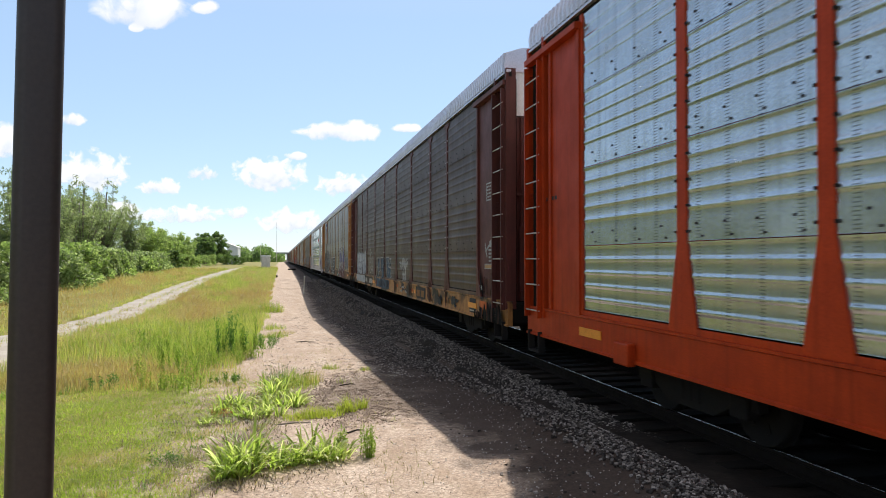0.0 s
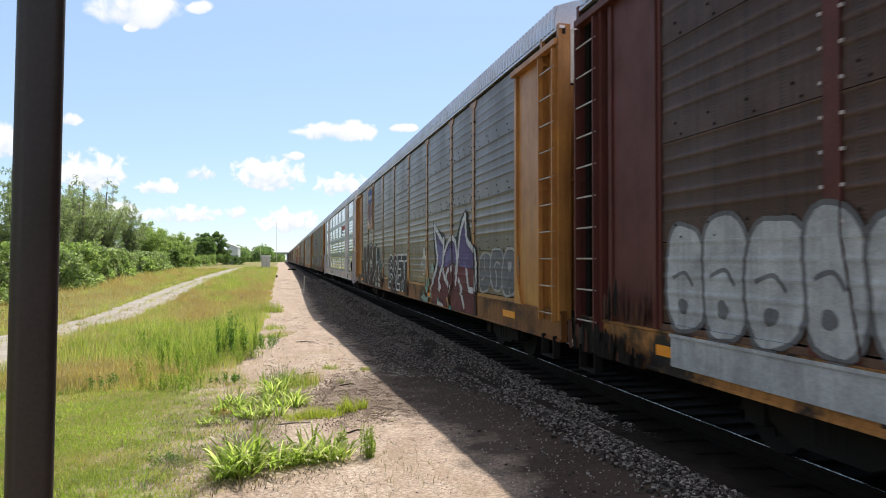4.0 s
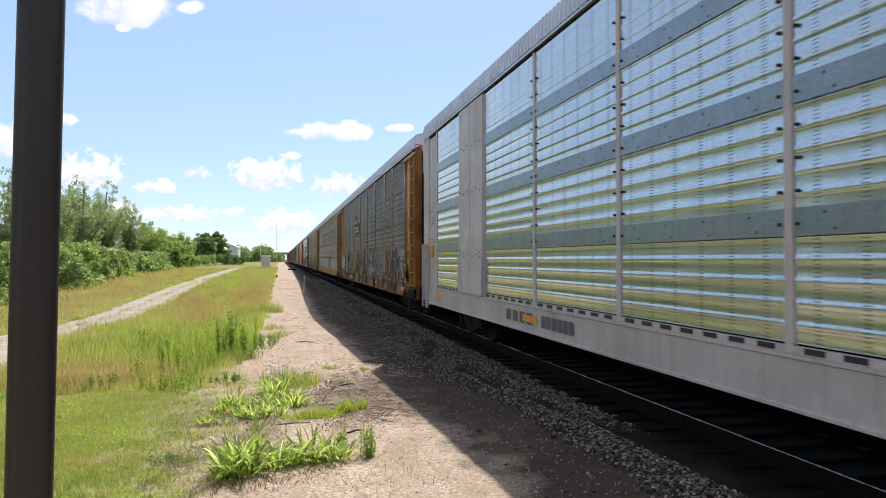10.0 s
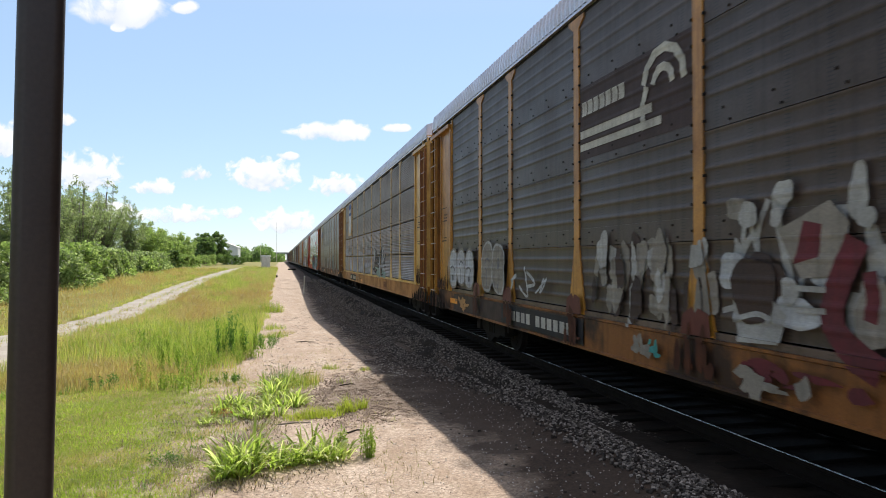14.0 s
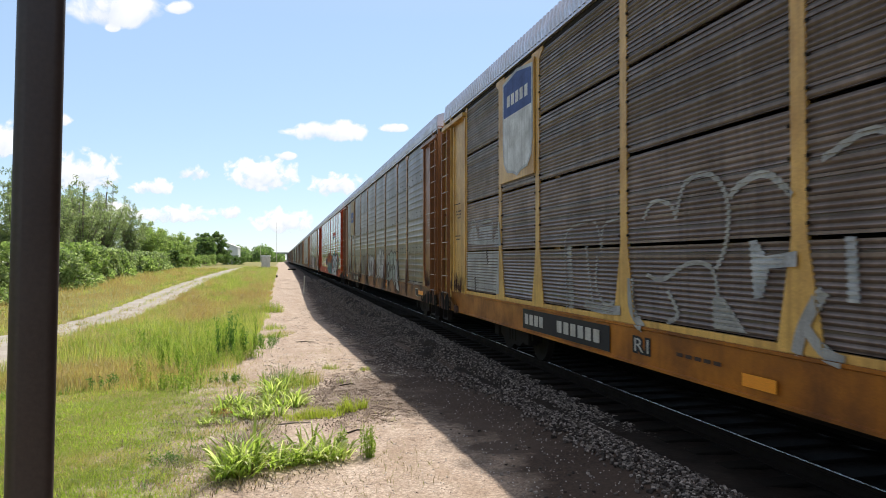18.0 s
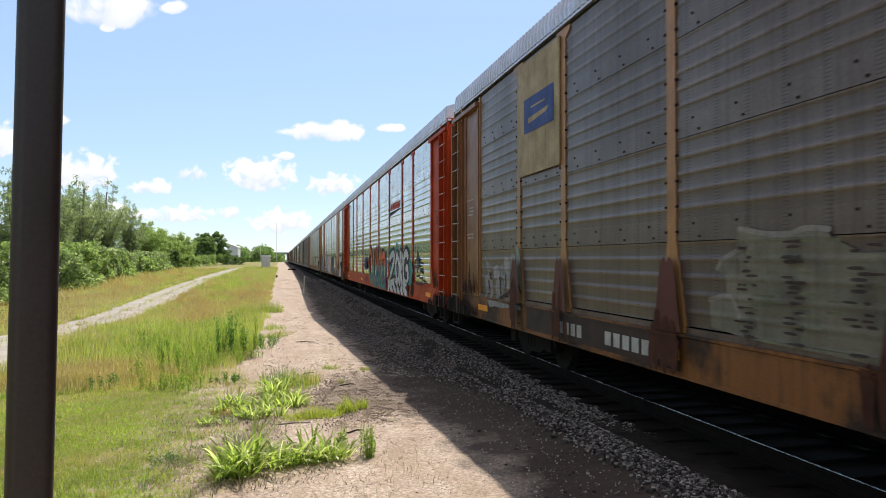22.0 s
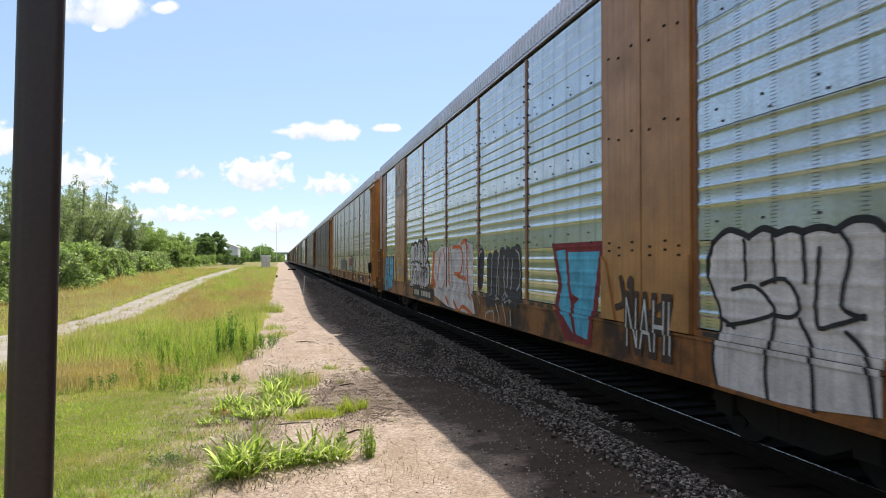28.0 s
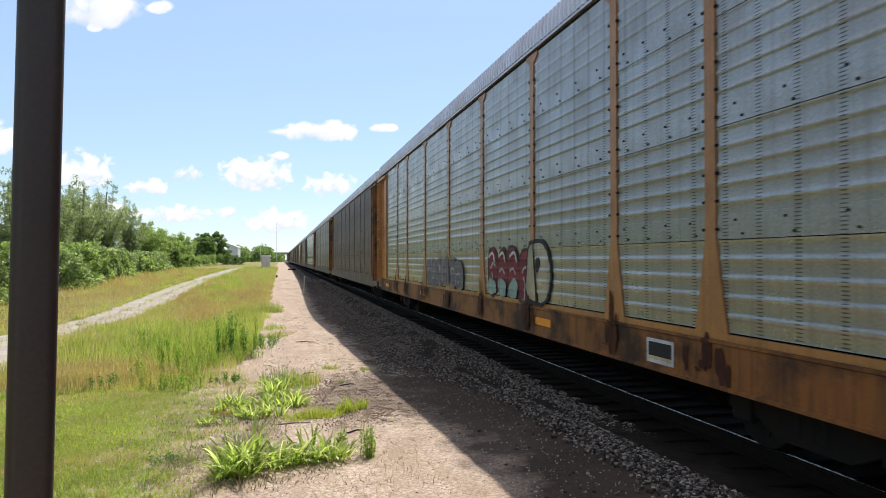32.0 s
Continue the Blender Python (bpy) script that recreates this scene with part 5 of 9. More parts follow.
# ---- shrubs and trees along the far side of the meadow ----
def tree(name, label, x, y, height, width, material, seed, clumps=70, per=75, leaf=0.17, low=0.2, group="trees beside the meadow", wisp=1.0, airy=False):
    rng = random.Random(seed)
    z0 = ground_z(x, y) - 0.05
    ob = tagged(new(name), label, "tree" if name == "tree" else "shrub", group)
    ob.matrix_basis = pose(x, y, z0)
    trunk = bmesh.new()
    tops = []
    stems = 1 if name == "tree" else 3
    for k in range(stems):
        p = Vector((rng.uniform(-0.2, 0.2) * (stems - 1), rng.uniform(-0.2, 0.2) * (stems - 1), 0))
        r = 0.016 * height
        for i in range(5):
            q = p + Vector((rng.uniform(-0.03, 0.03) * height, rng.uniform(-0.03, 0.03) * height, height * 0.18))
            tube(trunk, p, q, r, r * 0.78, 8)
            if i and not airy:
                for _ in range(3):
                    a = rng.uniform(0, 6.283)
                    e = q + Vector((math.cos(a) * width * rng.uniform(0.2, 0.42), math.sin(a) * width * rng.uniform(0.2, 0.42), height * rng.uniform(0.04, 0.16)))
                    tube(trunk, q, e, r * 0.4, r * 0.1, 5)
                    tops.append(e)
            p, r = q, r * 0.78
        tops.append(p)
    centres = list(tops)
    if airy:
        centres = []
        for k in range(22):
            a = rng.uniform(0, 6.283)
            reach = width * 0.48 * rng.random() ** 0.6
            foot = Vector((0.15 * reach * math.cos(a), 0.15 * reach * math.sin(a), height * rng.uniform(0.08, 0.35)))
            tip = Vector((reach * math.cos(a), reach * math.sin(a), height * (1.08 - 0.42 * (reach / (0.5 * width)) ** 1.3) * rng.uniform(0.86, 1.06)))
            tube(trunk, foot, tip, 0.005 * height, 0.0012 * height, 5)
            for i in range(15):
                s = (i + rng.random()) / 15
                q = foot.lerp(tip, s)
                spread = 0.17 * width * (1 - 0.82 * s)
                centres.append(q + Vector((rng.uniform(-1, 1) * spread, rng.uniform(-1, 1) * spread, rng.uniform(-0.3, 0.3))))
        clumps = 0
    while len(centres) < clumps:
        s = low + (1 - low) * rng.random()
        prof = 1.0 - 0.75 * s * s if name == "shrub" else math.sin(math.pi * min(1, (0.18 + 0.82 * (s - low) / (1 - low))) ** 0.8) ** 0.7
        a = rng.uniform(0, 6.283)
        rr = 0.5 * width * prof * (0.35 + 0.65 * rng.random() ** 0.5) * (1 + 0.3 * noise.noise((a, s * 4, seed)))
        centres.append((rr * math.cos(a), rr * math.sin(a), s * height))
    for _ in range(int(8 * wisp)):
        a = rng.uniform(0, 6.283)
        rr = 0.25 * width * rng.random()
        centres.append((rr * math.cos(a), rr * math.sin(a), height * rng.uniform(0.95, 1.06)))
    sp = 0.075 * width + 0.012 * height if not airy else 0.062 * width
    me = leaf_cloud("crown", centres, (sp, sp, sp * 0.8), per, leaf, seed, 0.2)
    part("trunk", trunk, bark, ob)
    part("crown", me, material, ob)
    return ob


GREY_TREE, GREEN_TREE, DARK_TREE = "slender grey-green tree with a loose airy crown", "bright green young tree", "dark rounded leafy tree"
for i, (x, y, h, w, mat, label) in enumerate((
        (-30, 70, 11.5, 6, leaf_dark, DARK_TREE), (-26.5, 76, 10.5, 6, leaf_tree, GREY_TREE), (-27, 90, 10.5, 6.5, leaf_tree, GREY_TREE), (-25.5, 96, 12.2, 6, leaf_tree, GREY_TREE),
        (-28.5, 104, 11.0, 7, leaf_tree, GREY_TREE), (-26, 110, 12.8, 6.5, leaf_tree, GREY_TREE), (-29, 118, 11.5, 7, leaf_tree, GREY_TREE), (-26.5, 128, 11.3, 6.0, leaf_tree, GREY_TREE),
        (-25.5, 140, 9.3, 7, leaf_bright, GREEN_TREE), (-27, 152, 9.6, 7.5, leaf_bright, GREEN_TREE), (-24.5, 161, 7.4, 6, leaf_bright, GREEN_TREE), (-27.5, 172, 9.4, 8, leaf_bright, GREEN_TREE),
        (-26, 188, 8.6, 8, leaf_bright, GREEN_TREE), (-27, 202, 8.4, 7, leaf_bright, GREEN_TREE), (-24.5, 232, 8.6, 10, leaf_dark, DARK_TREE), (-22.5, 250, 10.8, 10, leaf_dark, DARK_TREE),
        (-26.5, 246, 10.4, 9, leaf_dark, DARK_TREE), (-33, 84, 12, 7, leaf_dark, DARK_TREE), (-36, 125, 12, 9, leaf_dark, DARK_TREE), (-34, 160, 10, 9, leaf_dark, DARK_TREE))):
    tree("tree", label, x, y, h * (1.08 if mat is leaf_tree else 1.0), w * (1.25 if mat is not leaf_dark else 1.0), mat, 300 + i, 110 if y < 230 else 170, 30 if mat is not leaf_dark else 40 if y < 230 else 70, 0.125 if y < 135 else 0.17 if y < 230 else 0.26, 0.12, wisp=0.0 if mat is not leaf_dark else 0.5, airy=mat is not leaf_dark)
SHRUB = "dense dark green broad-leaved shrub"
for i in range(22):
    rng = random.Random(700 + i)
    y = 38 + i * 4.4 + rng.uniform(-1, 1)
    x = -18.6 - 0.02 * y + rng.uniform(-1.6, 1.0)
    h = rng.uniform(2.8, 4.0) * (1.0 if y < 95 else 0.8)
    tree("shrub", SHRUB, x, y, h, rng.uniform(5.0, 6.5), leaf_shrub if i % 4 else leaf_bright, 500 + i, 110, 38, 0.165, 0.0, "shrubs beside the meadow", 0.3)
for i, (x, y, h, w) in enumerate(((-22.5, 150, 3.0, 5), (-21.5, 166, 2.8, 5), (-20.5, 140, 3.6, 3.4), (-23, 185, 3.0, 6), (-22, 210, 3.0, 7), (-18.5, 262, 3.2, 6), (-15.2, 258, 2.6, 5.5), (-21.5, 264, 3.4, 6))):
    tree("shrub", "rounded green shrub in the grass", x, y, h, w, leaf_dark if i in (2, 5, 6, 7) else leaf_bright, 560 + i, 70, 46, 0.16, 0.0, "shrubs beside the meadow", 0.2)


# the belt goes on beside and behind the viewer, where the train's bright sides mirror it
belt = [ob for ob in scene.objects if ob.parent is None and ob.name.startswith(("tree", "shrub"))]
bushes = [ob for ob in belt if ob.name.startswith("shrub")][:8]
tall = [ob for ob in belt if ob.name.startswith("tree")][1:8]
for i in range(13):
    x, y = -20.5 - 1.5 * (i % 3), 34 - i * 5.2
    copy_thing(bushes[i % len(bushes)], pose(x, y, ground_z(x, y) - 0.05, 0, 0, 47 * i))
    x, y = -27.5 - 2.0 * (i % 2), 60 - i * 7.5
    copy_thing(tall[i % len(tall)], pose(x, y, ground_z(x, y) - 0.05, 0, 0, 71 * i))


# ---- the far distance ----
def far_woods():
    rng = np.random.default_rng(5)
    pts = []
    for _ in range(900):
        a = rng.uniform(-1.35, 1.3)
        r = rng.uniform(560, 820)
        x, y = r * math.sin(a), r * math.cos(a)
        if -60 < x < 70 and y > 300:
            continue
        pts.append((x, y, rng.uniform(1, 10)))
    for _ in range(620):
        y = rng.uniform(520, 600)
        x = rng.uniform(-58, 0)
        pts.append((x, y, rng.uniform(0, 12.5) * (0.74 + 0.26 * math.sin(x * 0.33)) * (0.6 if x > -6 else 1.0)))
    me = leaf_cloud("far_woods", pts, (4.5, 4.5, 2.2), 30, 0.75, 3, 0.0, 0.7)
    me.materials.append(leaf_dark)
    tagged(new("far_woods", me), "distant dark green belt of trees", "woods", kind="stuff")


far_woods()


concrete_grey = surface("grey_shed_door", (0.42, 0.42, 0.42), (0.3, 0.3, 0.3), 0.5, 0.6, 0, 1, 20, 0.1, 0.2, 0)


def far_things():
    # equipment cabinet beside the line
    hut = tagged(new("equipment_cabinet"), "weathered grey metal equipment cabinet with a white roof", "cabinet")
    hut.matrix_basis = pose(-2.75, 130, ground_z(-2.75, 130))
    grey = surface("weathered_grey_metal", (0.80, 0.76, 0.68), (0.60, 0.52, 0.42), 0.6, 0.6, 0.0, 2, 30, 0.1, 0.3, 0)
    part("body", boxes((-0.8, 0.8, -0.9, 0.9, 0.12, 2.55), bevel=0.03), grey, hut)
    part("roof", boxes((-0.9, 0.9, -1.0, 1.0, 2.55, 2.8), bevel=0.04), white_paint, hut)
    part("door", boxes((-0.4, 0.4, -0.94, -0.89, 0.25, 2.4), bevel=0.01), grey, hut)
    part("plinth", boxes((-0.85, 0.85, -0.95, 0.95, -0.2, 0.12)), gravel_road, hut)
    # marker post
    post = tagged(new("marker_post"), "slim weathered white marker post on the gravel", "post")
    z = ground_z(1.85, 55.5)
    post.matrix_basis = pose(1.85, 55.5, z - 0.05, 0, 1.5, 0)
    part("shaft", tube(bmesh.new(), (0, 0, 0), (0, 0, 1.4), 0.06, 0.055, 10), surface("aged_white_post", (0.55, 0.52, 0.44), (0.4, 0.34, 0.26), 0.5, 0.7, 0, 4, 40, 0.1, 0, 0), post)
    part("cap", tube(bmesh.new(), (0, 0, 1.4), (0, 0, 1.48), 0.07, 0.05, 10), white_paint, post)
    # old timber left beside the line
    for x, y, l, h, rz in ((2.05, 131, 1.5, 0.3, 20), (-0.75, 88, 0.9, 0.3, 60)):
        t = tagged(new("timber", None), "old dark timber lying on the gravel", "timber", "loose timbers")
        part("beam", boxes((-l / 2, l / 2, -0.15, 0.15, 0, h), bevel=0.02), tie_wood, t)
        t.matrix_basis = pose(x, y, ground_z(x, y) - 0.02, 0, 0, rz)
    for i, (x, y, l, rz) in enumerate(((0.75, 21.3, 0.55, 12), (0.55, 13.9, 0.3, 40), (0.15, 9.15, 0.5, 4), (-0.05, 22.8, 0.3, 70), (0.9, 8.3, 0.25, 30), (1.2, 12.3, 0.3, 15))):
        s = tagged(new("stick"), "dry dark stick lying on the dirt", "stick", "sticks on the dirt")
        bm = bmesh.new()
        tube(bm, (-l / 2, 0, 0.012), (0.05, 0.02, 0.02), 0.012, 0.010, 6)
        tube(bm, (0.05, 0.02, 0.02), (l / 2, -0.02, 0.012), 0.010, 0.005, 6)
        part("twig", bm, bark if i == 2 else tie_wood, s)
        s.matrix_basis = pose(x, y, ground_z(x, y), 0, 0, rz)
    # tall white shed behind the shrubs
    shed = tagged(new("shed"), "distant white metal shed with a sloping roof", "building")
    shed.matrix_basis = pose(-18.1, 275, 0, 0, 0, -4)
    part("wall", prism(bmesh.new(), [(-2.0, -0.2), (2.0, -0.2), (2.0, 6.6), (-2.0, 8.2)], 1, -4.0, 4.0), white_paint, shed)
    part("roof", prism(bmesh.new(), [(-2.2, 8.26), (-2.2, 8.46), (2.2, 6.75), (2.2, 6.55)], 1, -4.2, 4.2), white_paint, shed)
    part("door", boxes((-0.9, 0.9, -4.08, -3.98, 0.0, 3.6)), concrete_grey, shed)
    # road bridge across the line
    br = tagged(new("road_bridge"), "distant concrete road bridge over the railway", "bridge")
    br.matrix_basis = pose(20, 640, 0)
    concrete = surface("distant_concrete", (0.32, 0.31, 0.30), (0.24, 0.23, 0.22), 0.5, 0.9, 0, 0.3, 6, 0.1, 0, 0)
    part("deck", boxes((-45, 80, -5, 5, 6.6, 7.7)), concrete, br)
    part("parapet", boxes((-45, 80, -5.3, -5.0, 7.3, 8.5)), concrete, br)
    for x in (-30, -14, 18, 34):
        part("pier", boxes((x - 0.7, x + 0.7, -3.5, 3.5, -0.3, 6.6)), concrete, br)
    # masts
    for x, y, h in ((-3.2, 510, 30), (-14.5, 505, 14)):
        m = tagged(new("mast"), "distant slender steel mast", "mast", "distant masts")
        m.matrix_basis = pose(x, y, -0.2)
        part("shaft", tube(bmesh.new(), (0, 0, 0), (0, 0, h), 0.13, 0.06, 6), grey, m)
        part("crossarm", boxes((-0.5, 0.5, -0.06, 0.06, h - 2.0, h - 1.85)), grey, m)


far_things()


# ---- fair-weather clouds, drifting ----
def cloud_material():
    m, n, p = nodes_of("cloud_vapour")
    co = n.nodes.new("ShaderNodeTexCoord")
    info = n.nodes.new("ShaderNodeObjectInfo")
    uv = n.nodes.new("ShaderNodeVectorMath")
    uv.operation = "MULTIPLY_ADD"
    uv.inputs[1].default_value, uv.inputs[2].default_value = (2, 2, 2), (-1, -1, -1)
    n.links.new(co.outputs["Generated"], uv.inputs[0])
    xyz = n.nodes.new("ShaderNodeSeparateXYZ")
    n.links.new(uv.outputs[0], xyz.inputs[0])
    sh = n.nodes.new("ShaderNodeVectorMath")
    sh.operation = "ADD"
    n.links.new(co.outputs["Object"], sh.inputs[0])
    k = calc(n, "MULTIPLY", info.outputs["Random"], 4000.0)
    n.links.new(k, sh.inputs[1])
    nz = add_node(n, "ShaderNodeTexNoise", Scale=0.015, Detail=5, Roughness=0.5, Distortion=0.3)
    n.links.new(sh.outputs[0], nz.inputs["Vector"])
    # flat below, heaped above
    low = calc(n, "MULTIPLY", calc(n, "MAXIMUM", calc(n, "MULTIPLY", calc(n, "ADD", xyz.outputs[1], 0.25), -1.0), 0.0), 1.5)
    high = calc(n, "MAXIMUM", calc(n, "ADD", xyz.outputs[1], 0.25), 0.0)
    r2 = calc(n, "ADD", calc(n, "POWER", calc(n, "ABSOLUTE", xyz.outputs[0]), 2.0), calc(n, "ADD", calc(n, "MULTIPLY", low, low), calc(n, "MULTIPLY", high, high)))
    dens = calc(n, "SUBTRACT", calc(n, "ADD", nz.outputs[0], 0.14), calc(n, "MULTIPLY", r2, 0.44))
    alpha = ramp(n, dens, 0.36, 0.52, (0, 0, 0), (0.96,) * 3)
    em = n.nodes.new("ShaderNodeEmission")
    em.inputs["Strength"].default_value = 0.86
    shade = calc(n, "ADD", calc(n, "MULTIPLY", xyz.outputs[1], 0.55), calc(n, "MULTIPLY", nz.outputs[0], 1.1))
    n.links.new(ramp(n, shade, 0.16, 0.52, (0.74, 0.80, 0.89), (0.97, 0.98, 1.0)), em.inputs["Color"])
    tr = n.nodes.new("ShaderNodeBsdfTransparent")
    ms = n.nodes.new("ShaderNodeMixShader")
    n.links.new(alpha, ms.inputs[0])
    n.links.new(tr.outputs[0], ms.inputs[1])
    n.links.new(em.outputs[0], ms.inputs[2])
    n.links.new(ms.outputs[0], n.nodes["Material Output"].inputs["Surface"])
    return m


vapour = cloud_material()
CLOUDS = []
AHEAD = Vector((math.sin(radians(13.74)), math.cos(radians(13.74)), 0))
ASIDE = Vector((AHEAD.y, -AHEAD.x, 0))


def cloud(right, up, wide, tall):
    """A bank of vapour. right and up: tangents of its bearing from straight ahead and of its height; wide, tall: its extent."""
    far = min(420 / max(up, 0.05), 4200)
    me = raw("cloud", [(x * wide * far / 2, 0, z * tall * far / 2) for z in (-1, 1) for x in (-1, 1)], [(0, 1, 3, 2)])
    me.materials.append(vapour)
    me.transform(Matrix.Rotation(radians(90), 4, "X").inverted())
    ob = tagged(new("cloud", me), "white puffy fair-weather cloud in a blue sky", "cloud", "clouds", "structure")
    CLOUDS.append((ob, right, up, far))


for row in ((-0.45, 0.375, 0.19, 0.10), (-0.155, 0.183, 0.165, 0.05), (-0.262, 0.118, 0.14, 0.08), (-0.365, 0.119, 0.07, 0.035), (-0.535, 0.124, 0.16, 0.09),
            (-0.428, 0.098, 0.085, 0.04), (-0.15, 0.100, 0.11, 0.05), (-0.395, 0.055, 0.16, 0.04), (-0.31, 0.058, 0.05, 0.03), (-0.23, 0.046, 0.12, 0.06),
            (-0.465, 0.338, 0.03, 0.022), (-0.36, 0.369, 0.055, 0.03), (-0.56, 0.20, 0.05, 0.035), (-0.222, 0.142, 0.05, 0.02), (-0.055, 0.185, 0.06, 0.02),
            (-0.66, 0.17, 0.2, 0.08), (0.12, 0.06, 0.3, 0.05), (-0.5, 0.06, 0.2, 0.05)):
    cloud(*row)


# ---- spray paint, emblems and lettering on the cars ----
def spray(name, rgb):
    return surface(name, rgb, tuple(0.42 * v + 0.02 for v in rgb), 0.75, 0.6, 0.0, 2.8, 50, 0.03, 0.4, 0.0, 0.22)


WHITE, SILVER, GREYW = spray("white_spray", (0.66, 0.67, 0.68)), spray("silver_spray", (0.46, 0.48, 0.50)), spray("faded_white_spray", (0.40, 0.40, 0.385))
BLACK, TEAL, ORANGE = spray("black_spray", (0.02, 0.02, 0.024)), spray("teal_spray", (0.06, 0.33, 0.31)), spray("orange_spray", (0.68, 0.15, 0.03))
PURPLE, SKYB, MAROON = spray("purple_spray", (0.11, 0.08, 0.22)), spray("sky_blue_spray", (0.09, 0.44, 0.66)), spray("maroon_spray", (0.13, 0.022, 0.03))
DUSK, DEEPB, MINT = spray("dark_brown_spray", (0.055, 0.034, 0.028)), spray("deep_blue_spray", (0.017, 0.029, 0.056)), spray("mint_spray", (0.30, 0.44, 0.38))
STEELB = spray("steel_blue_spray", (0.055, 0.105, 0.17))
VIOLET = spray("violet_spray", (0.17, 0.16, 0.33))
RED, DARKRED, GREY = spray("red_spray", (0.52, 0.045, 0.035)), spray("dark_red_spray", (0.22, 0.02, 0.03)), spray("grey_spray", (0.16, 0.16, 0.17))
CREAM, SIGNY, NAVY = spray("cream_paint", (0.62, 0.50, 0.30)), spray("sign_yellow_paint", (0.72, 0.36, 0.03)), spray("navy_paint", (0.05, 0.09, 0.28))
dull_cream = spray("dull_cream_paint", (0.42, 0.32, 0.18))
WORN = spray("worn_white_spray", (0.50, 0.50, 0.485))
SILVERW = spray("bright_silver_spray", (0.66, 0.63, 0.64))
BLACKG = spray("faded_black_spray", (0.045, 0.045, 0.058))
faded_maroon = spray("faded_maroon_spray", (0.085, 0.037, 0.037))
block_beige = spray("faded_beige_block_spray", (0.20, 0.185, 0.135))
red_brown_mark = spray("red_brown_lettering", (0.15, 0.022, 0.014))
dusky_brown = spray("dusky_brown_spray", (0.075, 0.050, 0.038))
worn_letter = spray("worn_grey_letter_spray", (0.33, 0.315, 0.30))
pale_mint = spray("faded_mint_spray", (0.29, 0.33, 0.29))
moss_spray = spray("faded_moss_spray", (0.17, 0.18, 0.105))
plate_brown = spray("dark_brown_plate_paint", (0.052, 0.030, 0.027))
dull_beige = spray("dull_beige_spray", (0.27, 0.245, 0.21))
NUMW = spray("lettering_white", (0.52, 0.50, 0.45))


def wall_depth(spec, y, z):
    """How far the car's side stands out at a place on it."""
    if z < 1.155:
        return 0.057 if z > 1.105 else 0.038
    for p in POSTS:
        outer = abs(p) > 11.5
        flared = spec.get("flare", True) and not spec.get("twin") and not outer
        half = 0.085 if flared else 0.07
        if flared and z < 2.15:
            half = 0.085 + (2.15 - z) / 0.95 * 0.175
        if abs(y - p) < half:
            return 0.024
    if abs(y) > 11.9:
        return 0.032 if spec.get("twin") and abs(y) > 12.86 else 0.002
    if spec.get("twin") and (POSTS[1] < y < POSTS[2] or POSTS[7] < y < POSTS[8]):
        return 0.056
    if z < 1.23:
        return 0.022
    return rib_depth(spec.get("style", "rib"), z)


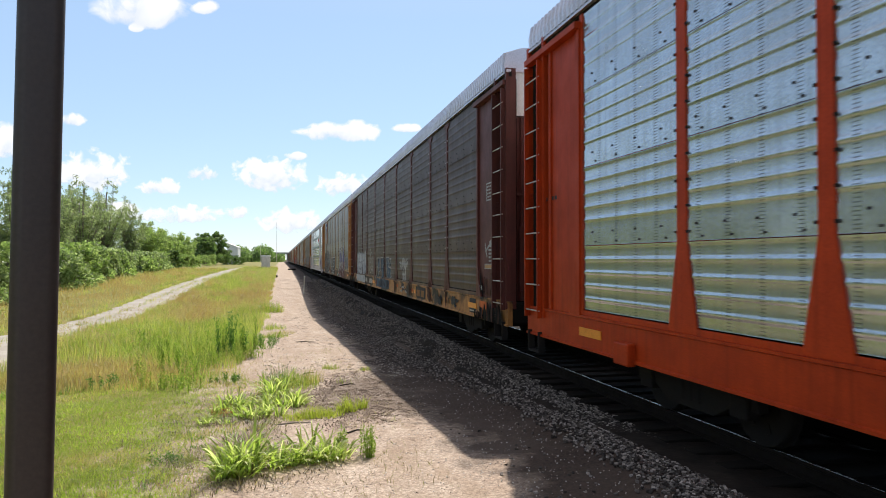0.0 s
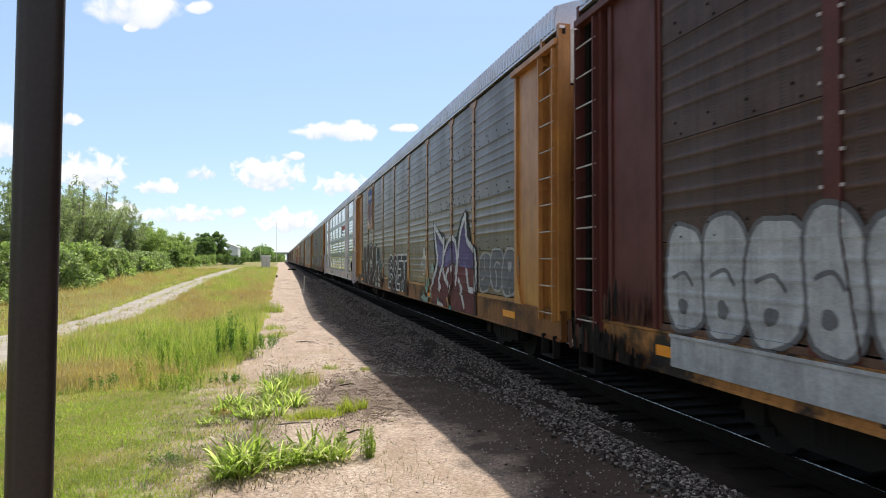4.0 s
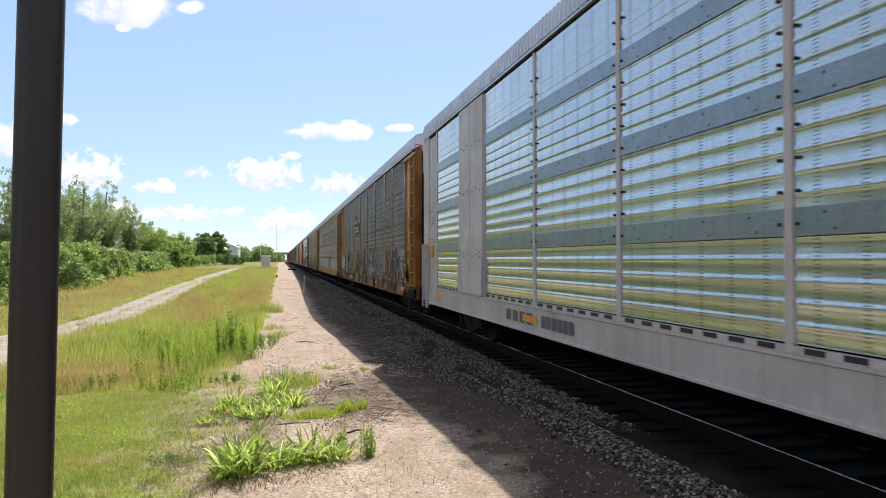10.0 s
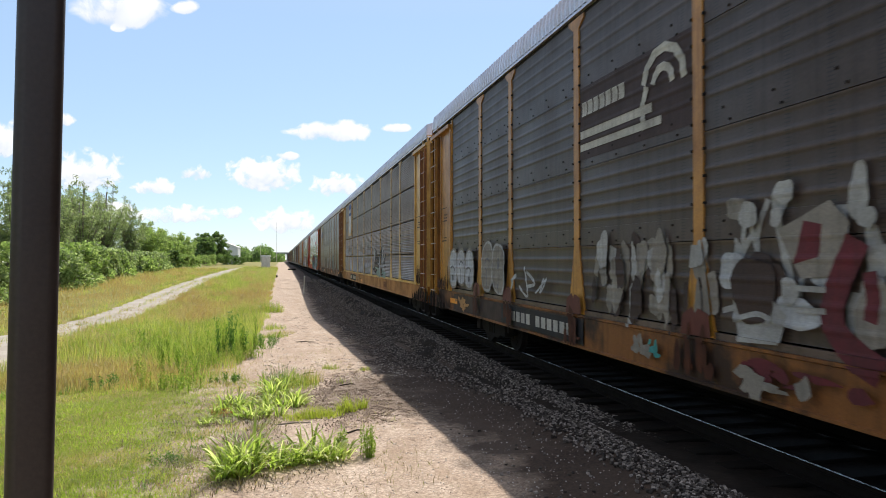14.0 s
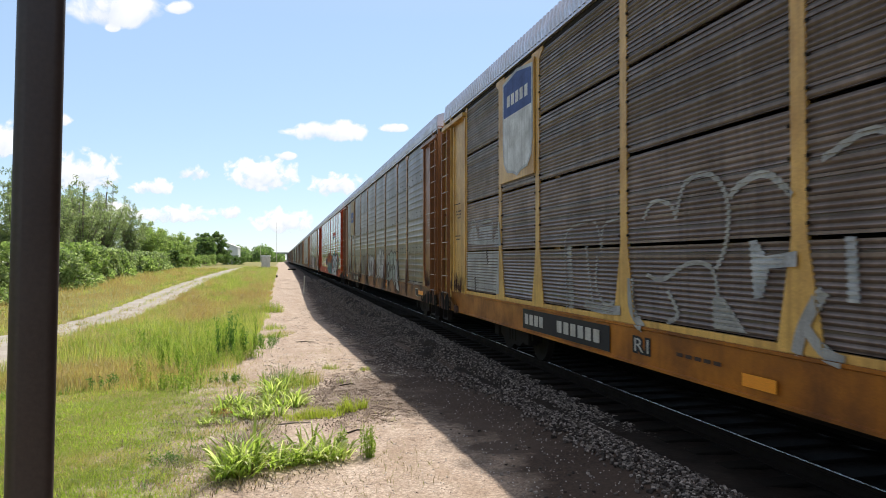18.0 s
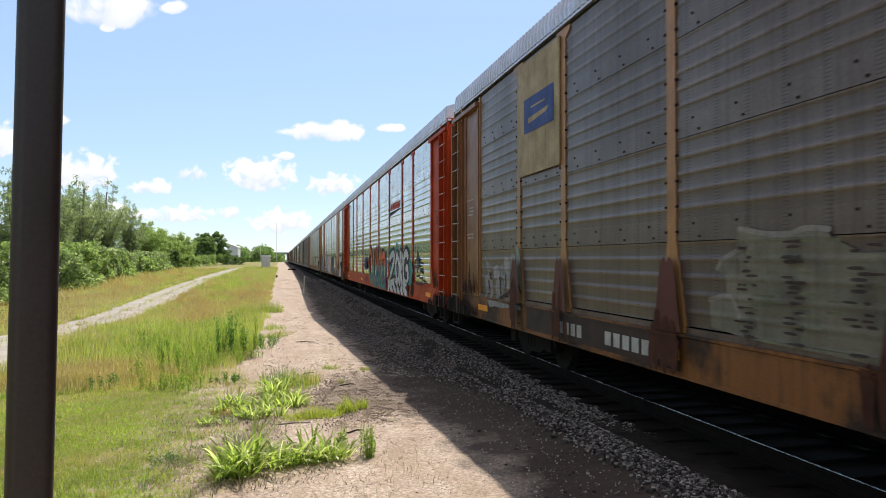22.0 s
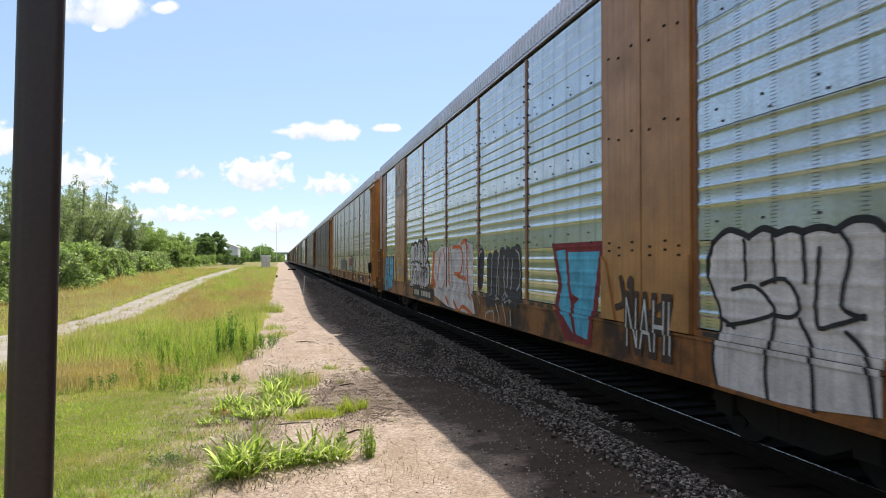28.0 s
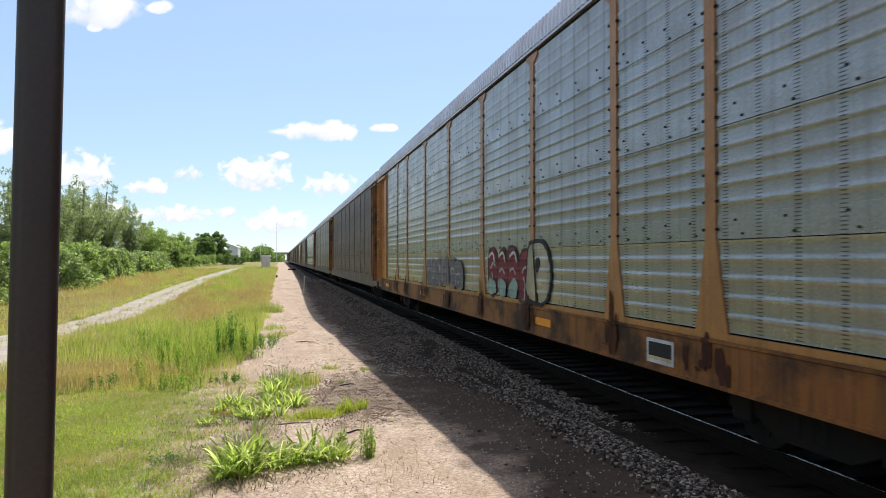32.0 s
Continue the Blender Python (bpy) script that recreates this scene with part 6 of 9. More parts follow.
class Paint:
    """Layers of paint that follow the ribs and posts of a car's near side. Flat outlines in (y, z) of the car."""

    def __init__(self, index, layers=0, flat=None):
        self.car, self.spec, self.n, self.flat, self.step = CARS[index][0], SPECS[index], 0.0011 * layers, flat, 0.0011
        self.verts, self.faces, self.mats, self.slots = [], [], [], []

    def add(self, outline, material):
        bm = bmesh.new()
        bm.faces.new([bm.verts.new((0, y, z)) for y, z in outline])
        self.lay(bm, material)

    def lay(self, bm, material):
        ys, zs = [v.co.y for v in bm.verts], [v.co.z for v in bm.verts]
        lo, hi, z0, z1 = min(ys), max(ys), min(zs), max(zs)
        cuts = [] if self.flat else [((0, 0, z), (0, 0, 1)) for z in [0.69, 1.105, 1.155, 1.23, *rib_lines(self.spec.get("style", "rib"), 1.24, Z_EAVE, 6)] if z0 < z < z1]
        for p in POSTS:
            if not self.flat and lo - 0.3 < p < hi + 0.3:
                cuts += [((0, p + s * 0.085, 0), (0, 1, 0)) for s in (-1, 1)]
                cuts += [((0, p + s * 0.07, 0), (0, 1, 0)) for s in (-1, 1)]
                if z0 < 2.15 and abs(p) < 11.5:
                    cuts += [((0, p + s * 0.085, 2.15), (0, 0.95, s * 0.175)) for s in (-1, 1)]
        for co, no in cuts:
            bmesh.ops.bisect_plane(bm, geom=bm.verts[:] + bm.edges[:] + bm.faces[:], plane_co=co, plane_no=no)
        if material not in self.slots:
            self.slots.append(material)
        lift = 0.005 + self.n
        self.n += self.step
        for f in bm.faces:
            c = f.calc_center_median()
            if c.z < 0.69 and not self.flat:
                continue
            base = self.flat or wall_depth(self.spec, c.y, c.z)
            on_rib = not self.flat and base == rib_depth(self.spec.get("style", "rib"), c.z) and c.z > 1.23
            ids = []
            for v in f.verts:
                zz = c.z + (v.co.z - c.z) * 0.996
                d = rib_depth(self.spec.get("style", "rib"), zz) if on_rib else base
                ids.append(len(self.verts))
                self.verts.append((-WALL_X - d - lift, v.co.y, v.co.z))
            self.faces.append(ids)
            self.mats.append(self.slots.index(material))
        bm.free()

    def ribbon(self, points, width, material, smooth=True):
        """A brush stroke."""
        pts = [Vector((y, z)) for y, z in points]
        if smooth and len(pts) > 2:
            out = []
            for i in range(len(pts) - 1):
                a, b, c, d = pts[max(i - 1, 0)], pts[i], pts[i + 1], pts[min(i + 2, len(pts) - 1)]
                for k in range(4):
                    s = k / 4
                    out.append(0.5 * ((2 * b) + (c - a) * s + (2 * a - 5 * b + 4 * c - d) * s * s + (3 * b - a - 3 * c + d) * s ** 3))
            pts = out + [pts[-1]]
        left, right = [], []
        for i, p in enumerate(pts):
            t = (pts[min(i + 1, len(pts) - 1)] - pts[max(i - 1, 0)])
            t = t.normalized() if t.length > 1e-6 else Vector((1, 0))
            n = Vector((-t.y, t.x)) * width / 2
            left.append(p + n)
            right.append(p - n)
        bm = bmesh.new()
        a = [bm.verts.new((0, p.x, p.y)) for p in left]
        b = [bm.verts.new((0, p.x, p.y)) for p in right]
        for i in range(len(pts) - 1):
            bm.faces.new((a[i], a[i + 1], b[i + 1], b[i]))
        self.lay(bm, material)

    def strokes(self, rows, width, fill, edge=0.0, outline=None):
        """Round-ended brush strokes; with an outline they run together into fat letters."""
        passes = [(width + 2 * edge, outline)] if outline else []
        self.step = 0.0003
        for w, material in passes + [(width, fill)]:
            for pts in rows:
                self.ribbon(pts, w, material)
                for y, z in (pts[0], pts[-1]):
                    self.add([(y + 0.5 * w * math.cos(a * math.pi / 5), z + 0.5 * w * math.sin(a * math.pi / 5)) for a in range(10)], material)
        self.step = 0.0011

    def blob(self, y, z, w, h, material, seed, square=2.6, wobble=0.07, lean=0.0):
        """A soft rounded shape round (y, z)."""
        rng = random.Random(seed)
        ph = [rng.uniform(0, 6.28) for _ in range(3)]
        pts = []
        for i in range(26):
            a = i / 26 * 2 * math.pi
            c, s = math.cos(a), math.sin(a)
            r = (abs(c) ** square + abs(s) ** square) ** (-1 / square)
            r *= 1 + wobble * (math.sin(2 * a + ph[0]) + 0.6 * math.sin(3 * a + ph[1]) + 0.4 * math.sin(5 * a + ph[2]))
            pts.append((y + r * c * w / 2 - lean * r * s * h / 2, z + r * s * h / 2))
        self.add(pts, material)

    def patch(self, y, z, w, h, material, seed):
        """A worn, broken patch of paint made of ragged scraps."""
        rng = random.Random(seed)
        for _ in range(max(4, int(w * 9))):
            a, b = rng.gauss(0, 0.26) * w, rng.uniform(-0.36, 0.36) * h
            u, v = rng.uniform(0.05, 0.22) * (0.4 + 0.6 * min(w, 1)), rng.uniform(0.12, 0.42) * h
            k = [rng.uniform(0.55, 1.2) for _ in range(8)]
            self.add([(y + a + k[i] * u * math.cos(i * 0.785 + 0.3), min(max(z + b + k[i] * v * math.sin(i * 0.785 + 0.3), 0.70), 1.13)) for i in range(8)], material)

    def bubbles(self, y0, y1, z0, z1, count, outline, fill, mark, seed, edge=0.05, halo=None, halo_edge=0.16):
        """A word in fat rounded letters that cannot be read: from y0 (where it begins) to y1."""
        rng = random.Random(seed)
        w = abs(y1 - y0) / count
        sgn = -1 if y1 < y0 else 1
        cells = []
        for i in range(count):
            cells.append((y0 + sgn * w * (i + 0.5), (z0 + z1) / 2 + rng.uniform(-0.05, 0.05), w * rng.uniform(1.02, 1.2), (z1 - z0) * rng.uniform(0.9, 1.06), rng.randrange(9999), rng.uniform(-0.08, 0.12)))
        if halo:
            for y, z, ww, h, s, ln in cells:
                self.blob(y, z, ww + 2 * halo_edge, h + 2 * halo_edge, halo, s, 2.8, 0.05, ln)
        for y, z, ww, h, s, ln in cells:
            self.blob(y, z, ww, h, outline, s, 2.8, 0.05, ln)
            self.blob(y, z, ww - 2 * edge, h - 2 * edge, fill, s, 2.8, 0.05, ln)
            k = rng.randrange(4)
            e = edge * 0.9
            if k == 0:
                self.blob(y, z + h * 0.12, ww * 0.2, h * 0.22, mark, s + 1, 2.2, 0.1)
                self.ribbon([(y, z - h * 0.47), (y - 0.03 * sgn, z - h * 0.28)], e, mark, False)
            elif k == 1:
                self.ribbon([(y - ww * 0.25, z + h * 0.1), (y, z + h * 0.16), (y + ww * 0.2, z + h * 0.05)], e, mark)
                self.ribbon([(y + ww * 0.05, z - h * 0.46), (y, z - h * 0.15), (y + ww * 0.12, z - h * 0.02)], e, mark)
            elif k == 2:
                self.ribbon([(y, z + h * 0.46), (y + 0.04, z + h * 0.2), (y - 0.02, z + h * 0.02)], e, mark)
                self.ribbon([(y + ww * 0.28, z - h * 0.2), (y + ww * 0.05, z - h * 0.12)], e, mark)
            else:
                self.ribbon([(y + ww * 0.3, z), (y, z + h * 0.05), (y - ww * 0.18, z - h * 0.06)], e, mark)
                self.blob(y + ww * 0.05, z - h * 0.24, ww * 0.22, h * 0.14, mark, s + 2, 2.2, 0.1)

    def scribble(self, y0, y1, z0, z1, count, width, material, seed):
        """Loose thin strokes, a tag that cannot be read."""
        rng = random.Random(seed)
        w = (y1 - y0) / count
        for i in range(count):
            a = y0 + w * i
            pts = [(a, z0 + (z1 - z0) * rng.uniform(0, 0.35))]
            for k in range(rng.randrange(2, 5)):
                pts.append((a + w * rng.uniform(-0.2, 1.2), z0 + (z1 - z0) * rng.random()))
            self.ribbon(pts, width * rng.uniform(0.7, 1.3), material)

    def bars(self, y0, y1, z0, z1, count, material, fill=0.72):
        """Plain bars in place of characters."""
        w = (y1 - y0) / count
        for i in range(count):
            a = y0 + w * i
            self.add([(a, z0), (a + w * fill, z0), (a + w * fill, z1), (a, z1)], material)

    def rect(self, y0, y1, z0, z1, material):
        self.add([(y0, z0), (y1, z0), (y1, z1), (y0, z1)], material)

    def text(self, body, y0, y1, z0, z1, layers, shear=0.0):
        """Letters that can be read, from y0 to y1. layers: (fattening in metres, material), the widest first."""
        for fat, material in layers:
            cu = bpy.data.curves.new("lettering", "FONT")
            cu.body, cu.resolution_u, cu.offset, cu.shear = body, 3, 0.0, shear
            ob = bpy.data.objects.new("lettering", cu)
            me = bpy.data.meshes.new_from_object(ob)
            co = np.array([v.co for v in me.vertices])
            lo, hi = co.min(0), co.max(0)
            sy, sz = abs(y1 - y0) / (hi[0] - lo[0]), (z1 - z0) / (hi[1] - lo[1])
            bpy.data.meshes.remove(me)
            cu.offset = fat / ((sy + sz) / 2)
            me = bpy.data.meshes.new_from_object(ob)
            bm = bmesh.new()
            bm.from_mesh(me)
            s = -1 if y1 < y0 else 1
            for v in bm.verts:
                v.co = (0, y0 + s * (v.co.x - lo[0]) * sy, z0 + (v.co.y - lo[1]) * sz)
            bmesh.ops.dissolve_limit(bm, angle_limit=0.02, verts=bm.verts[:], edges=bm.edges[:])
            self.lay(bm, material)
            bpy.data.objects.remove(ob)
            bpy.data.curves.remove(cu)
            bpy.data.meshes.remove(me)

    def done(self, name, label):
        me = raw(name, self.verts, self.faces)
        for m in self.slots:
            me.materials.append(m)
        me.polygons.foreach_set("material_index", self.mats)
        return part(name, me, None, self.car, label)


def shield(p, y, z, w, h, edge, top, stripes):
    """A shield emblem: band above, stripes or plain field below."""
    o = [(-0.5, 0.5), (0, 0.56), (0.5, 0.5), (0.5, -0.18), (0.46, -0.34), (0.34, -0.44), (0.14, -0.46), (0, -0.5), (-0.14, -0.46), (-0.34, -0.44), (-0.46, -0.34), (-0.5, -0.18)]
    p.add([(y + a * w * 1.08, z + b * h * 1.06) for a, b in o], edge)
    p.add([(y + a * w, z + b * h) for a, b in o], WHITE)
    p.add([(y + a * w, z + b * h) for a, b in ((-0.5, 0.14), (0.5, 0.14), (0.5, 0.5), (0, 0.56), (-0.5, 0.5))], top)
    p.bars(y - 0.38 * w, y + 0.40 * w, z + 0.24 * h, z + 0.36 * h, 5, WHITE)
    if stripes:
        for i in range(6):
            a = -0.42 + i * 0.16
            low = -0.47 + 0.62 * abs(a + 0.04) ** 1.6
            p.add([(y + a * w, z + low * h), (y + (a + 0.075) * w, z + low * h), (y + (a + 0.075) * w, z + 0.13 * h), (y + a * w, z + 0.13 * h)], stripes)


def plate(index, material):
    """A flat steel plate over the upper half of the short bay."""
    part("sign_plate", boxes((-WALL_X - 0.058, -WALL_X - 0.03, 7.55, 9.37, 3.42, 5.42), bevel=0.006), material, CARS[index][0])


def hand_brake(index, material=under_metal):
    bm = bmesh.new()
    tube(bm, (-WALL_X - 0.05, -12.12, 1.62), (-WALL_X - 0.15, -12.12, 1.62), 0.2, 0.17, 18)
    tube(bm, (-WALL_X - 0.15, -12.12, 1.62), (-WALL_X - 0.19, -12.12, 1.62), 0.07, 0.05, 10)
    box(bm, -WALL_X - 0.13, -WALL_X - 0.05, -12.26, -11.98, 1.3, 1.62, bevel=0.02)
    part("hand_brake", bm, material, CARS[index][0])
    bm = bmesh.new()
    tube(bm, (-WALL_X - 0.19, -12.12, 1.86), (-WALL_X - 0.19, -12.32, 1.36), 0.022, 0.018, 8)
    part("brake_lever", bm, pale_paint, CARS[index][0])
    bm = bmesh.new()
    for i in range(14):
        z = 1.3 - i * 0.055
        box(bm, -WALL_X - 0.12, -WALL_X - 0.09, -12.135, -12.105, z - 0.035, z)
    part("chain", bm, under_metal, CARS[index][0])


def data_panel(index, ends=(-1, 1), material=BLACK):
    """Small stencilled notices on the end panels, far too small to read."""
    p = Paint(index, 2)
    rng = random.Random(index)
    for s in ends:
        y = s * (12.38 if SPECS[index].get("twin") else 12.55)
        for z in (3.1, 3.02, 2.94, 2.5, 2.42):
            p.bars(y - 0.25, y + rng.uniform(0.0, 0.25), z, z + 0.035, rng.randrange(4, 7), material)
        p.rect(y - 0.3, y + 0.3, 3.28, 3.3, material)
    p.done("stencilled_notice", "small stencilled notice")


# orange-red car that leads
part("jacking_pad", boxes((-WALL_X - 0.15, -WALL_X - 0.03, 10.38, 10.74, 0.64, 0.92), bevel=0.02), orange_paint, CARS[0][0])
p = Paint(0)
p.bars(12.8, 13.3, 2.9, 2.96, 4, BLACK)
p.done("stencilled_notice", "small stencilled notice")

# dark brown car
p = Paint(1)
p.bubbles(11.75, 7.75, 1.12, 2.42, 6, GREY, SILVER, GREY, 3, 0.05)
p.rect(11.6, 7.7, 0.78, 1.14, SILVER)
p.done("spray_lettering", "silver spray-painted rounded letters")
p = Paint(1)
p.ribbon([(6.2, 2.1), (6.35, 2.35), (6.1, 2.45), (5.95, 2.2), (6.15, 2.1), (5.7, 2.3), (5.45, 2.1), (5.4, 1.6), (5.15, 1.35), (5.45, 1.5)], 0.045, GREYW)
p.ribbon([(6.0, 2.05), (6.35, 1.8), (6.4, 1.45), (6.1, 1.32), (5.75, 1.4), (5.55, 1.75), (5.8, 2.0)], 0.05, GREYW)
p.ribbon([(6.2, 1.75), (5.95, 1.85), (5.8, 1.65), (6.05, 1.55), (5.7, 1.45)], 0.05, GREYW)
p.done("spray_drawing", "thin white spray-painted figure of loops")
p = Paint(1)
p.add([(3.64, 1.98), (2.92, 1.99), (3.23, 1.38), (3.2, 1.18), (3.8, 1.11), (3.42, 1.62), (3.61, 1.65)], STEELB)
p.add([(2.69, 1.97), (2.02, 1.99), (2, 1.18), (2.34, 1.1), (2.42, 1.49), (2.62, 1.51)], STEELB)
p.add([(1.98, 1.99), (1.47, 2.01), (1.49, 1.77), (1.69, 1.74), (1.63, 1.21), (1.99, 1.19)], STEELB)
p.strokes([[(2.52, 1.95), (2.49, 1.54)],
          [(2.05, 1.97), (2.02, 1.2)],
          [(1.74, 1.93), (1.74, 1.23)],
          [(3.54, 1.86), (3.3, 1.95)],
          [(3.5, 1.41), (3.75, 1.15)],
          [(1.57, 1.93), (1.62, 1.82)]], 0.16, DEEPB)
p.rect(3.9, 0.2, 0.76, 1.13, STEELB)
p.patch(2.4, 0.94, 1.6, 0.34, DEEPB, 3)
p.patch(3.6, 0.94, 0.5, 0.34, MAROON, 4)
p.patch(0.8, 0.94, 0.9, 0.34, DEEPB, 5)
p.strokes([[(3.69, 2.01), (2.88, 2.02)],
          [(3.66, 2), (3.61, 1.63), (3.4, 1.64)],
          [(3.42, 1.63), (3.89, 1.07)],
          [(2.88, 2.01), (3.2, 1.44), (3.24, 1.18)],
          [(2.72, 2.01), (1.99, 2.03)],
          [(2.71, 2), (2.64, 1.48), (2.48, 1.49)],
          [(3.08, 1.39), (2.68, 1.42), (2.64, 1.17), (2.34, 1.08)],
          [(3.08, 1.39), (3.15, 1.19)],
          [(1.99, 2.03), (1.45, 2.03)],
          [(1.45, 2.02), (1.46, 1.76), (1.66, 1.72)],
          [(1.66, 1.72), (1.59, 1.21), (1.38, 1.1)]], 0.035, GREYW)
p.done("spray_lettering", "blue block letters with a pale broken outline")
p = Paint(1)
p.add([(1.18, 2.02), (0.50, 2.03), (0.30, 1.71), (0.02, 1.53), (0.10, 1.23), (0.86, 1.21)], STEELB)
p.add([(0.30, 1.94), (-0.14, 1.97), (-0.02, 1.71), (0.26, 1.67)], DEEPB)
p.strokes([[(1.18, 2.03), (0.50, 2.04)],
          [(1.15, 2.00), (0.95, 1.26)],
          [(0.79, 2.00), (0.64, 1.39)],
          [(0.48, 2.00), (0.61, 1.70), (0.22, 1.62)],
          [(-0.10, 1.97), (0.22, 1.72), (-0.06, 1.55), (0.06, 1.22)],
          [(-0.28, 1.61), (-0.32, 1.36), (0.10, 1.18)],
          [(0.26, 1.97), (-0.16, 1.97)],
          [(0.55, 1.47), (0.38, 1.26)]], 0.05, GREYW)
p.done("spray_lettering", "blue-grey letters with pale broken outlines")
p = Paint(1)
p.add([(-2.46, 1.82), (-2.58, 1.98), (-2.84, 2.02), (-3.10, 1.95), (-3.20, 1.78), (-3.24, 1.52), (-3.28, 1.23), (-3.09, 1.20), (-2.94, 1.23), (-2.80, 1.19), (-2.64, 1.20), (-2.61, 1.37), (-2.49, 1.54)], GREYW)
p.add([(-1.92, 1.85), (-2.25, 1.88), (-2.43, 1.82), (-2.41, 1.65), (-2.31, 1.57), (-2.08, 1.73)], GREYW)
p.add([(-3.20, 1.94), (-3.40, 1.98), (-3.70, 1.98), (-3.60, 1.79), (-3.49, 1.66), (-3.28, 1.70), (-3.20, 1.78)], GREYW)
p.add([(-2.83, 1.59), (-2.79, 1.48), (-2.71, 1.42), (-2.62, 1.47), (-2.58, 1.58), (-2.62, 1.70), (-2.71, 1.75), (-2.80, 1.70)], DUSK)
p.add([(-3.07, 1.56), (-3.05, 1.49), (-3.00, 1.45), (-2.96, 1.48), (-2.93, 1.56), (-2.96, 1.63), (-3.00, 1.67), (-3.05, 1.64)], DUSK)
p.add([(-3.01, 1.35), (-2.99, 1.33), (-2.94, 1.32), (-2.89, 1.32), (-2.86, 1.34), (-2.89, 1.36), (-2.94, 1.38), (-2.99, 1.37)], DUSK)
p.strokes([[(-3.25, 1.83), (-3.63, 1.93)],
          [(-1.99, 1.80), (-2.25, 1.76)]], 0.035, DUSK)
p.done("spray_drawing", "pale spray-painted cow skull with dark eyes")
p = Paint(1)
p.rect(9.0, 5.05, 0.74, 1.13, DUSK)
p.bars(7.85, 6.95, 0.84, 1.04, 4, NUMW)
p.bars(6.3, 5.05, 0.82, 1.04, 6, NUMW)
p.done("lettering", "worn white stencilled characters on a dark sill")
p = Paint(1)
p.add([(-5.21, 1.10), (-6.64, 1.09), (-6.63, 0.76), (-6.38, 0.74), (-5.89, 0.75), (-5.26, 0.75)], BLACK)
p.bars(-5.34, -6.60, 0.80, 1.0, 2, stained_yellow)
p.strokes([[(-2.36, 0.92), (-2.66, 1.01), (-2.94, 1.01), (-3.19, 0.98), (-3.67, 0.84)],
          [(-2.54, 0.79), (-2.88, 0.89), (-3.19, 0.90)],
          [(-2.66, 1.03), (-2.88, 1.09), (-3.14, 1.06)],
          [(-3.29, 0.89), (-3.58, 0.88), (-3.80, 0.82)]], 0.05, BLACKG)
p.strokes([[(-2.72, 0.97), (-3.09, 0.99)],
          [(-3.34, 0.86), (-3.62, 0.82)],
          [(-2.42, 0.84), (-2.77, 0.81)]], 0.06, GREYW)
p.add([(-4.41, 0.99), (-4.80, 1.00), (-4.82, 0.90), (-4.44, 0.90)], ORANGE)
p.add([(-1.57, 1.03), (-1.94, 1.03), (-2.00, 0.93), (-1.64, 0.93)], ORANGE)
p.strokes([[(-4.35, 1.10), (-4.41, 0.79)],
          [(-4.82, 1.09), (-4.88, 0.78)],
          [(-1.56, 1.10), (-1.67, 0.77)],
          [(-1.94, 1.11), (-2.07, 0.76)]], 0.04, DUSK)
p.done("lettering", "black stencilled shapes on the sill")
p = Paint(1)
for y0, y1, z0, z1 in ((-12.56, -13.14, 3.53, 3.56), (-12.56, -13.14, 3.18, 3.21), (-12.56, -12.59, 3.18, 3.56), (-13.11, -13.14, 3.18, 3.56)):
    p.rect(y0, y1, z0, z1, GREYW)
for i in range(4):
    p.bars(-12.64, -13.06, 3.245 + i * 0.07, 3.28 + i * 0.07, 3 + i % 2, GREYW)
p.rect(-12.49, -13.25, 1.75, 1.86, GREYW)
p.rect(-12.51, -13.23, 1.77, 1.84, tan_paint)
for i in range(4):
    p.bars(-12.79, -13.0, 1.90 + i * 0.075, 1.94 + i * 0.075, 2, GREYW, 0.9)
p.rect(-11.98, -12.33, 1.30, 1.39, GREYW)
p.done("stencilled_notice", "white framed stencilled notice on maroon paint")
p = Paint(1, 2)
p.ribbon([(-12.47, 2.3), (-12.52, 2.15), (-12.61, 2.0)], 0.05, GREYW)
p.ribbon([(-12.52, 2.12), (-12.76, 2.24), (-12.95, 2.24)], 0.06, GREYW)
p.blob(-12.92, 2.28, 0.36, 0.14, GREYW, 5, 2.2, 0.1)
p.ribbon([(-12.9, 2.38), (-13.08, 2.36), (-13.25, 2.25), (-13.0, 2.28)], 0.05, GREYW)
p.ribbon([(-13.1, 2.25), (-13.27, 2.03), (-13.08, 2.08)], 0.05, GREYW)
p.done("spray_drawing", "pale spray-painted scrawl like a bird")
p = Paint(1, 0, 0.02)
p.blob(-13.82, 1.79, 0.36, 0.34, DARKRED, 4, 2.0, 0.02)
p.blob(-13.82, 1.74, 0.22, 0.16, tan_paint, 5, 2.0, 0.05)
p.done("round_sticker", "worn round red sticker")
p = Paint(1, 3)
p.rect(-12.17, -12.68, 0.78, 1.06, ORANGE)
p.rect(-11.4, -11.9, 0.76, 1.08, BLACK)
p.rect(-11.42, -11.88, 0.79, 0.82, NUMW)
p.patch(-10.2, 0.9, 0.9, 0.36, BLACK, 8)
p.patch(-13.1, 0.9, 0.6, 0.5, BLACK, 9)
p.patch(-8.4, 0.92, 1.1, 0.3, BLACK, 10)
p.done("sill_marking", "black and orange paint patches on the sill")


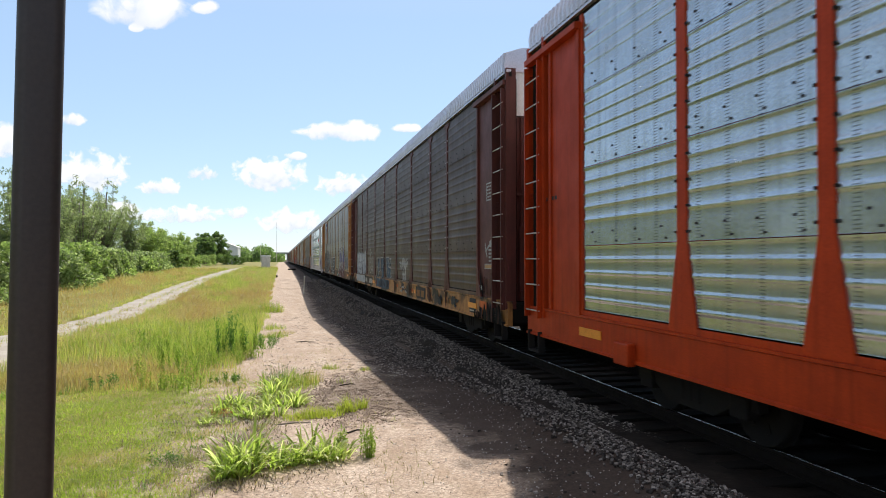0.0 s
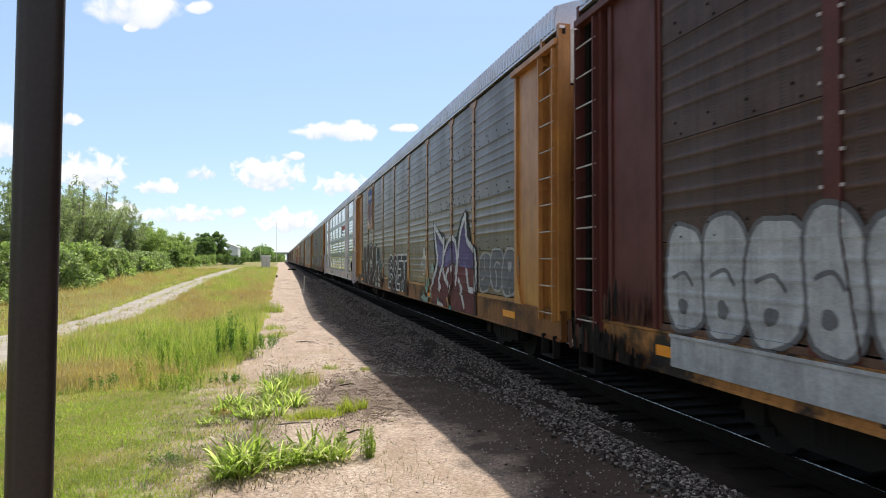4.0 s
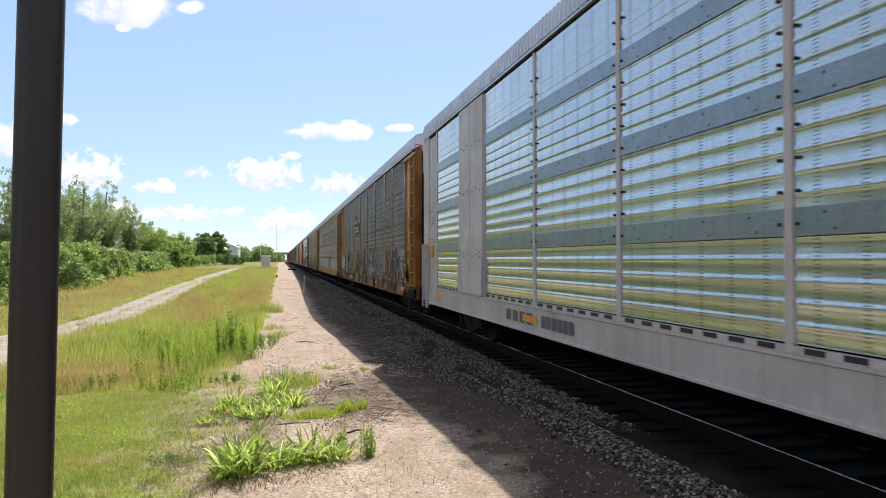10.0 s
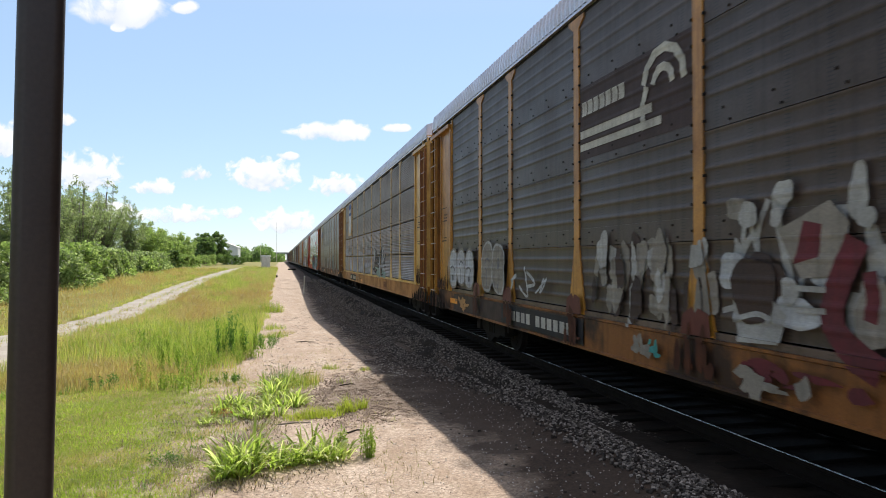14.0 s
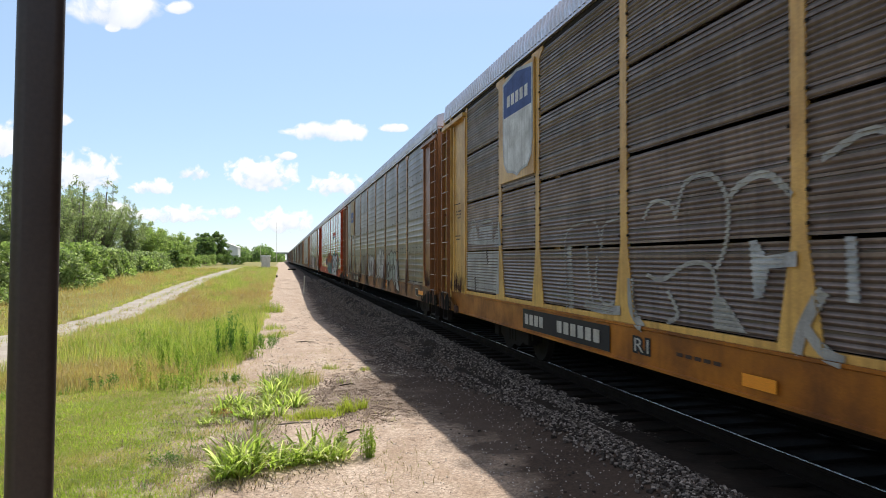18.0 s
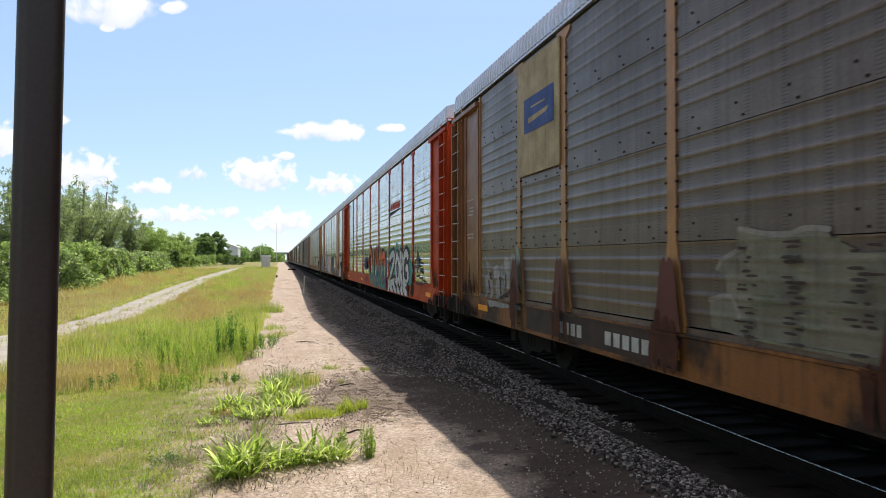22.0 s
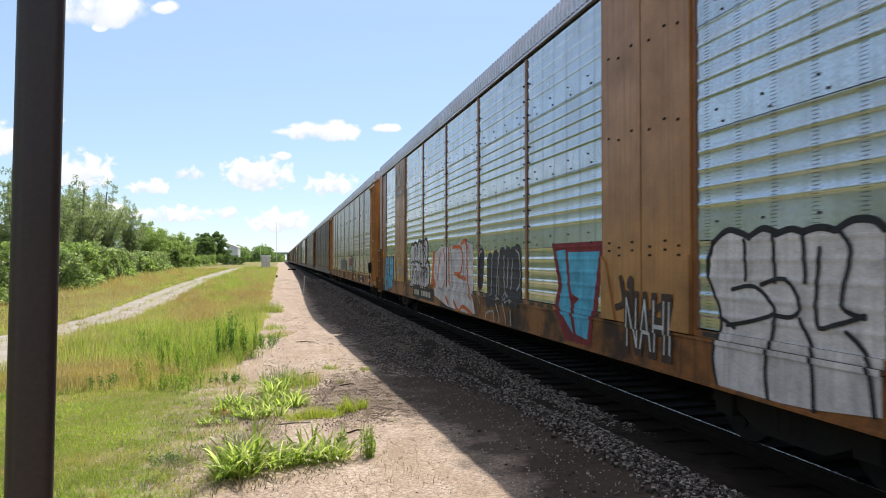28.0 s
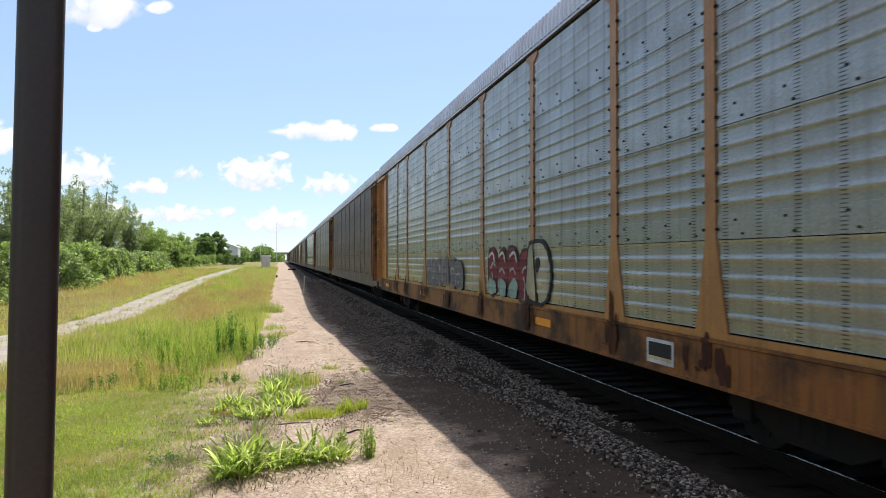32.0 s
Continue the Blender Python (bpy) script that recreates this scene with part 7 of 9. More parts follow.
def rust_feet(index, seed, posts=POSTS[1:-1], count=7, reach=1.55, foot=0.0):
    """Rust and grime that has run from the foot of each post over the sill."""
    rng = random.Random(seed)
    p = Paint(index, 1)
    for y in posts:
        if foot:
            w = 0.26 - (foot - 1.2) * 0.18
            p.add([(y - 0.255, 1.165), (y + 0.255, 1.165), (y + w, foot - 0.05), (y + 0.05, foot + 0.04), (y, foot - 0.03), (y - 0.05, foot + 0.03), (y - w, foot - 0.02)], maroon_paint)
        for _ in range(count):
            q = y + rng.gauss(0, 0.16)
            top = rng.uniform(1.0, reach) - abs(q - y)
            low = rng.uniform(0.70, 0.85)
            p.blob(q, (top + low) / 2, rng.uniform(0.05, 0.17), top - low, rust_stain, rng.randrange(999), 2.2, 0.16)
    tagged(p.done("rust_stain", "dark rust run down over the sill"), kind="stuff")


def end_grime(index):
    """Grime and rust splashed up over the car's ends from the wheels."""
    rng = random.Random(700 + index)
    p = Paint(index, 1)
    for s in (-1, 1):
        for _ in range(34):
            y, low = s * rng.uniform(11.98, 13.1), rng.uniform(1.16, 1.22)
            h = rng.uniform(0.08, 0.3) + 0.45 * rng.random() ** 4
            p.blob(y, low + h / 2, rng.uniform(0.025, 0.09), h, rust_stain if rng.random() < 0.75 else gap_black, rng.randrange(999), 2.2, 0.12)
        for _ in range(46):
            y = s * rng.uniform(12.0, 13.98)
            top = 0.86 + 0.26 * min(1.0, (abs(y) - 12.0) / 1.2) - rng.random() ** 2 * 0.22
            p.blob(y, (top + 0.66) / 2, rng.uniform(0.05, 0.16), top - 0.66, gap_black if rng.random() < 0.7 else rust_stain, rng.randrange(999), 2.6, 0.1)
    tagged(p.done("splashed_grime", "dark grime splashed over the car's end"), kind="stuff")


for i in (1, 4, 5, 6, 7):
    end_grime(i)
for i, k in ((2, 5), (9, 8)):
    rust_feet(i, k)
rust_feet(4, 6, POSTS[1:-1], 8, 1.4, 1.42)
rust_feet(6, 7, POSTS[1:-1], 10, 1.7, 1.95)
rust_feet(7, 11, POSTS[1:2], 14, 1.75)
rust_feet(1, 9, POSTS[1:5])
rust_feet(3, 10, POSTS[1:2], 18, 1.08)

# grey car with tan posts
plate(2, tan_paint)
p = Paint(2, 0, 0.06)
shield(p, 8.36, 4.45, 1.35, 1.55, GREY, NAVY, DARKRED)
p.done("emblem", "shield emblem with dark red stripes")
p = Paint(2)
p.add([(12.36, 0.78), (12.41, 1.49), (12.19, 2.00), (11.51, 2.06), (11.31, 2.55), (10.73, 2.72), (10.00, 2.56), (9.81, 2.85), (9.36, 2.86), (8.86, 2.64), (8.41, 2.80), (7.86, 2.67), (7.58, 2.40), (7.32, 2.62), (6.99, 2.73), (6.49, 2.66), (6.13, 2.41), (6.04, 1.99), (5.74, 1.80), (5.38, 1.46), (5.05, 1.11), (5.05, 0.98), (7.11, 0.84), (7.57, 0.75), (8.95, 0.73), (10.85, 0.79)], BLACKG)
p.add([(12.08, 0.93), (12.16, 1.49), (11.94, 1.89), (11.19, 1.95), (11.16, 2.41), (10.89, 2.59), (10.41, 2.58), (10.10, 2.42), (10.01, 2.01), (9.95, 1.49), (10.01, 0.75), (11.08, 0.80)], dusky_brown)
p.add([(9.82, 1.79), (9.77, 2.70), (9.45, 2.75), (9.14, 2.65), (9.06, 2.41), (9.28, 1.87), (9.42, 1.45), (9.35, 0.89), (9.79, 0.74)], dusky_brown)
p.add([(8.91, 2.17), (8.75, 2.50), (8.34, 2.60), (7.95, 2.53), (7.70, 2.30), (7.68, 2.06), (7.83, 1.70), (7.84, 1.16), (7.79, 0.84), (8.49, 0.85), (9.12, 0.92), (9.20, 1.52)], dusky_brown)
p.add([(7.65, 2.00), (7.49, 2.26), (7.27, 2.49), (6.97, 2.58), (6.68, 2.54), (6.57, 2.30), (6.54, 1.79), (6.64, 1.44), (7.00, 1.26), (7.11, 0.95), (7.63, 0.83)], dusky_brown)
p.add([(6.53, 1.43), (6.45, 1.66), (6.21, 1.78), (5.96, 1.76), (5.82, 1.61), (5.68, 1.44), (5.49, 1.09), (6.51, 0.94)], dusky_brown)
p.strokes([[(12.14, 0.88), (12.30, 1.49), (12.08, 1.93), (11.31, 2.00), (11.26, 2.43), (10.95, 2.64), (10.41, 2.62), (10.04, 2.46), (9.95, 2.08), (9.82, 1.79), (9.91, 1.42), (9.92, 0.69)],
          [(11.26, 1.98), (11.07, 1.53), (10.74, 1.23), (10.63, 0.92), (10.96, 0.69)],
          [(9.91, 2.45), (9.81, 2.74), (9.45, 2.80), (9.10, 2.69), (8.99, 2.41), (9.07, 2.14), (9.28, 1.87), (9.37, 1.45), (9.32, 1.03), (8.80, 0.72)],
          [(9.91, 1.83), (9.60, 1.72), (9.28, 1.80)],
          [(8.99, 2.21), (8.78, 2.53), (8.34, 2.65), (7.93, 2.57), (7.65, 2.32), (7.62, 2.06), (7.74, 1.82), (7.87, 1.64), (8.18, 1.63), (8.56, 1.55), (8.76, 1.34), (8.72, 1.02)],
          [(7.83, 1.64), (7.79, 1.17), (7.75, 0.81), (7.45, 0.68), (7.17, 0.69)],
          [(7.74, 2.00), (7.55, 2.26), (7.32, 2.53), (6.99, 2.62), (6.68, 2.58), (6.40, 2.35), (6.24, 2.09), (6.27, 1.84), (6.50, 1.74), (6.58, 1.47), (6.79, 1.38), (7.00, 1.23), (7.06, 0.95)],
          [(6.58, 1.42), (6.50, 1.68), (6.23, 1.82), (5.93, 1.80), (5.78, 1.64), (5.66, 1.48), (5.38, 1.11)],
          [(6.55, 1.37), (6.55, 0.91)],
          [(12.14, 0.88), (11.32, 0.70), (10.52, 0.69)]], 0.07, WORN)
p.strokes([[(6.42, 2.40), (6.35, 2.14), (6.39, 1.81)],
          [(5.72, 1.59), (5.58, 1.35), (5.44, 1.10)],
          [(9.97, 1.71), (9.93, 1.42)],
          [(8.56, 1.74), (8.27, 1.89), (8.07, 1.80)],
          [(7.74, 2.26), (7.68, 2.06)],
          [(6.98, 1.23), (7.02, 0.99)],
          [(8.46, 1.14), (8.42, 1.05)]], 0.19, WORN)
p.add([(5.28, 1.16), (5.18, 1.09), (5.05, 1.13), (5.02, 1.03), (5.28, 0.99)], WORN)
p.strokes([[(6.31, 2.54), (6.18, 2.33), (6.14, 2.01)],
          [(6.10, 1.11), (6.19, 1.00)],
          [(6.08, 1.12), (5.98, 1.01)],
          [(4.99, 1.24), (4.90, 1.08)],
          [(7.21, 2.11), (7.16, 1.83)],
          [(7.39, 1.03), (7.16, 0.94)],
          [(11.81, 2.40), (11.61, 2.14)],
          [(6.99, 2.70), (6.49, 2.63)]], 0.06, MINT)
p.done("spray_lettering", "large brown rounded letters outlined in white and black")
p = Paint(2, 3)
p.add([(6.09, 2.43), (5.85, 2.46), (5.58, 2.42), (5.50, 2.08), (5.74, 1.89), (6.05, 1.98)], DEEPB)
p.strokes([[(5.74, 1.85), (5.37, 1.72), (4.99, 1.67), (4.79, 1.61), (4.80, 1.50), (5.02, 1.32)],
          [(5.58, 2.08), (5.24, 1.86), (5.05, 1.77)],
          [(5.38, 1.61), (5.05, 1.57)]], 0.09, STEELB)
p.strokes([[(6.04, 1.98), (5.85, 1.87), (5.59, 1.71)],
          [(4.99, 1.63), (4.82, 1.61), (4.82, 1.52)],
          [(5.31, 1.68), (5.24, 1.58)]], 0.05, TEAL)
p.strokes([[(5.17, 2.45), (5.13, 2.24), (5.11, 1.99)],
          [(5.14, 2.41), (4.98, 2.13)],
          [(4.95, 2.43), (4.97, 2.10)],
          [(4.76, 2.42), (4.80, 2.12)],
          [(4.75, 2.40), (4.62, 2.35), (4.65, 2.25), (4.77, 2.22)],
          [(4.46, 2.40), (4.55, 2.10)],
          [(4.60, 2.25), (4.47, 2.29)]], 0.075, GREYW)
p.strokes([[(4.38, 1.75), (4.25, 1.70), (4.14, 1.73)],
          [(4.45, 1.87), (4.39, 1.74)]], 0.12, GREYW)
p.strokes([[(4.35, 1.33), (4.33, 1.09), (4.37, 0.86)],
          [(4.33, 1.07), (4.21, 1.18), (4.13, 1.23)]], 0.09, DEEPB)
p.done("spray_lettering", "blue and white spray-painted tag")
p = Paint(2)
p.rect(9.1, 4.42, 0.70, 1.13, BLACK)
p.bars(6.67, 5.87, 0.74, 0.92, 4, NUMW)
p.bars(5.6, 4.6, 0.74, 0.92, 6, NUMW)
p.rect(5.05, 4.55, 0.93, 1.03, reflector)
p.done("lettering", "white stencilled characters on a black sill")
p = Paint(2)
p.rect(3.0, -1.0, 0.8, 2.0, BLACK)
p.text("BSET", 2.75, -0.95, 0.85, 2.1, ((0.07, WHITE), (0.0, BLACK)), 0.1)
p.done("spray_lettering", "black block letters outlined in white")
p = Paint(2)
p.blob(-3.81, 2.17, 0.26, 0.30, WHITE, 3)
p.strokes([[(-3.37, 1.7), (-3.36, 1.92)],
          [(-3.36, 1.92), (-3.53, 1.71)],
          [(-3.53, 1.71), (-3.56, 2.02)],
          [(-3.77, 1.97), (-3.78, 1.62)],
          [(-3.92, 1.97), (-3.94, 1.64)],
          [(-3.92, 1.97), (-4.08, 2), (-4.11, 1.87), (-3.96, 1.81)],
          [(-3.98, 1.8), (-4.17, 1.68)],
          [(-3.63, 1.54), (-3.8, 1.5), (-3.95, 1.56)],
          [(-3.59, 1.99), (-3.88, 2.04), (-4.13, 2.01)]], 0.055, WHITE)
p.strokes([[(-3.66, 1.88), (-3.69, 1.68), (-3.74, 1.81)],
          [(-3.83, 1.86), (-3.86, 1.64)]], 0.05, GREYW)
p.done("spray_lettering", "small white spray-painted tag")
p = Paint(2)
p.add([(-5.02, 3.05), (-5.52, 2.82), (-6.41, 2.61), (-6.58, 2.40), (-7.31, 2.59), (-7.31, 0.69), (-4.96, 0.72), (-5.28, 1.82), (-5.09, 2.52)], BLACK)
p.add([(-5.74, 1.74), (-7.31, 1.84), (-7.31, 0.72), (-6.24, 0.64), (-4.99, 0.77), (-5.02, 1.25), (-5.52, 1.56)], MAROON)
p.add([(-5.43, 2.68), (-6.26, 2.38), (-6.19, 1.77), (-5.69, 1.73), (-5.63, 2.15)], PURPLE)
p.add([(-6.41, 2.06), (-6.89, 2.33), (-7.31, 2.40), (-7.31, 1.86), (-6.33, 1.72)], PURPLE)
p.add([(-5.60, 2.37), (-6.19, 2.27), (-6.19, 1.83), (-5.71, 1.82)], VIOLET)
p.add([(-6.62, 2.12), (-7.23, 2.27), (-7.23, 1.94), (-6.50, 1.87)], VIOLET)
p.ribbon([(-5.15, 2.93), (-5.52, 2.75), (-5.85, 2.59), (-6.19, 2.43), (-6.39, 2.53)], 0.14, WHITE)
p.ribbon([(-5.23, 2.86), (-5.4, 2.42), (-5.59, 1.97), (-5.43, 1.67), (-5.06, 1.38), (-4.93, 1.08)], 0.17, WHITE)
p.ribbon([(-6.34, 2.42), (-6.3, 2.1), (-6.21, 1.8), (-5.95, 1.59), (-5.77, 1.33), (-6.1, 1.12)], 0.15, WHITE)
p.ribbon([(-6.24, 1.72), (-6.41, 1.49), (-6.74, 1.33), (-7.0, 1.24), (-7.0, 1.07)], 0.15, WHITE)
p.ribbon([(-6.39, 2.08), (-6.66, 2.3), (-6.96, 2.45), (-7.31, 2.48)], 0.12, WHITE)
p.ribbon([(-6.58, 1.41), (-6.66, 1.57), (-6.89, 1.73)], 0.13, WHITE)
p.ribbon([(-7.13, 1.68), (-7.31, 1.75)], 0.16, WHITE)
p.ribbon([(-5.74, 0.78), (-6.14, 0.72), (-6.41, 0.68)], 0.16, WHITE)
p.add([(-7.30, 2.55), (-7.65, 2.50), (-8.1, 2.95), (-8.55, 3.15), (-8.9, 2.4), (-9.35, 2.2), (-9.5, 0.70), (-7.30, 0.70)], BLACK)
p.add([(-7.31, 2.42), (-7.62, 2.25), (-7.72, 1.85), (-7.31, 1.86)], PURPLE)
p.add([(-7.95, 2.3), (-8.3, 2.85), (-8.7, 2.3), (-9.25, 2.05), (-9.2, 1.75), (-7.9, 1.75)], PURPLE)
p.add([(-7.31, 1.82), (-9.3, 1.72), (-9.4, 0.72), (-7.31, 0.72)], MAROON)
p.strokes([[(-7.31, 2.5), (-7.6, 2.35), (-7.72, 1.95), (-7.6, 1.6)], [(-7.6, 1.35), (-7.8, 1.9), (-8.05, 2.6), (-8.5, 3.0)], [(-8.5, 3.0), (-8.65, 2.4), (-9.3, 2.1), (-9.35, 1.3)], [(-7.9, 1.45), (-8.2, 1.2), (-8.5, 0.85)], [(-8.6, 1.7), (-8.8, 1.3), (-9.2, 1.25)]], 0.14, WHITE)
p.blob(-5.02, 1.69, 0.40, 0.28, MINT, 5, 2.3, 0.1)
p.blob(-4.45, 1.20, 0.47, 0.39, MINT, 6, 2.3, 0.1)
p.patch(-5.02, 0.93, 0.40, 0.24, SKYB, 7)
p.patch(-6.00, 0.85, 0.29, 0.14, TEAL, 8)
p.blob(-7.23, 0.72, 0.23, 0.14, TEAL, 9, 2.3, 0.1)
p.patch(-4.29, 0.81, 1.47, 0.31, MINT, 10)
p.ribbon([(-6.89, 0.93), (-7.03, 0.93), (-7.13, 0.76)], 0.1, tan_paint)
p.done("spray_lettering", "large purple and maroon letters outlined in white")
p = Paint(2)
p.scribble(4.6, 3.0, 1.3, 2.0, 4, 0.045, GREYW, 33)
p.bubbles(-9.6, -12.0, 1.2, 2.2, 3, GREYW, GREY, GREYW, 71, 0.05)
p.done("spray_lettering", "faint grey spray-painted tag")
p = Paint(2, 2)
for i in range(9):
    p.scribble(13.12, 12.58, 3.95 - i * 0.21, 4.15 - i * 0.21, 3, 0.03, GREYW, 41 + i)
p.done("spray_lettering", "thin white scrawl on the end panel")

# pale car
p = Paint(3)
for i in range(4):
    y, z = -4.60 - i * 0.60, 3.97
    p.add([(y + 0.02, z), (y - 0.18, z), (y - 0.28, z + 0.32), (y - 0.08, z + 0.32)], RED)
    p.add([(y - 0.25, z), (y - 0.45, z), (y - 0.55, z + 0.32), (y - 0.35, z + 0.32)], RED)
    p.add([(y - 0.10, z + 0.11), (y - 0.40, z + 0.11), (y - 0.43, z + 0.20), (y - 0.13, z + 0.20)], RED)
p.add([(-4.45, 3.80), (-7.0, 3.72), (-7.0, 3.75), (-4.45, 3.90)], GREY)
p.done("emblem", "slanted red emblem over a thin grey line")
p = Paint(3, 2)
p.rect(-12.15, -12.72, 2.22, 2.62, SIGNY)
p.rect(-12.17, -12.70, 2.59, 2.61, BLACK)
p.bars(-12.25, -12.62, 2.42, 2.46, 4, BLACK)
p.text("BI", -13.02, -13.3, 2.75, 3.2, ((0.01, GREY),))
p.rect(-12.15, -12.75, 3.28, 3.31, BLACK)
p.rect(12.3, 12.7, 2.0, 2.35, SIGNY)
p.done("notice", "yellow and black notice with stencilled lettering")
p = Paint(3)
p.bars(5.95, 4.5, 0.82, 1.02, 4, GREY)
p.bars(4.2, 2.9, 0.82, 1.02, 6, GREY)
p.bars(-9.8, -10.6, 0.98, 1.02, 6, GREY)
p.done("lettering", "dark grey stencilled characters on the sill")
hand_brake(3)
data_panel(3, (-1, 1), GREY)

# dark car with yellow posts
p = Paint(4)
p.rect(4.47, 1.77, 3.38, 4.42, plate_brown)
p.bars(4.40, 3.15, 4.0, 4.2, 7, NUMW, 0.8)
p.add([(4.45, 3.68), (2.55, 3.68), (2.55, 3.79), (4.45, 3.79)], NUMW)
p.add([(4.45, 3.50), (2.35, 3.50), (2.35, 3.60), (4.45, 3.60)], NUMW)
for r, w in ((0.42, 0.11), (0.20, 0.10)):
    p.ribbon([(2.32 + r * math.cos(a), 3.95 + r * math.sin(a)) for a in [0.2 + k * 0.5 for k in range(7)]], w, NUMW, False)
p.ribbon([(2.70, 3.5), (2.75, 3.75), (2.65, 4.0)], 0.1, NUMW)
p.done("emblem_plate", "dark brown plate with a white wheel emblem and stripes")
p = Paint(4)
p.blob(-8.33, 1.79, 1.76, 1.22, faded_maroon, 21, 3.2, 0.05)
p.blob(-9.96, 1.78, 1.69, 1.21, faded_maroon, 22, 3.2, 0.06)
p.blob(-11.26, 1.60, 0.70, 0.43, faded_maroon, 24, 2.3, 0.08)
p.ribbon([(-7.93, 1.14), (-7.64, 1.67), (-7.44, 2.13), (-7.64, 2.36), (-7.9, 2.25), (-8.38, 1.72), (-8.43, 1.46)], 0.05, GREYW)
p.ribbon([(-7.93, 2.29), (-8.15, 2.36), (-8.43, 2.23), (-8.33, 1.97), (-8.56, 1.88), (-8.93, 1.58)], 0.05, GREYW)
p.ribbon([(-8.33, 2.35), (-8.56, 2.38), (-8.67, 2.15), (-8.6, 1.93)], 0.05, GREYW)
p.ribbon([(-8.77, 2.35), (-8.89, 2.37), (-8.93, 1.89), (-9.01, 1.26)], 0.05, GREYW)
p.ribbon([(-9.05, 1.93), (-9.12, 2.31), (-9.27, 2.41), (-9.45, 2.34)], 0.07, GREYW)
p.ribbon([(-9.45, 2.26), (-9.71, 2.36), (-10.02, 2.46), (-9.99, 2.05), (-9.9, 1.78), (-9.99, 1.56), (-10.19, 1.46)], 0.055, GREYW)
p.ribbon([(-9.45, 1.97), (-9.78, 1.93), (-9.81, 1.82)], 0.05, GREYW)
p.ribbon([(-10.11, 2.3), (-10.22, 2.46), (-10.33, 2.42), (-10.33, 1.93)], 0.055, GREYW)
p.ribbon([(-10.35, 2.32), (-10.46, 2.46), (-10.56, 2.4), (-10.58, 2.11), (-10.75, 1.83), (-10.77, 1.64)], 0.055, GREYW)
p.ribbon([(-10.25, 1.61), (-10.29, 1.39), (-10.3, 1.16)], 0.14, GREYW)
p.ribbon([(-9.45, 1.73), (-9.65, 1.38), (-9.78, 1.14)], 0.05, GREYW)
p.ribbon([(-10.53, 1.57), (-10.77, 1.57)], 0.12, GREYW)
p.ribbon([(-10.89, 1.98), (-11.22, 2.01), (-11.66, 1.96)], 0.06, GREYW)
p.ribbon([(-11.08, 1.93), (-11.26, 1.95), (-11.41, 1.94)], 0.05, GREYW)
p.ribbon([(-10.89, 1.66), (-11.22, 1.81), (-11.48, 1.75), (-11.58, 1.59), (-11.52, 1.43), (-11.3, 1.48), (-11.1, 1.61), (-10.89, 1.66)], 0.07, GREYW)
p.ribbon([(-11.3, 1.45), (-11.52, 1.44)], 0.15, GREYW)
p.text("MODCREW", -10.75, -11.82, 2.08, 2.27, ((0.02, GREYW),), 0.15)
p.done("spray_lettering", "maroon rounded letters outlined in white")
p = Paint(4)
p.strokes([[(-4.41, 2.09), (-4.27, 1.73), (-4.41, 1.31)],
          [(-4.93, 1.15), (-4.91, 1.75), (-5.12, 2.04), (-5.38, 1.83), (-5.08, 1.55), (-5.45, 1.39)],
          [(-5.59, 2.07), (-5.73, 1.65), (-5.9, 1.22)],
          [(-5.42, 2.07), (-5.99, 2.06), (-5.89, 1.77), (-6.26, 1.25)],
          [(-6.31, 2.11), (-6.45, 2.15), (-6.56, 1.74), (-6.49, 1.28)],
          [(-6.69, 1.88), (-6.82, 1.82), (-6.9, 1.25)]], 0.22, GREY, 0.05, SILVER)
p.strokes([[(-4.55, 2.05), (-4.44, 1.38)],
          [(-6.44, 2.11), (-6.55, 1.73)],
          [(-6.78, 1.84), (-6.94, 1.3)]], 0.05, GREYW)
p.done("spray_lettering", "grey rounded letters outlined in silver")
p = Paint(4)
p.scribble(1.3, -4.2, 1.2, 2.55, 22, 0.08, GREYW, 17)
for i in range(26):
    rng = random.Random(90 + i)
    p.blob(rng.uniform(-4.1, 1.2), rng.uniform(1.2, 2.6), rng.uniform(0.15, 0.45), rng.uniform(0.15, 0.5), (GREYW, SILVER, dull_beige, DUSK)[i % 4], i, 2.2, 0.15)
p.done("spray_lettering", "blotchy pale spray-painted letters")
p = Paint(4)
for i in range(46):
    rng = random.Random(190 + i)
    p.blob(rng.uniform(1.45, 4.1), rng.uniform(1.35, 2.1), rng.uniform(0.1, 0.3), rng.uniform(0.2, 0.6), (dull_beige, GREYW, dull_beige, DUSK)[i % 4], i, 2.2, 0.2)
p.add([(0.48, 2.21), (0.23, 2.30), (-0.07, 2.42), (-0.26, 2.24), (-0.24, 2.08), (-0.07, 1.82), (0.23, 1.79), (0.39, 2.03)], dull_beige)
p.add([(0.19, 2.27), (0.00, 2.23), (0.04, 1.97), (0.31, 1.91)], MAROON)
p.add([(1.05, 1.45), (0.57, 1.62), (0.39, 1.47), (0.48, 1.21), (1.00, 1.18)], GREYW)
p.blob(0.86, 2.36, 0.22, 0.27, GREYW, 3, 2.3, 0.1)
p.blob(0.41, 2.53, 0.21, 0.22, GREYW, 4, 2.3, 0.1)
p.blob(0.50, 2.32, 0.14, 0.16, GREYW, 5, 2.3, 0.1)
p.blob(0.35, 1.68, 0.21, 0.22, GREYW, 6, 2.3, 0.1)
p.blob(-0.42, 2.26, 0.16, 0.16, GREYW, 7, 2.3, 0.1)
p.blob(0.80, 1.67, 0.53, 0.66, DUSK, 8, 2.3, 0.1)
p.blob(-0.47, 1.54, 0.30, 0.53, dull_beige, 9, 2.3, 0.1)
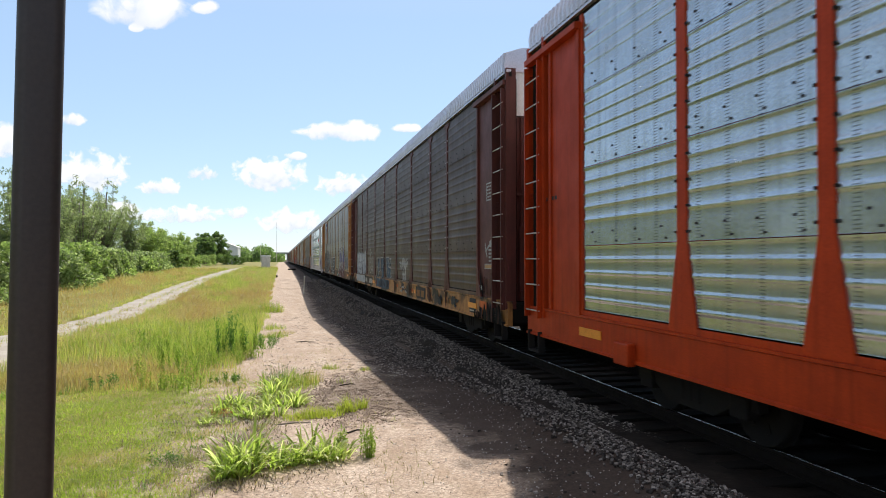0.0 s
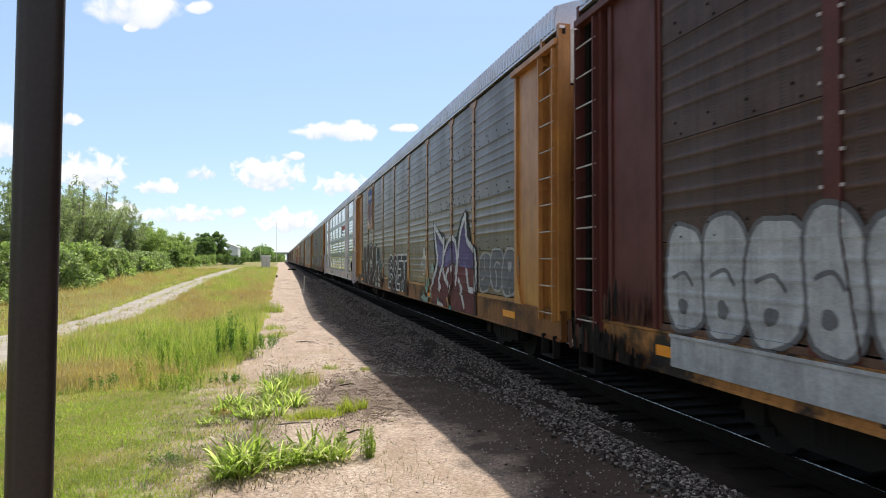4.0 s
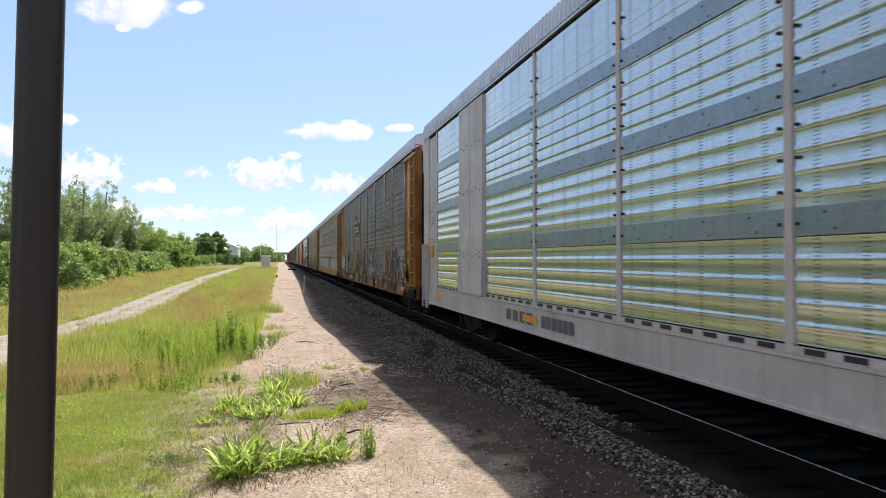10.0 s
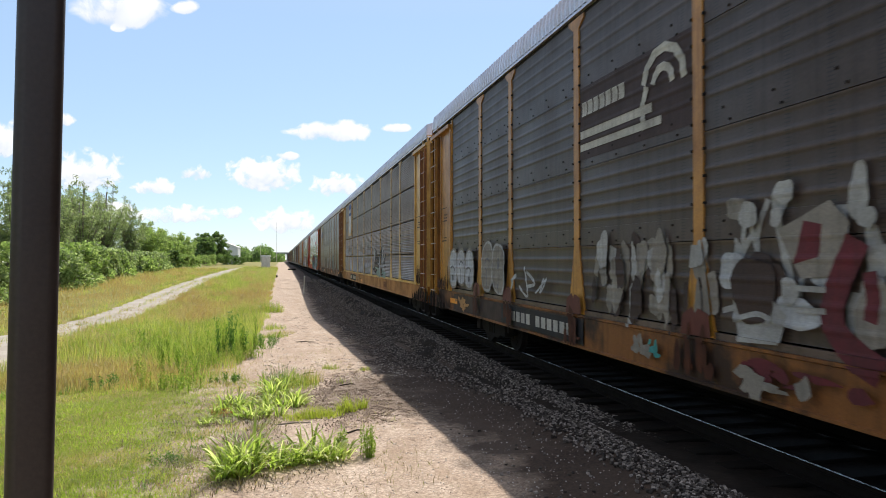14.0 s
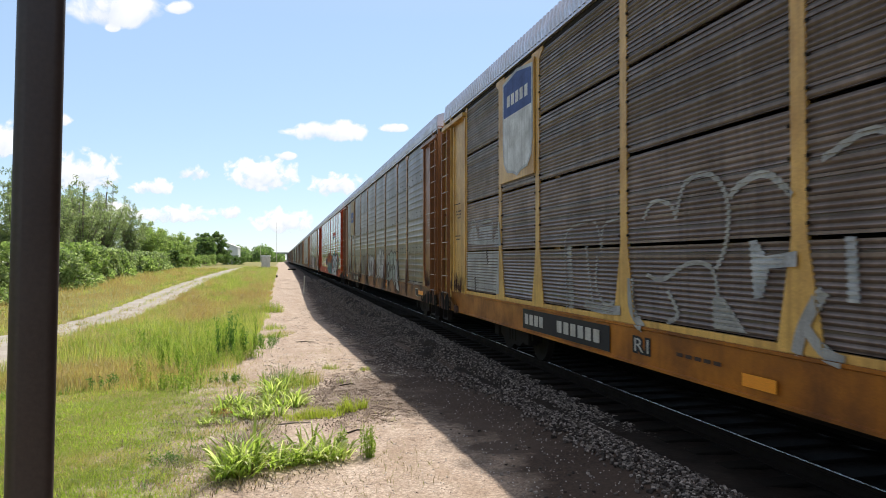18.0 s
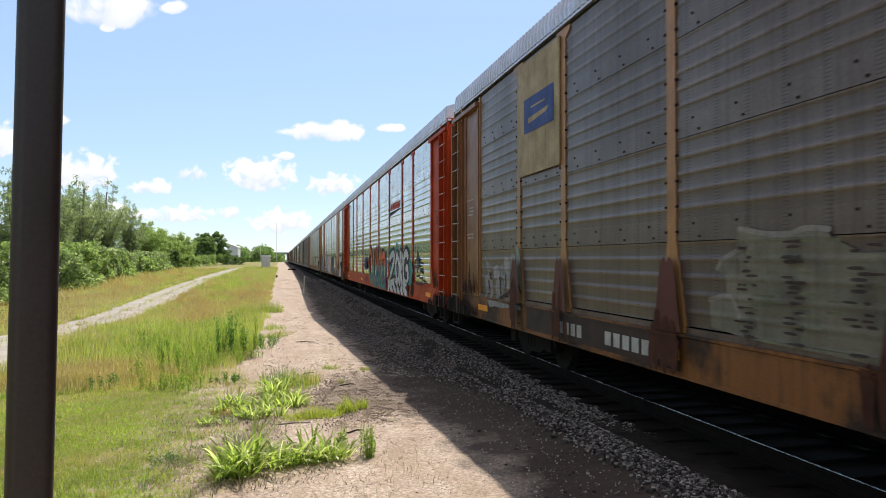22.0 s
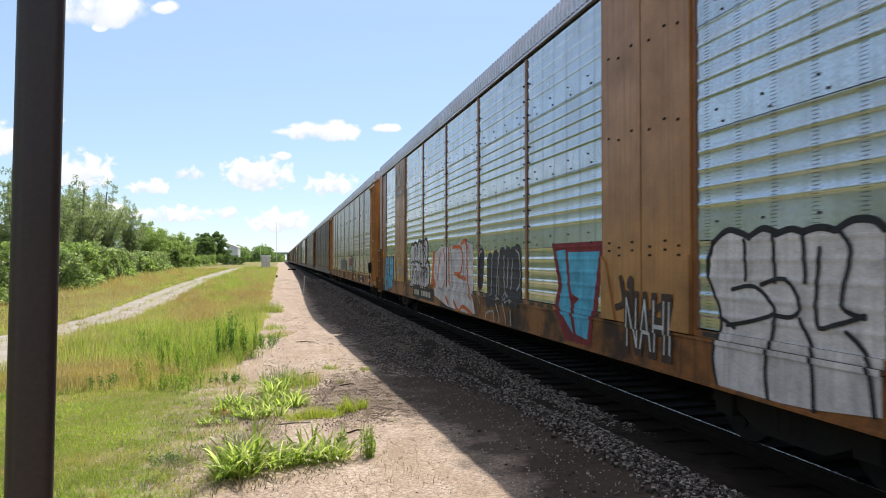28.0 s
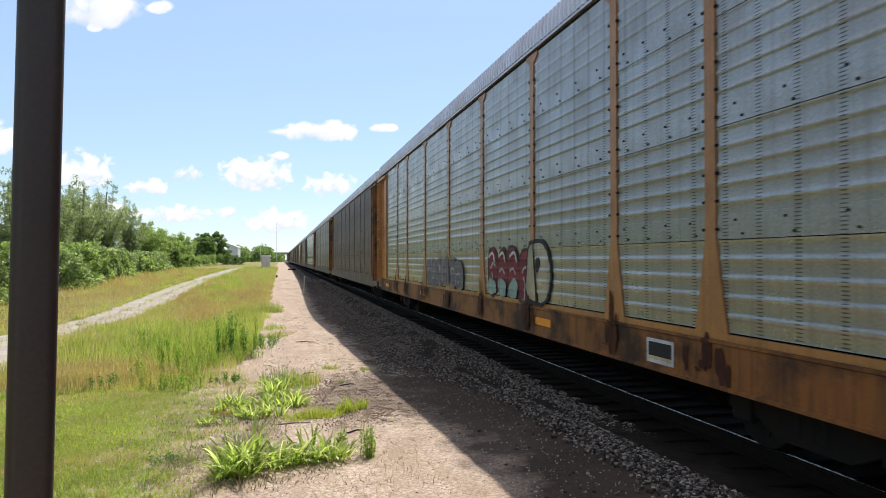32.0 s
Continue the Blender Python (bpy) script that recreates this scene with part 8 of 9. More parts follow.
p.ribbon([(-0.34, 2.1), (-0.14, 1.71), (-0.11, 1.43), (-0.34, 1.23), (-0.56, 1.13)], 0.22, MAROON)
p.ribbon([(-0.44, 1.86), (-0.47, 1.65), (-0.44, 1.49)], 0.12, MAROON)
p.ribbon([(1.05, 1.38), (0.75, 1.46), (0.57, 1.42)], 0.05, GREYW)
p.ribbon([(0.27, 1.71), (-0.04, 1.71)], 0.05, GREYW)
p.ribbon([(0.27, 1.53), (-0.04, 1.54)], 0.05, GREYW)
p.bubbles(11.9, 9.7, 1.25, 2.2, 3, dull_beige, SILVER, GREY, 29, 0.05)
p.bubbles(9.1, 7.6, 1.25, 2.35, 2, GREYW, dull_beige, GREY, 30, 0.05)
p.scribble(7.2, 5.6, 1.3, 1.9, 4, 0.05, SILVER, 19)
p.done("spray_lettering", "faded grey spray-painted letters")
p = Paint(4)
p.rect(11.6, 4.3, 0.72, 1.10, DUSK)
p.patch(10.5, 0.9, 1.4, 0.3, tan_paint, 14)
p.rect(7.9, 4.3, 0.74, 1.08, BLACK)
p.bars(7.3, 6.3, 0.82, 1.0, 4, NUMW)
p.bars(6.1, 4.6, 0.82, 1.0, 6, NUMW)
p.bars(-5.2, -6.05, 0.8, 1.02, 3, DARKRED)
p.patch(-7.35, 0.95, 0.6, 0.34, BLACK, 3)
p.patch(-9.9, 0.93, 1.2, 0.34, MAROON, 4)
p.patch(0.3, 0.95, 1.4, 0.2, MAROON, 6)
p.patch(2.7, 0.92, 0.7, 0.3, dull_beige, 7)
p.patch(2.3, 0.94, 0.25, 0.26, TEAL, 8)
p.patch(0.7, 0.9, 0.9, 0.3, dull_beige, 9)
p.patch(-4.0, 0.92, 1.2, 0.34, dull_beige, 10)
p.patch(-8.3, 0.9, 1.0, 0.3, dull_beige, 11)
p.done("lettering", "worn stencilled characters on a grimy sill")
hand_brake(4, tan_paint)
data_panel(4)
p = Paint(4, 3)
p.rect(-12.25, -12.91, 1.98, 2.22, rust_stain)
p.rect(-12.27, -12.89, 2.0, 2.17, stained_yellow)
rng = random.Random(61)
for _ in range(40):
    y, h = rng.uniform(-13.05, -11.98), 0.15 + 0.5 * rng.random() ** 2
    p.blob(y, 1.16 + h / 2, rng.uniform(0.04, 0.10), h, gap_black if rng.random() < 0.6 else rust_stain, rng.randrange(999), 2.3, 0.12)
for y, h in ((-12.0, 3.4), (-12.05, 1.8), (-13.06, 2.6)):
    p.blob(y, 1.2 + h / 2, 0.035, h, rust_stain, rng.randrange(999), 2.2, 0.12)
p.done("end_marking", "framed notice and dark rust streaks on yellow paint")

# finely ribbed car
plate(5, cream_yellow)
p = Paint(5, 0, 0.06)
shield(p, 8.36, 4.40, 1.45, 1.75, SILVER, NAVY, None)
p.done("emblem", "white shield emblem with a blue band")
p = Paint(5)
p.rect(11.85, 9.5, 1.26, 2.12, WORN)
p.add([(11.78, 2.31), (11.42, 2.71), (11.18, 2.72), (10.87, 2.34), (10.89, 2.68), (9.98, 2.66), (9.9, 2.28), (9.52, 2.65), (9.4, 2.22)], SILVER)
p.strokes([[(11.78, 2.36), (11.42, 2.8), (11.23, 2.8)], [(11.23, 2.8), (10.96, 2.42)], [(11.01, 2.7), (10, 2.74), (9.95, 2.38)], [(9.84, 2.32), (9.5, 2.68)], [(9.5, 2.68), (9.38, 2.24)]], 0.05, GREYW)
p.strokes([[(11.17, 1.53), (11.13, 1.31)], [(10.31, 2.12), (10.25, 1.89)]], 0.08, DUSK)
p.done("spray_lettering", "silver painted patch with a scrawl")
p = Paint(5)
p.add([(-1.77, 1.5), (-2.29, 2.52), (-2.96, 2.37), (-3.61, 2.01), (-4.16, 2.25), (-4.65, 2.49), (-5.23, 2.52), (-5.34, 2.31), (-5.06, 1.89), (-5.65, 2.21), (-5.81, 2.14), (-5.51, 1.8), (-5.83, 1.74), (-5.7, 1.61), (-4.98, 1.62), (-5.22, 1.48), (-4.26, 1.17), (-2.81, 1.3)], BLACK)
p.add([(-2.59, 1.61), (-4.21, 1.55), (-4.3, 1.17), (-2.96, 1.24)], MINT)
p.add([(-4.5, 1.22), (-4.81, 1.5), (-5.67, 1.46), (-5.73, 1.16), (-4.98, 1.19)], MINT)
p.add([(-1.89, 1.53), (-2.34, 2.46), (-2.75, 2.38), (-2.28, 1.55)], SILVER)
p.add([(-2.49, 2.24), (-3.48, 1.75), (-3.84, 1.79), (-4.09, 2.22), (-4.21, 1.77), (-3.95, 1.57), (-3.1, 1.91)], SILVER)
p.add([(-4.87, 2.47), (-5.26, 2.48), (-4.9, 1.73), (-4.59, 1.69)], SILVER)
p.add([(-4.9, 1.86), (-5.61, 2.2), (-5.51, 2.05), (-5.06, 1.76)], SILVER)
p.add([(-4.05, 1.7), (-5.83, 1.76), (-5.83, 1.67), (-4.16, 1.57)], SILVER)
p.add([(-4.11, 1.58), (-4.34, 1.64), (-4.48, 1.19), (-4.23, 1.13)], SILVER)
p.add([(-4.9, 1.63), (-5.54, 1.55), (-5.5, 1.45), (-4.73, 1.53)], SILVER)
p.add([(-2.82, 1.57), (-3.36, 1.44), (-2.89, 1.3)], BLACK)
p.add([(-4.66, 1.52), (-4.9, 1.56), (-4.77, 1.39)], BLACK)
p.strokes([[(-4.59, 1.23), (-4.81, 1.31), (-5.06, 1.28)],
          [(-3.6, 1.72), (-4.05, 1.63)]], 0.05, BLACK)
p.done("spray_lettering", "angular silver and green spray-painted letters")
p = Paint(5)
p.ribbon([(6.31, 1.2), (6.37, 2.25), (5.97, 2.45), (5.45, 2.49), (5.26, 2.31), (5.19, 2.05)], 0.04, GREYW)
p.ribbon([(5.19, 2.1), (5.12, 2.4), (4.65, 2.49)], 0.04, GREYW)
p.ribbon([(6.22, 2.15), (6.14, 1.22)], 0.16, GREYW)
p.ribbon([(5.65, 2.14), (5.55, 1.7), (5.45, 1.3)], 0.06, GREYW)
p.ribbon([(5.3, 2.0), (5.35, 1.6), (5.1, 1.35), (4.8, 1.4)], 0.05, GREYW)
p.ribbon([(5.7, 1.32), (5.2, 1.28), (4.65, 1.3)], 0.12, GREYW)
p.ribbon([(4.41, 1.72), (4.37, 1.33), (4.1, 1.13)], 0.12, GREYW)
p.ribbon([(4.11, 2.42), (3.9, 2.62), (3.55, 2.56), (3.43, 2.38)], 0.05, GREYW)
p.ribbon([(3.43, 2.45), (3.27, 2.76), (2.94, 2.83), (2.68, 2.71), (2.56, 2.45), (2.6, 2.1), (2.75, 1.85)], 0.055, GREYW)
p.ribbon([(4.04, 1.77), (3.7, 1.72), (3.27, 1.89), (2.94, 1.91), (2.78, 1.8), (2.71, 1.5)], 0.05, GREYW)
p.ribbon([(2.54, 2.55), (2.35, 2.67), (2.02, 2.71), (1.72, 2.49)], 0.07, GREYW)
p.ribbon([(1.4, 1.7), (1.6, 1.4), (1.68, 1.16)], 0.12, GREYW)
p.ribbon([(1.6, 1.42), (1.4, 1.22), (1.19, 1.16)], 0.1, GREYW)
p.ribbon([(3.6, 1.6), (3.4, 1.35), (3.6, 1.25)], 0.06, GREYW)
p.ribbon([(1.4, 2.75), (0.9, 2.9), (0.5, 2.6), (0.45, 2.0)], 0.06, GREYW)
p.ribbon([(0.3, 2.6), (-0.2, 2.8), (-0.6, 2.4), (-0.5, 1.6)], 0.06, GREYW)
p.add([(2.81, 1.56), (2.63, 1.58), (2.29, 1.26), (2.78, 1.26)], GREYW)
p.add([(2.25, 2.12), (2.16, 2.13), (2.04, 1.98), (1.66, 2.02), (1.66, 1.89), (2.0, 1.87), (2.08, 1.61), (2.2, 1.59)], SILVER)
p.add([(1.18, 2.13), (1.08, 2.12), (1.05, 1.62), (1.16, 1.62)], SILVER)
p.add([(0.2, 1.9), (-0.1, 1.9), (-0.2, 1.3), (0.1, 1.3)], GREYW)
p.done("spray_lettering", "thin white spray-painted outlines of tall letters")
p = Paint(5)
p.text("R1", 4.29, 3.97, 0.84, 1.0, ((0.035, BLACK), (0.0, NUMW)))
p.bars(3.4, 2.6, 0.9, 0.94, 5, DUSK)
p.rect(8.1, 4.9, 0.74, 1.08, BLACK)
p.bars(8.0, 7.1, 0.82, 1.0, 4, NUMW)
p.bars(6.6, 5.1, 0.82, 1.0, 6, NUMW)
p.bars(-5.52, -6.34, 0.82, 1.03, 3, red_brown_mark)
p.rect(2.32, 1.88, 0.78, 0.90, reflector)
p.done("lettering", "white stencilled characters on a black strip")
data_panel(5)

# grey car with tan posts and rust-brown ends
plate(6, dull_cream)
p = Paint(6, 0, 0.06)
p.add([(9.05, 4.15), (7.75, 4.15), (7.75, 4.75), (9.05, 4.75)], NAVY)
p.add([(8.85, 4.30), (8.05, 4.36), (7.95, 4.44), (8.85, 4.40)], dull_cream)
p.add([(8.7, 4.55), (8.1, 4.55), (8.1, 4.58), (8.7, 4.58)], dull_cream)
p.done("emblem", "blue emblem")
p = Paint(6)
for y, z, w, h in ((-5.1, 1.62, 0.8, 1.0), (-5.8, 1.7, 0.9, 1.15), (-6.6, 1.65, 0.9, 1.05), (-7.0, 1.3, 0.7, 0.8)):
    p.blob(y, z, w + 0.12, h + 0.1, DUSK, int(-y * 7), 2.6, 0.08)
    p.blob(y, z, w, h, pale_mint, int(-y * 7), 2.6, 0.08)
p.ribbon([(-4.75, 1.4), (-4.92, 1.7), (-5.15, 1.78), (-5.35, 1.65), (-5.5, 1.4)], 0.13, DUSK)
p.ribbon([(-5.5, 1.9), (-5.7, 1.5), (-6.0, 1.7), (-6.2, 1.3)], 0.09, DUSK)
p.ribbon([(-6.3, 2.0), (-6.5, 1.6), (-6.8, 1.75), (-7.0, 1.2)], 0.1, DUSK)
p.blob(-5.08, 1.33, 0.32, 0.3, DUSK, 3, 2.2, 0.1)
p.patch(-5.15, 0.98, 0.5, 0.3, pale_mint, 4)
p.patch(-4.95, 0.98, 0.2, 0.3, ORANGE, 5)
p.add([(-6.7, 1.9), (-7.3, 1.9), (-7.5, 1.3), (-7.9, 0.8), (-7.3, 0.85), (-6.9, 1.3)], GREYW)
p.done("spray_lettering", "pale green rounded spray-painted letters with dark shading")
p = Paint(6)
p.strokes([[(-1.96, 2.05), (-1.89, 1.21)],
          [(-1.96, 2.05), (-2.35, 2.05), (-2.34, 1.68)],
          [(-2.68, 2.25), (-2.58, 1.24)],
          [(-2.68, 2.25), (-3.05, 2.2), (-3.17, 1.29)],
          [(-3.49, 2.19), (-3.5, 1.24)],
          [(-3.52, 2.19), (-3.72, 2.08), (-3.68, 1.73)],
          [(-3.89, 1.76), (-4.08, 1.66), (-4.11, 1.25)],
          [(-2.86, 1.67), (-2.91, 1.33)]], 0.24, WORN, 0.03, GREY)
p.strokes([[(-2.16, 1.88), (-2.22, 1.61)],
          [(-2.87, 2.01), (-2.81, 1.57)],
          [(-2.64, 1.59), (-3.07, 1.49)],
          [(-3.41, 1.77), (-3.59, 1.72)],
          [(-3.96, 1.52), (-4.01, 1.32)]], 0.05, DUSK)
p.strokes([[(0.83, 1.9), (0.95, 1.43), (0.37, 1.25)],
          [(0.26, 2.03), (0.05, 1.32)],
          [(-0.16, 1.99), (-0.5, 1.86), (-0.35, 1.32)],
          [(-0.81, 1.85), (-1.11, 1.62), (-0.98, 1.32)]], 0.26, WORN, 0.03, GREY)
p.strokes([[(0.59, 1.72), (0.48, 1.54)],
          [(0.05, 1.77), (-0.19, 1.61)],
          [(-0.72, 1.63), (-0.89, 1.44)]], 0.06, DUSK)
p.done("spray_lettering", "faded silver rounded spray-painted letters")
p = Paint(6)
p.add([(11.57, 2.07), (11.38, 1.90), (11.19, 1.86), (11.13, 1.67), (11.32, 1.62), (11.51, 1.94)], worn_letter)
p.add([(11.52, 1.57), (11.35, 1.64), (11.19, 1.55), (11.01, 1.50), (10.96, 1.22), (11.08, 1.13), (11.16, 1.33), (11.29, 1.38), (11.32, 1.18), (11.45, 1.14)], worn_letter)
p.add([(10.98, 1.75), (10.78, 1.84), (10.60, 1.82), (10.52, 1.69), (10.52, 1.59), (10.65, 1.51), (10.78, 1.57), (10.92, 1.56)], worn_letter)
p.add([(10.79, 1.52), (10.52, 1.57), (10.38, 1.53), (10.36, 1.22), (10.73, 1.17), (10.81, 1.35)], worn_letter)
p.add([(10.52, 1.82), (10.37, 1.86), (10.35, 1.60), (10.47, 1.59)], worn_letter)
p.add([(10.32, 1.91), (10.23, 1.99), (10.05, 1.99), (9.93, 1.91), (9.95, 1.40), (10.12, 1.38), (10.14, 1.64), (10.21, 1.71), (10.24, 1.33), (10.34, 1.31)], worn_letter)
p.add([(9.91, 2.04), (9.81, 2.07), (9.67, 2.04), (9.68, 1.48), (9.81, 1.43), (9.91, 1.43)], worn_letter)
p.add([(9.63, 2.19), (9.52, 2.21), (9.39, 2.16), (9.32, 1.92), (9.41, 1.83), (9.58, 1.85)], pale_mint)
p.add([(9.64, 1.73), (9.53, 1.81), (9.37, 1.81), (9.29, 1.69), (9.28, 1.46), (9.41, 1.49), (9.59, 1.48), (9.66, 1.55)], pale_mint)
p.add([(11.26, 1.11), (10.74, 1.12), (9.70, 1.11), (9.28, 1.12), (9.28, 1.03), (9.74, 1.05), (10.29, 1.00), (10.74, 1.01), (11.08, 0.97)], worn_letter)
p.strokes([[(10.48, 1.19), (10.02, 1.32), (9.73, 1.45), (9.48, 1.49), (9.28, 1.35)],
          [(11.19, 1.67), (11.07, 1.56)],
          [(10.52, 1.59), (10.48, 1.27)],
          [(11.26, 1.50), (11.16, 1.33)]], 0.06, DUSK)
p.add([(3.48, 2.24), (3.36, 2.26), (3.10, 2.19), (2.82, 2.18), (2.64, 2.22), (2.44, 2.20), (2.36, 2.11), (2.21, 2.05), (2.11, 2.00), (1.90, 2.00), (1.78, 1.96), (1.78, 1.17), (2.37, 1.20), (2.83, 1.20), (3.42, 1.22), (3.89, 1.27), (3.92, 1.54), (3.64, 1.60), (3.67, 1.79), (3.81, 1.86), (3.70, 1.96), (3.50, 2.02)], block_beige)
p.strokes([[(3.46, 2.24), (3.10, 2.18), (2.82, 2.17), (2.64, 2.21), (2.40, 2.19)],
          [(3.92, 1.54), (3.59, 1.59), (3.46, 1.38)],
          [(3.79, 1.86), (3.70, 1.95), (3.47, 2.04)]], 0.05, dull_beige)
rng = random.Random(66)
for y0, y1, m in ((3.45, 3.28, DUSK), (2.80, 2.65, DUSK), (2.16, 1.91, DUSK), (3.26, 2.82, moss_spray), (2.61, 2.18, moss_spray)):
    for _ in range(26):
        y, z = rng.uniform(min(y0, y1), max(y0, y1)), 1.24 + 0.043 * rng.randrange(21)
        p.blob(y, z, rng.uniform(0.06, 0.16), rng.uniform(0.018, 0.03), m, rng.randrange(999), 3.0, 0.06)
p.done("spray_lettering", "worn pale letters and a faded beige block of paint")
p = Paint(6)
p.rect(9.0, 4.4, 0.74, 1.13, DUSK)
p.bars(7.6, 6.75, 0.82, 1.0, 4, NUMW)
p.bars(6.1, 4.7, 0.82, 1.0, 6, NUMW)
p.done("lettering", "white stencilled characters on a dark sill")
p = Paint(6)
p.strokes([[(-9.59, 2.05), (-9.75, 1.97), (-9.84, 1.61)],
          [(-9.58, 2.05), (-9.86, 2.04)],
          [(-10.14, 1.84), (-10.20, 1.62), (-10.19, 1.19)],
          [(-10.47, 2.10), (-10.53, 1.78), (-10.47, 1.46)],
          [(-10.29, 1.93), (-10.44, 1.98)],
          [(-10.58, 1.54), (-10.55, 1.20), (-10.82, 1.19), (-11.08, 1.23)],
          [(-10.83, 1.52), (-11.08, 1.50), (-11.03, 1.28)],
          [(-9.87, 1.54), (-9.93, 1.21)],
          [(-11.20, 1.70), (-11.25, 1.48)],
          [(-10.41, 1.45), (-10.61, 1.51)]], 0.075, worn_letter)
p.add([(-10.31, 2.16), (-10.42, 2.21), (-10.56, 2.20), (-10.63, 2.15), (-10.59, 2.12), (-10.36, 2.12)], worn_letter)
p.done("spray_lettering", "thin faded grey spray-painted tag")
p = Paint(6, 2)
p.add([(-10.74, 1.04), (-11.20, 1.04), (-11.23, 0.78), (-10.82, 0.80)], NUMW)
p.add([(-10.77, 1.02), (-11.17, 1.01), (-11.20, 0.80), (-10.85, 0.82)], DUSK)
p.add([(-11.24, 0.95), (-11.63, 0.96), (-11.65, 0.82), (-11.26, 0.79)], DUSK)
p.done("notice", "small framed notice on the sill")
data_panel(6, (-1, 1), NUMW)

# orange-red car with colourful letters
p = Paint(7)
for y, z, w, h in ((-4.7, 1.75, 1.0, 1.3), (-5.8, 1.8, 1.2, 1.35), (-6.8, 1.7, 1.2, 1.4), (-7.9, 1.75, 1.4, 1.45), (-8.7, 1.5, 0.8, 0.9)):
    p.blob(y, z, w, h, TEAL, int(-y * 5), 2.6, 0.12)
p.strokes([[(-4.42, 1.96), (-5.18, 2.17), (-5.48, 1.96), (-4.39, 1.07), (-5.6, 1.11)],
          [(-6.13, 2.1), (-5.84, 1.67), (-6.13, 1.15), (-6.49, 1.22), (-6.6, 1.69), (-6.2, 2.1)],
          [(-6.88, 1.12), (-6.83, 2.09), (-7.29, 2.01), (-7.26, 1.71), (-6.91, 1.62)],
          [(-6.96, 1.6), (-7.39, 0.97)],
          [(-8.3, 2.05), (-7.96, 2.18), (-7.56, 1.93), (-7.51, 1.33), (-7.88, 1.11), (-8.29, 1.24), (-8.27, 1.63), (-8, 1.64)],
          [(-4.76, 0.89), (-5.3, 0.7)],
          [(-5.67, 0.91), (-6.12, 0.7)],
          [(-6.45, 0.87), (-6.84, 0.7)],
          [(-7.21, 0.87), (-7.47, 0.7)],
          [(-7.8, 0.9), (-8.34, 0.7)],
          [(-4.62, 1.08), (-4.33, 0.7)]], 0.26, WHITE, 0.13, BLACK)
p.blob(-8.95, 1.55, 0.7, 0.6, TEAL, 5, 2.2, 0.2)
p.patch(-8.6, 0.95, 0.6, 0.34, MAROON, 8)
p.done("spray_lettering", "huge white block letters on a teal and black ground")
p = Paint(7)
p.strokes([[(1.19, 2.41), (1.72, 2.04), (1.66, 1.44), (0.88, 0.87)],
          [(1.19, 2.41), (0.67, 2.03), (0.63, 1.27), (0.88, 0.87)],
          [(-0.02, 2.32), (0.18, 1.78), (0.11, 1.11), (-0.23, 0.78)],
          [(-0.71, 2.37), (-0.65, 1.8), (-0.64, 1.1), (-0.92, 0.75)],
          [(-1.27, 2.23), (-1.16, 1.81), (-1.07, 1.18)],
          [(-1.93, 2.27), (-1.67, 1.88), (-1.6, 1.09), (-1.81, 0.76)],
          [(-1.93, 2.27), (-2.23, 1.95), (-2.23, 1.19), (-2, 0.75)],
          [(-2.5, 2.25), (-2.45, 1.83), (-2.54, 0.99), (-2.84, 0.72)],
          [(-2.59, 2), (-3.17, 2.15), (-3.26, 1.84), (-3.29, 1.09), (-3.49, 0.75)]], 0.34, BLACK, 0.05, SILVER)
p.strokes([[(1.19, 2.41), (1.72, 2.04), (1.66, 1.44), (0.88, 0.87)],
          [(1.19, 2.41), (0.67, 2.03), (0.63, 1.27), (0.88, 0.87)],
          [(-0.02, 2.32), (0.18, 1.78), (0.11, 1.11), (-0.23, 0.78)],
          [(-0.71, 2.37), (-0.65, 1.8), (-0.64, 1.1), (-0.92, 0.75)],
          [(-1.27, 2.23), (-1.16, 1.81), (-1.07, 1.18)],
          [(-1.93, 2.27), (-1.67, 1.88), (-1.6, 1.09), (-1.81, 0.76)],
          [(-1.93, 2.27), (-2.23, 1.95), (-2.23, 1.19), (-2, 0.75)],
          [(-2.5, 2.25), (-2.45, 1.83), (-2.54, 0.99), (-2.84, 0.72)],
          [(-2.59, 2), (-3.17, 2.15), (-3.26, 1.84), (-3.29, 1.09), (-3.49, 0.75)]], 0.26, TEAL)
p.strokes([[(1.7, 1.8), (1.66, 1.44), (1.65, 1.43)],
          [(0.66, 1.8), (0.64, 1.45)],
          [(0.17, 1.79), (0.18, 1.78), (0.15, 1.45)],
          [(-0.65, 1.79), (-0.65, 1.47)],
          [(-1.16, 1.79), (-1.11, 1.47)],
          [(-1.66, 1.78), (-1.63, 1.48)],
          [(-2.23, 1.78), (-2.23, 1.49)],
          [(-2.46, 1.78), (-2.49, 1.49)],
          [(-3.26, 1.77), (-3.27, 1.51)]], 0.26, MINT)
p.strokes([[(1.19, 2.41), (1.72, 2.04), (1.7, 1.8)],
          [(1.19, 2.41), (0.67, 2.03), (0.66, 1.8)],
          [(-0.02, 2.32), (0.17, 1.79)],
          [(-0.71, 2.37), (-0.65, 1.8), (-0.65, 1.79)],
          [(-1.27, 2.23), (-1.16, 1.81), (-1.16, 1.79)],
          [(-1.93, 2.27), (-1.67, 1.88), (-1.66, 1.78)],
          [(-1.93, 2.27), (-2.23, 1.95), (-2.23, 1.78)],
          [(-2.5, 2.25), (-2.45, 1.83), (-2.46, 1.78)],
          [(-2.59, 2), (-3.17, 2.15), (-3.26, 1.84), (-3.26, 1.77)]], 0.26, ORANGE)
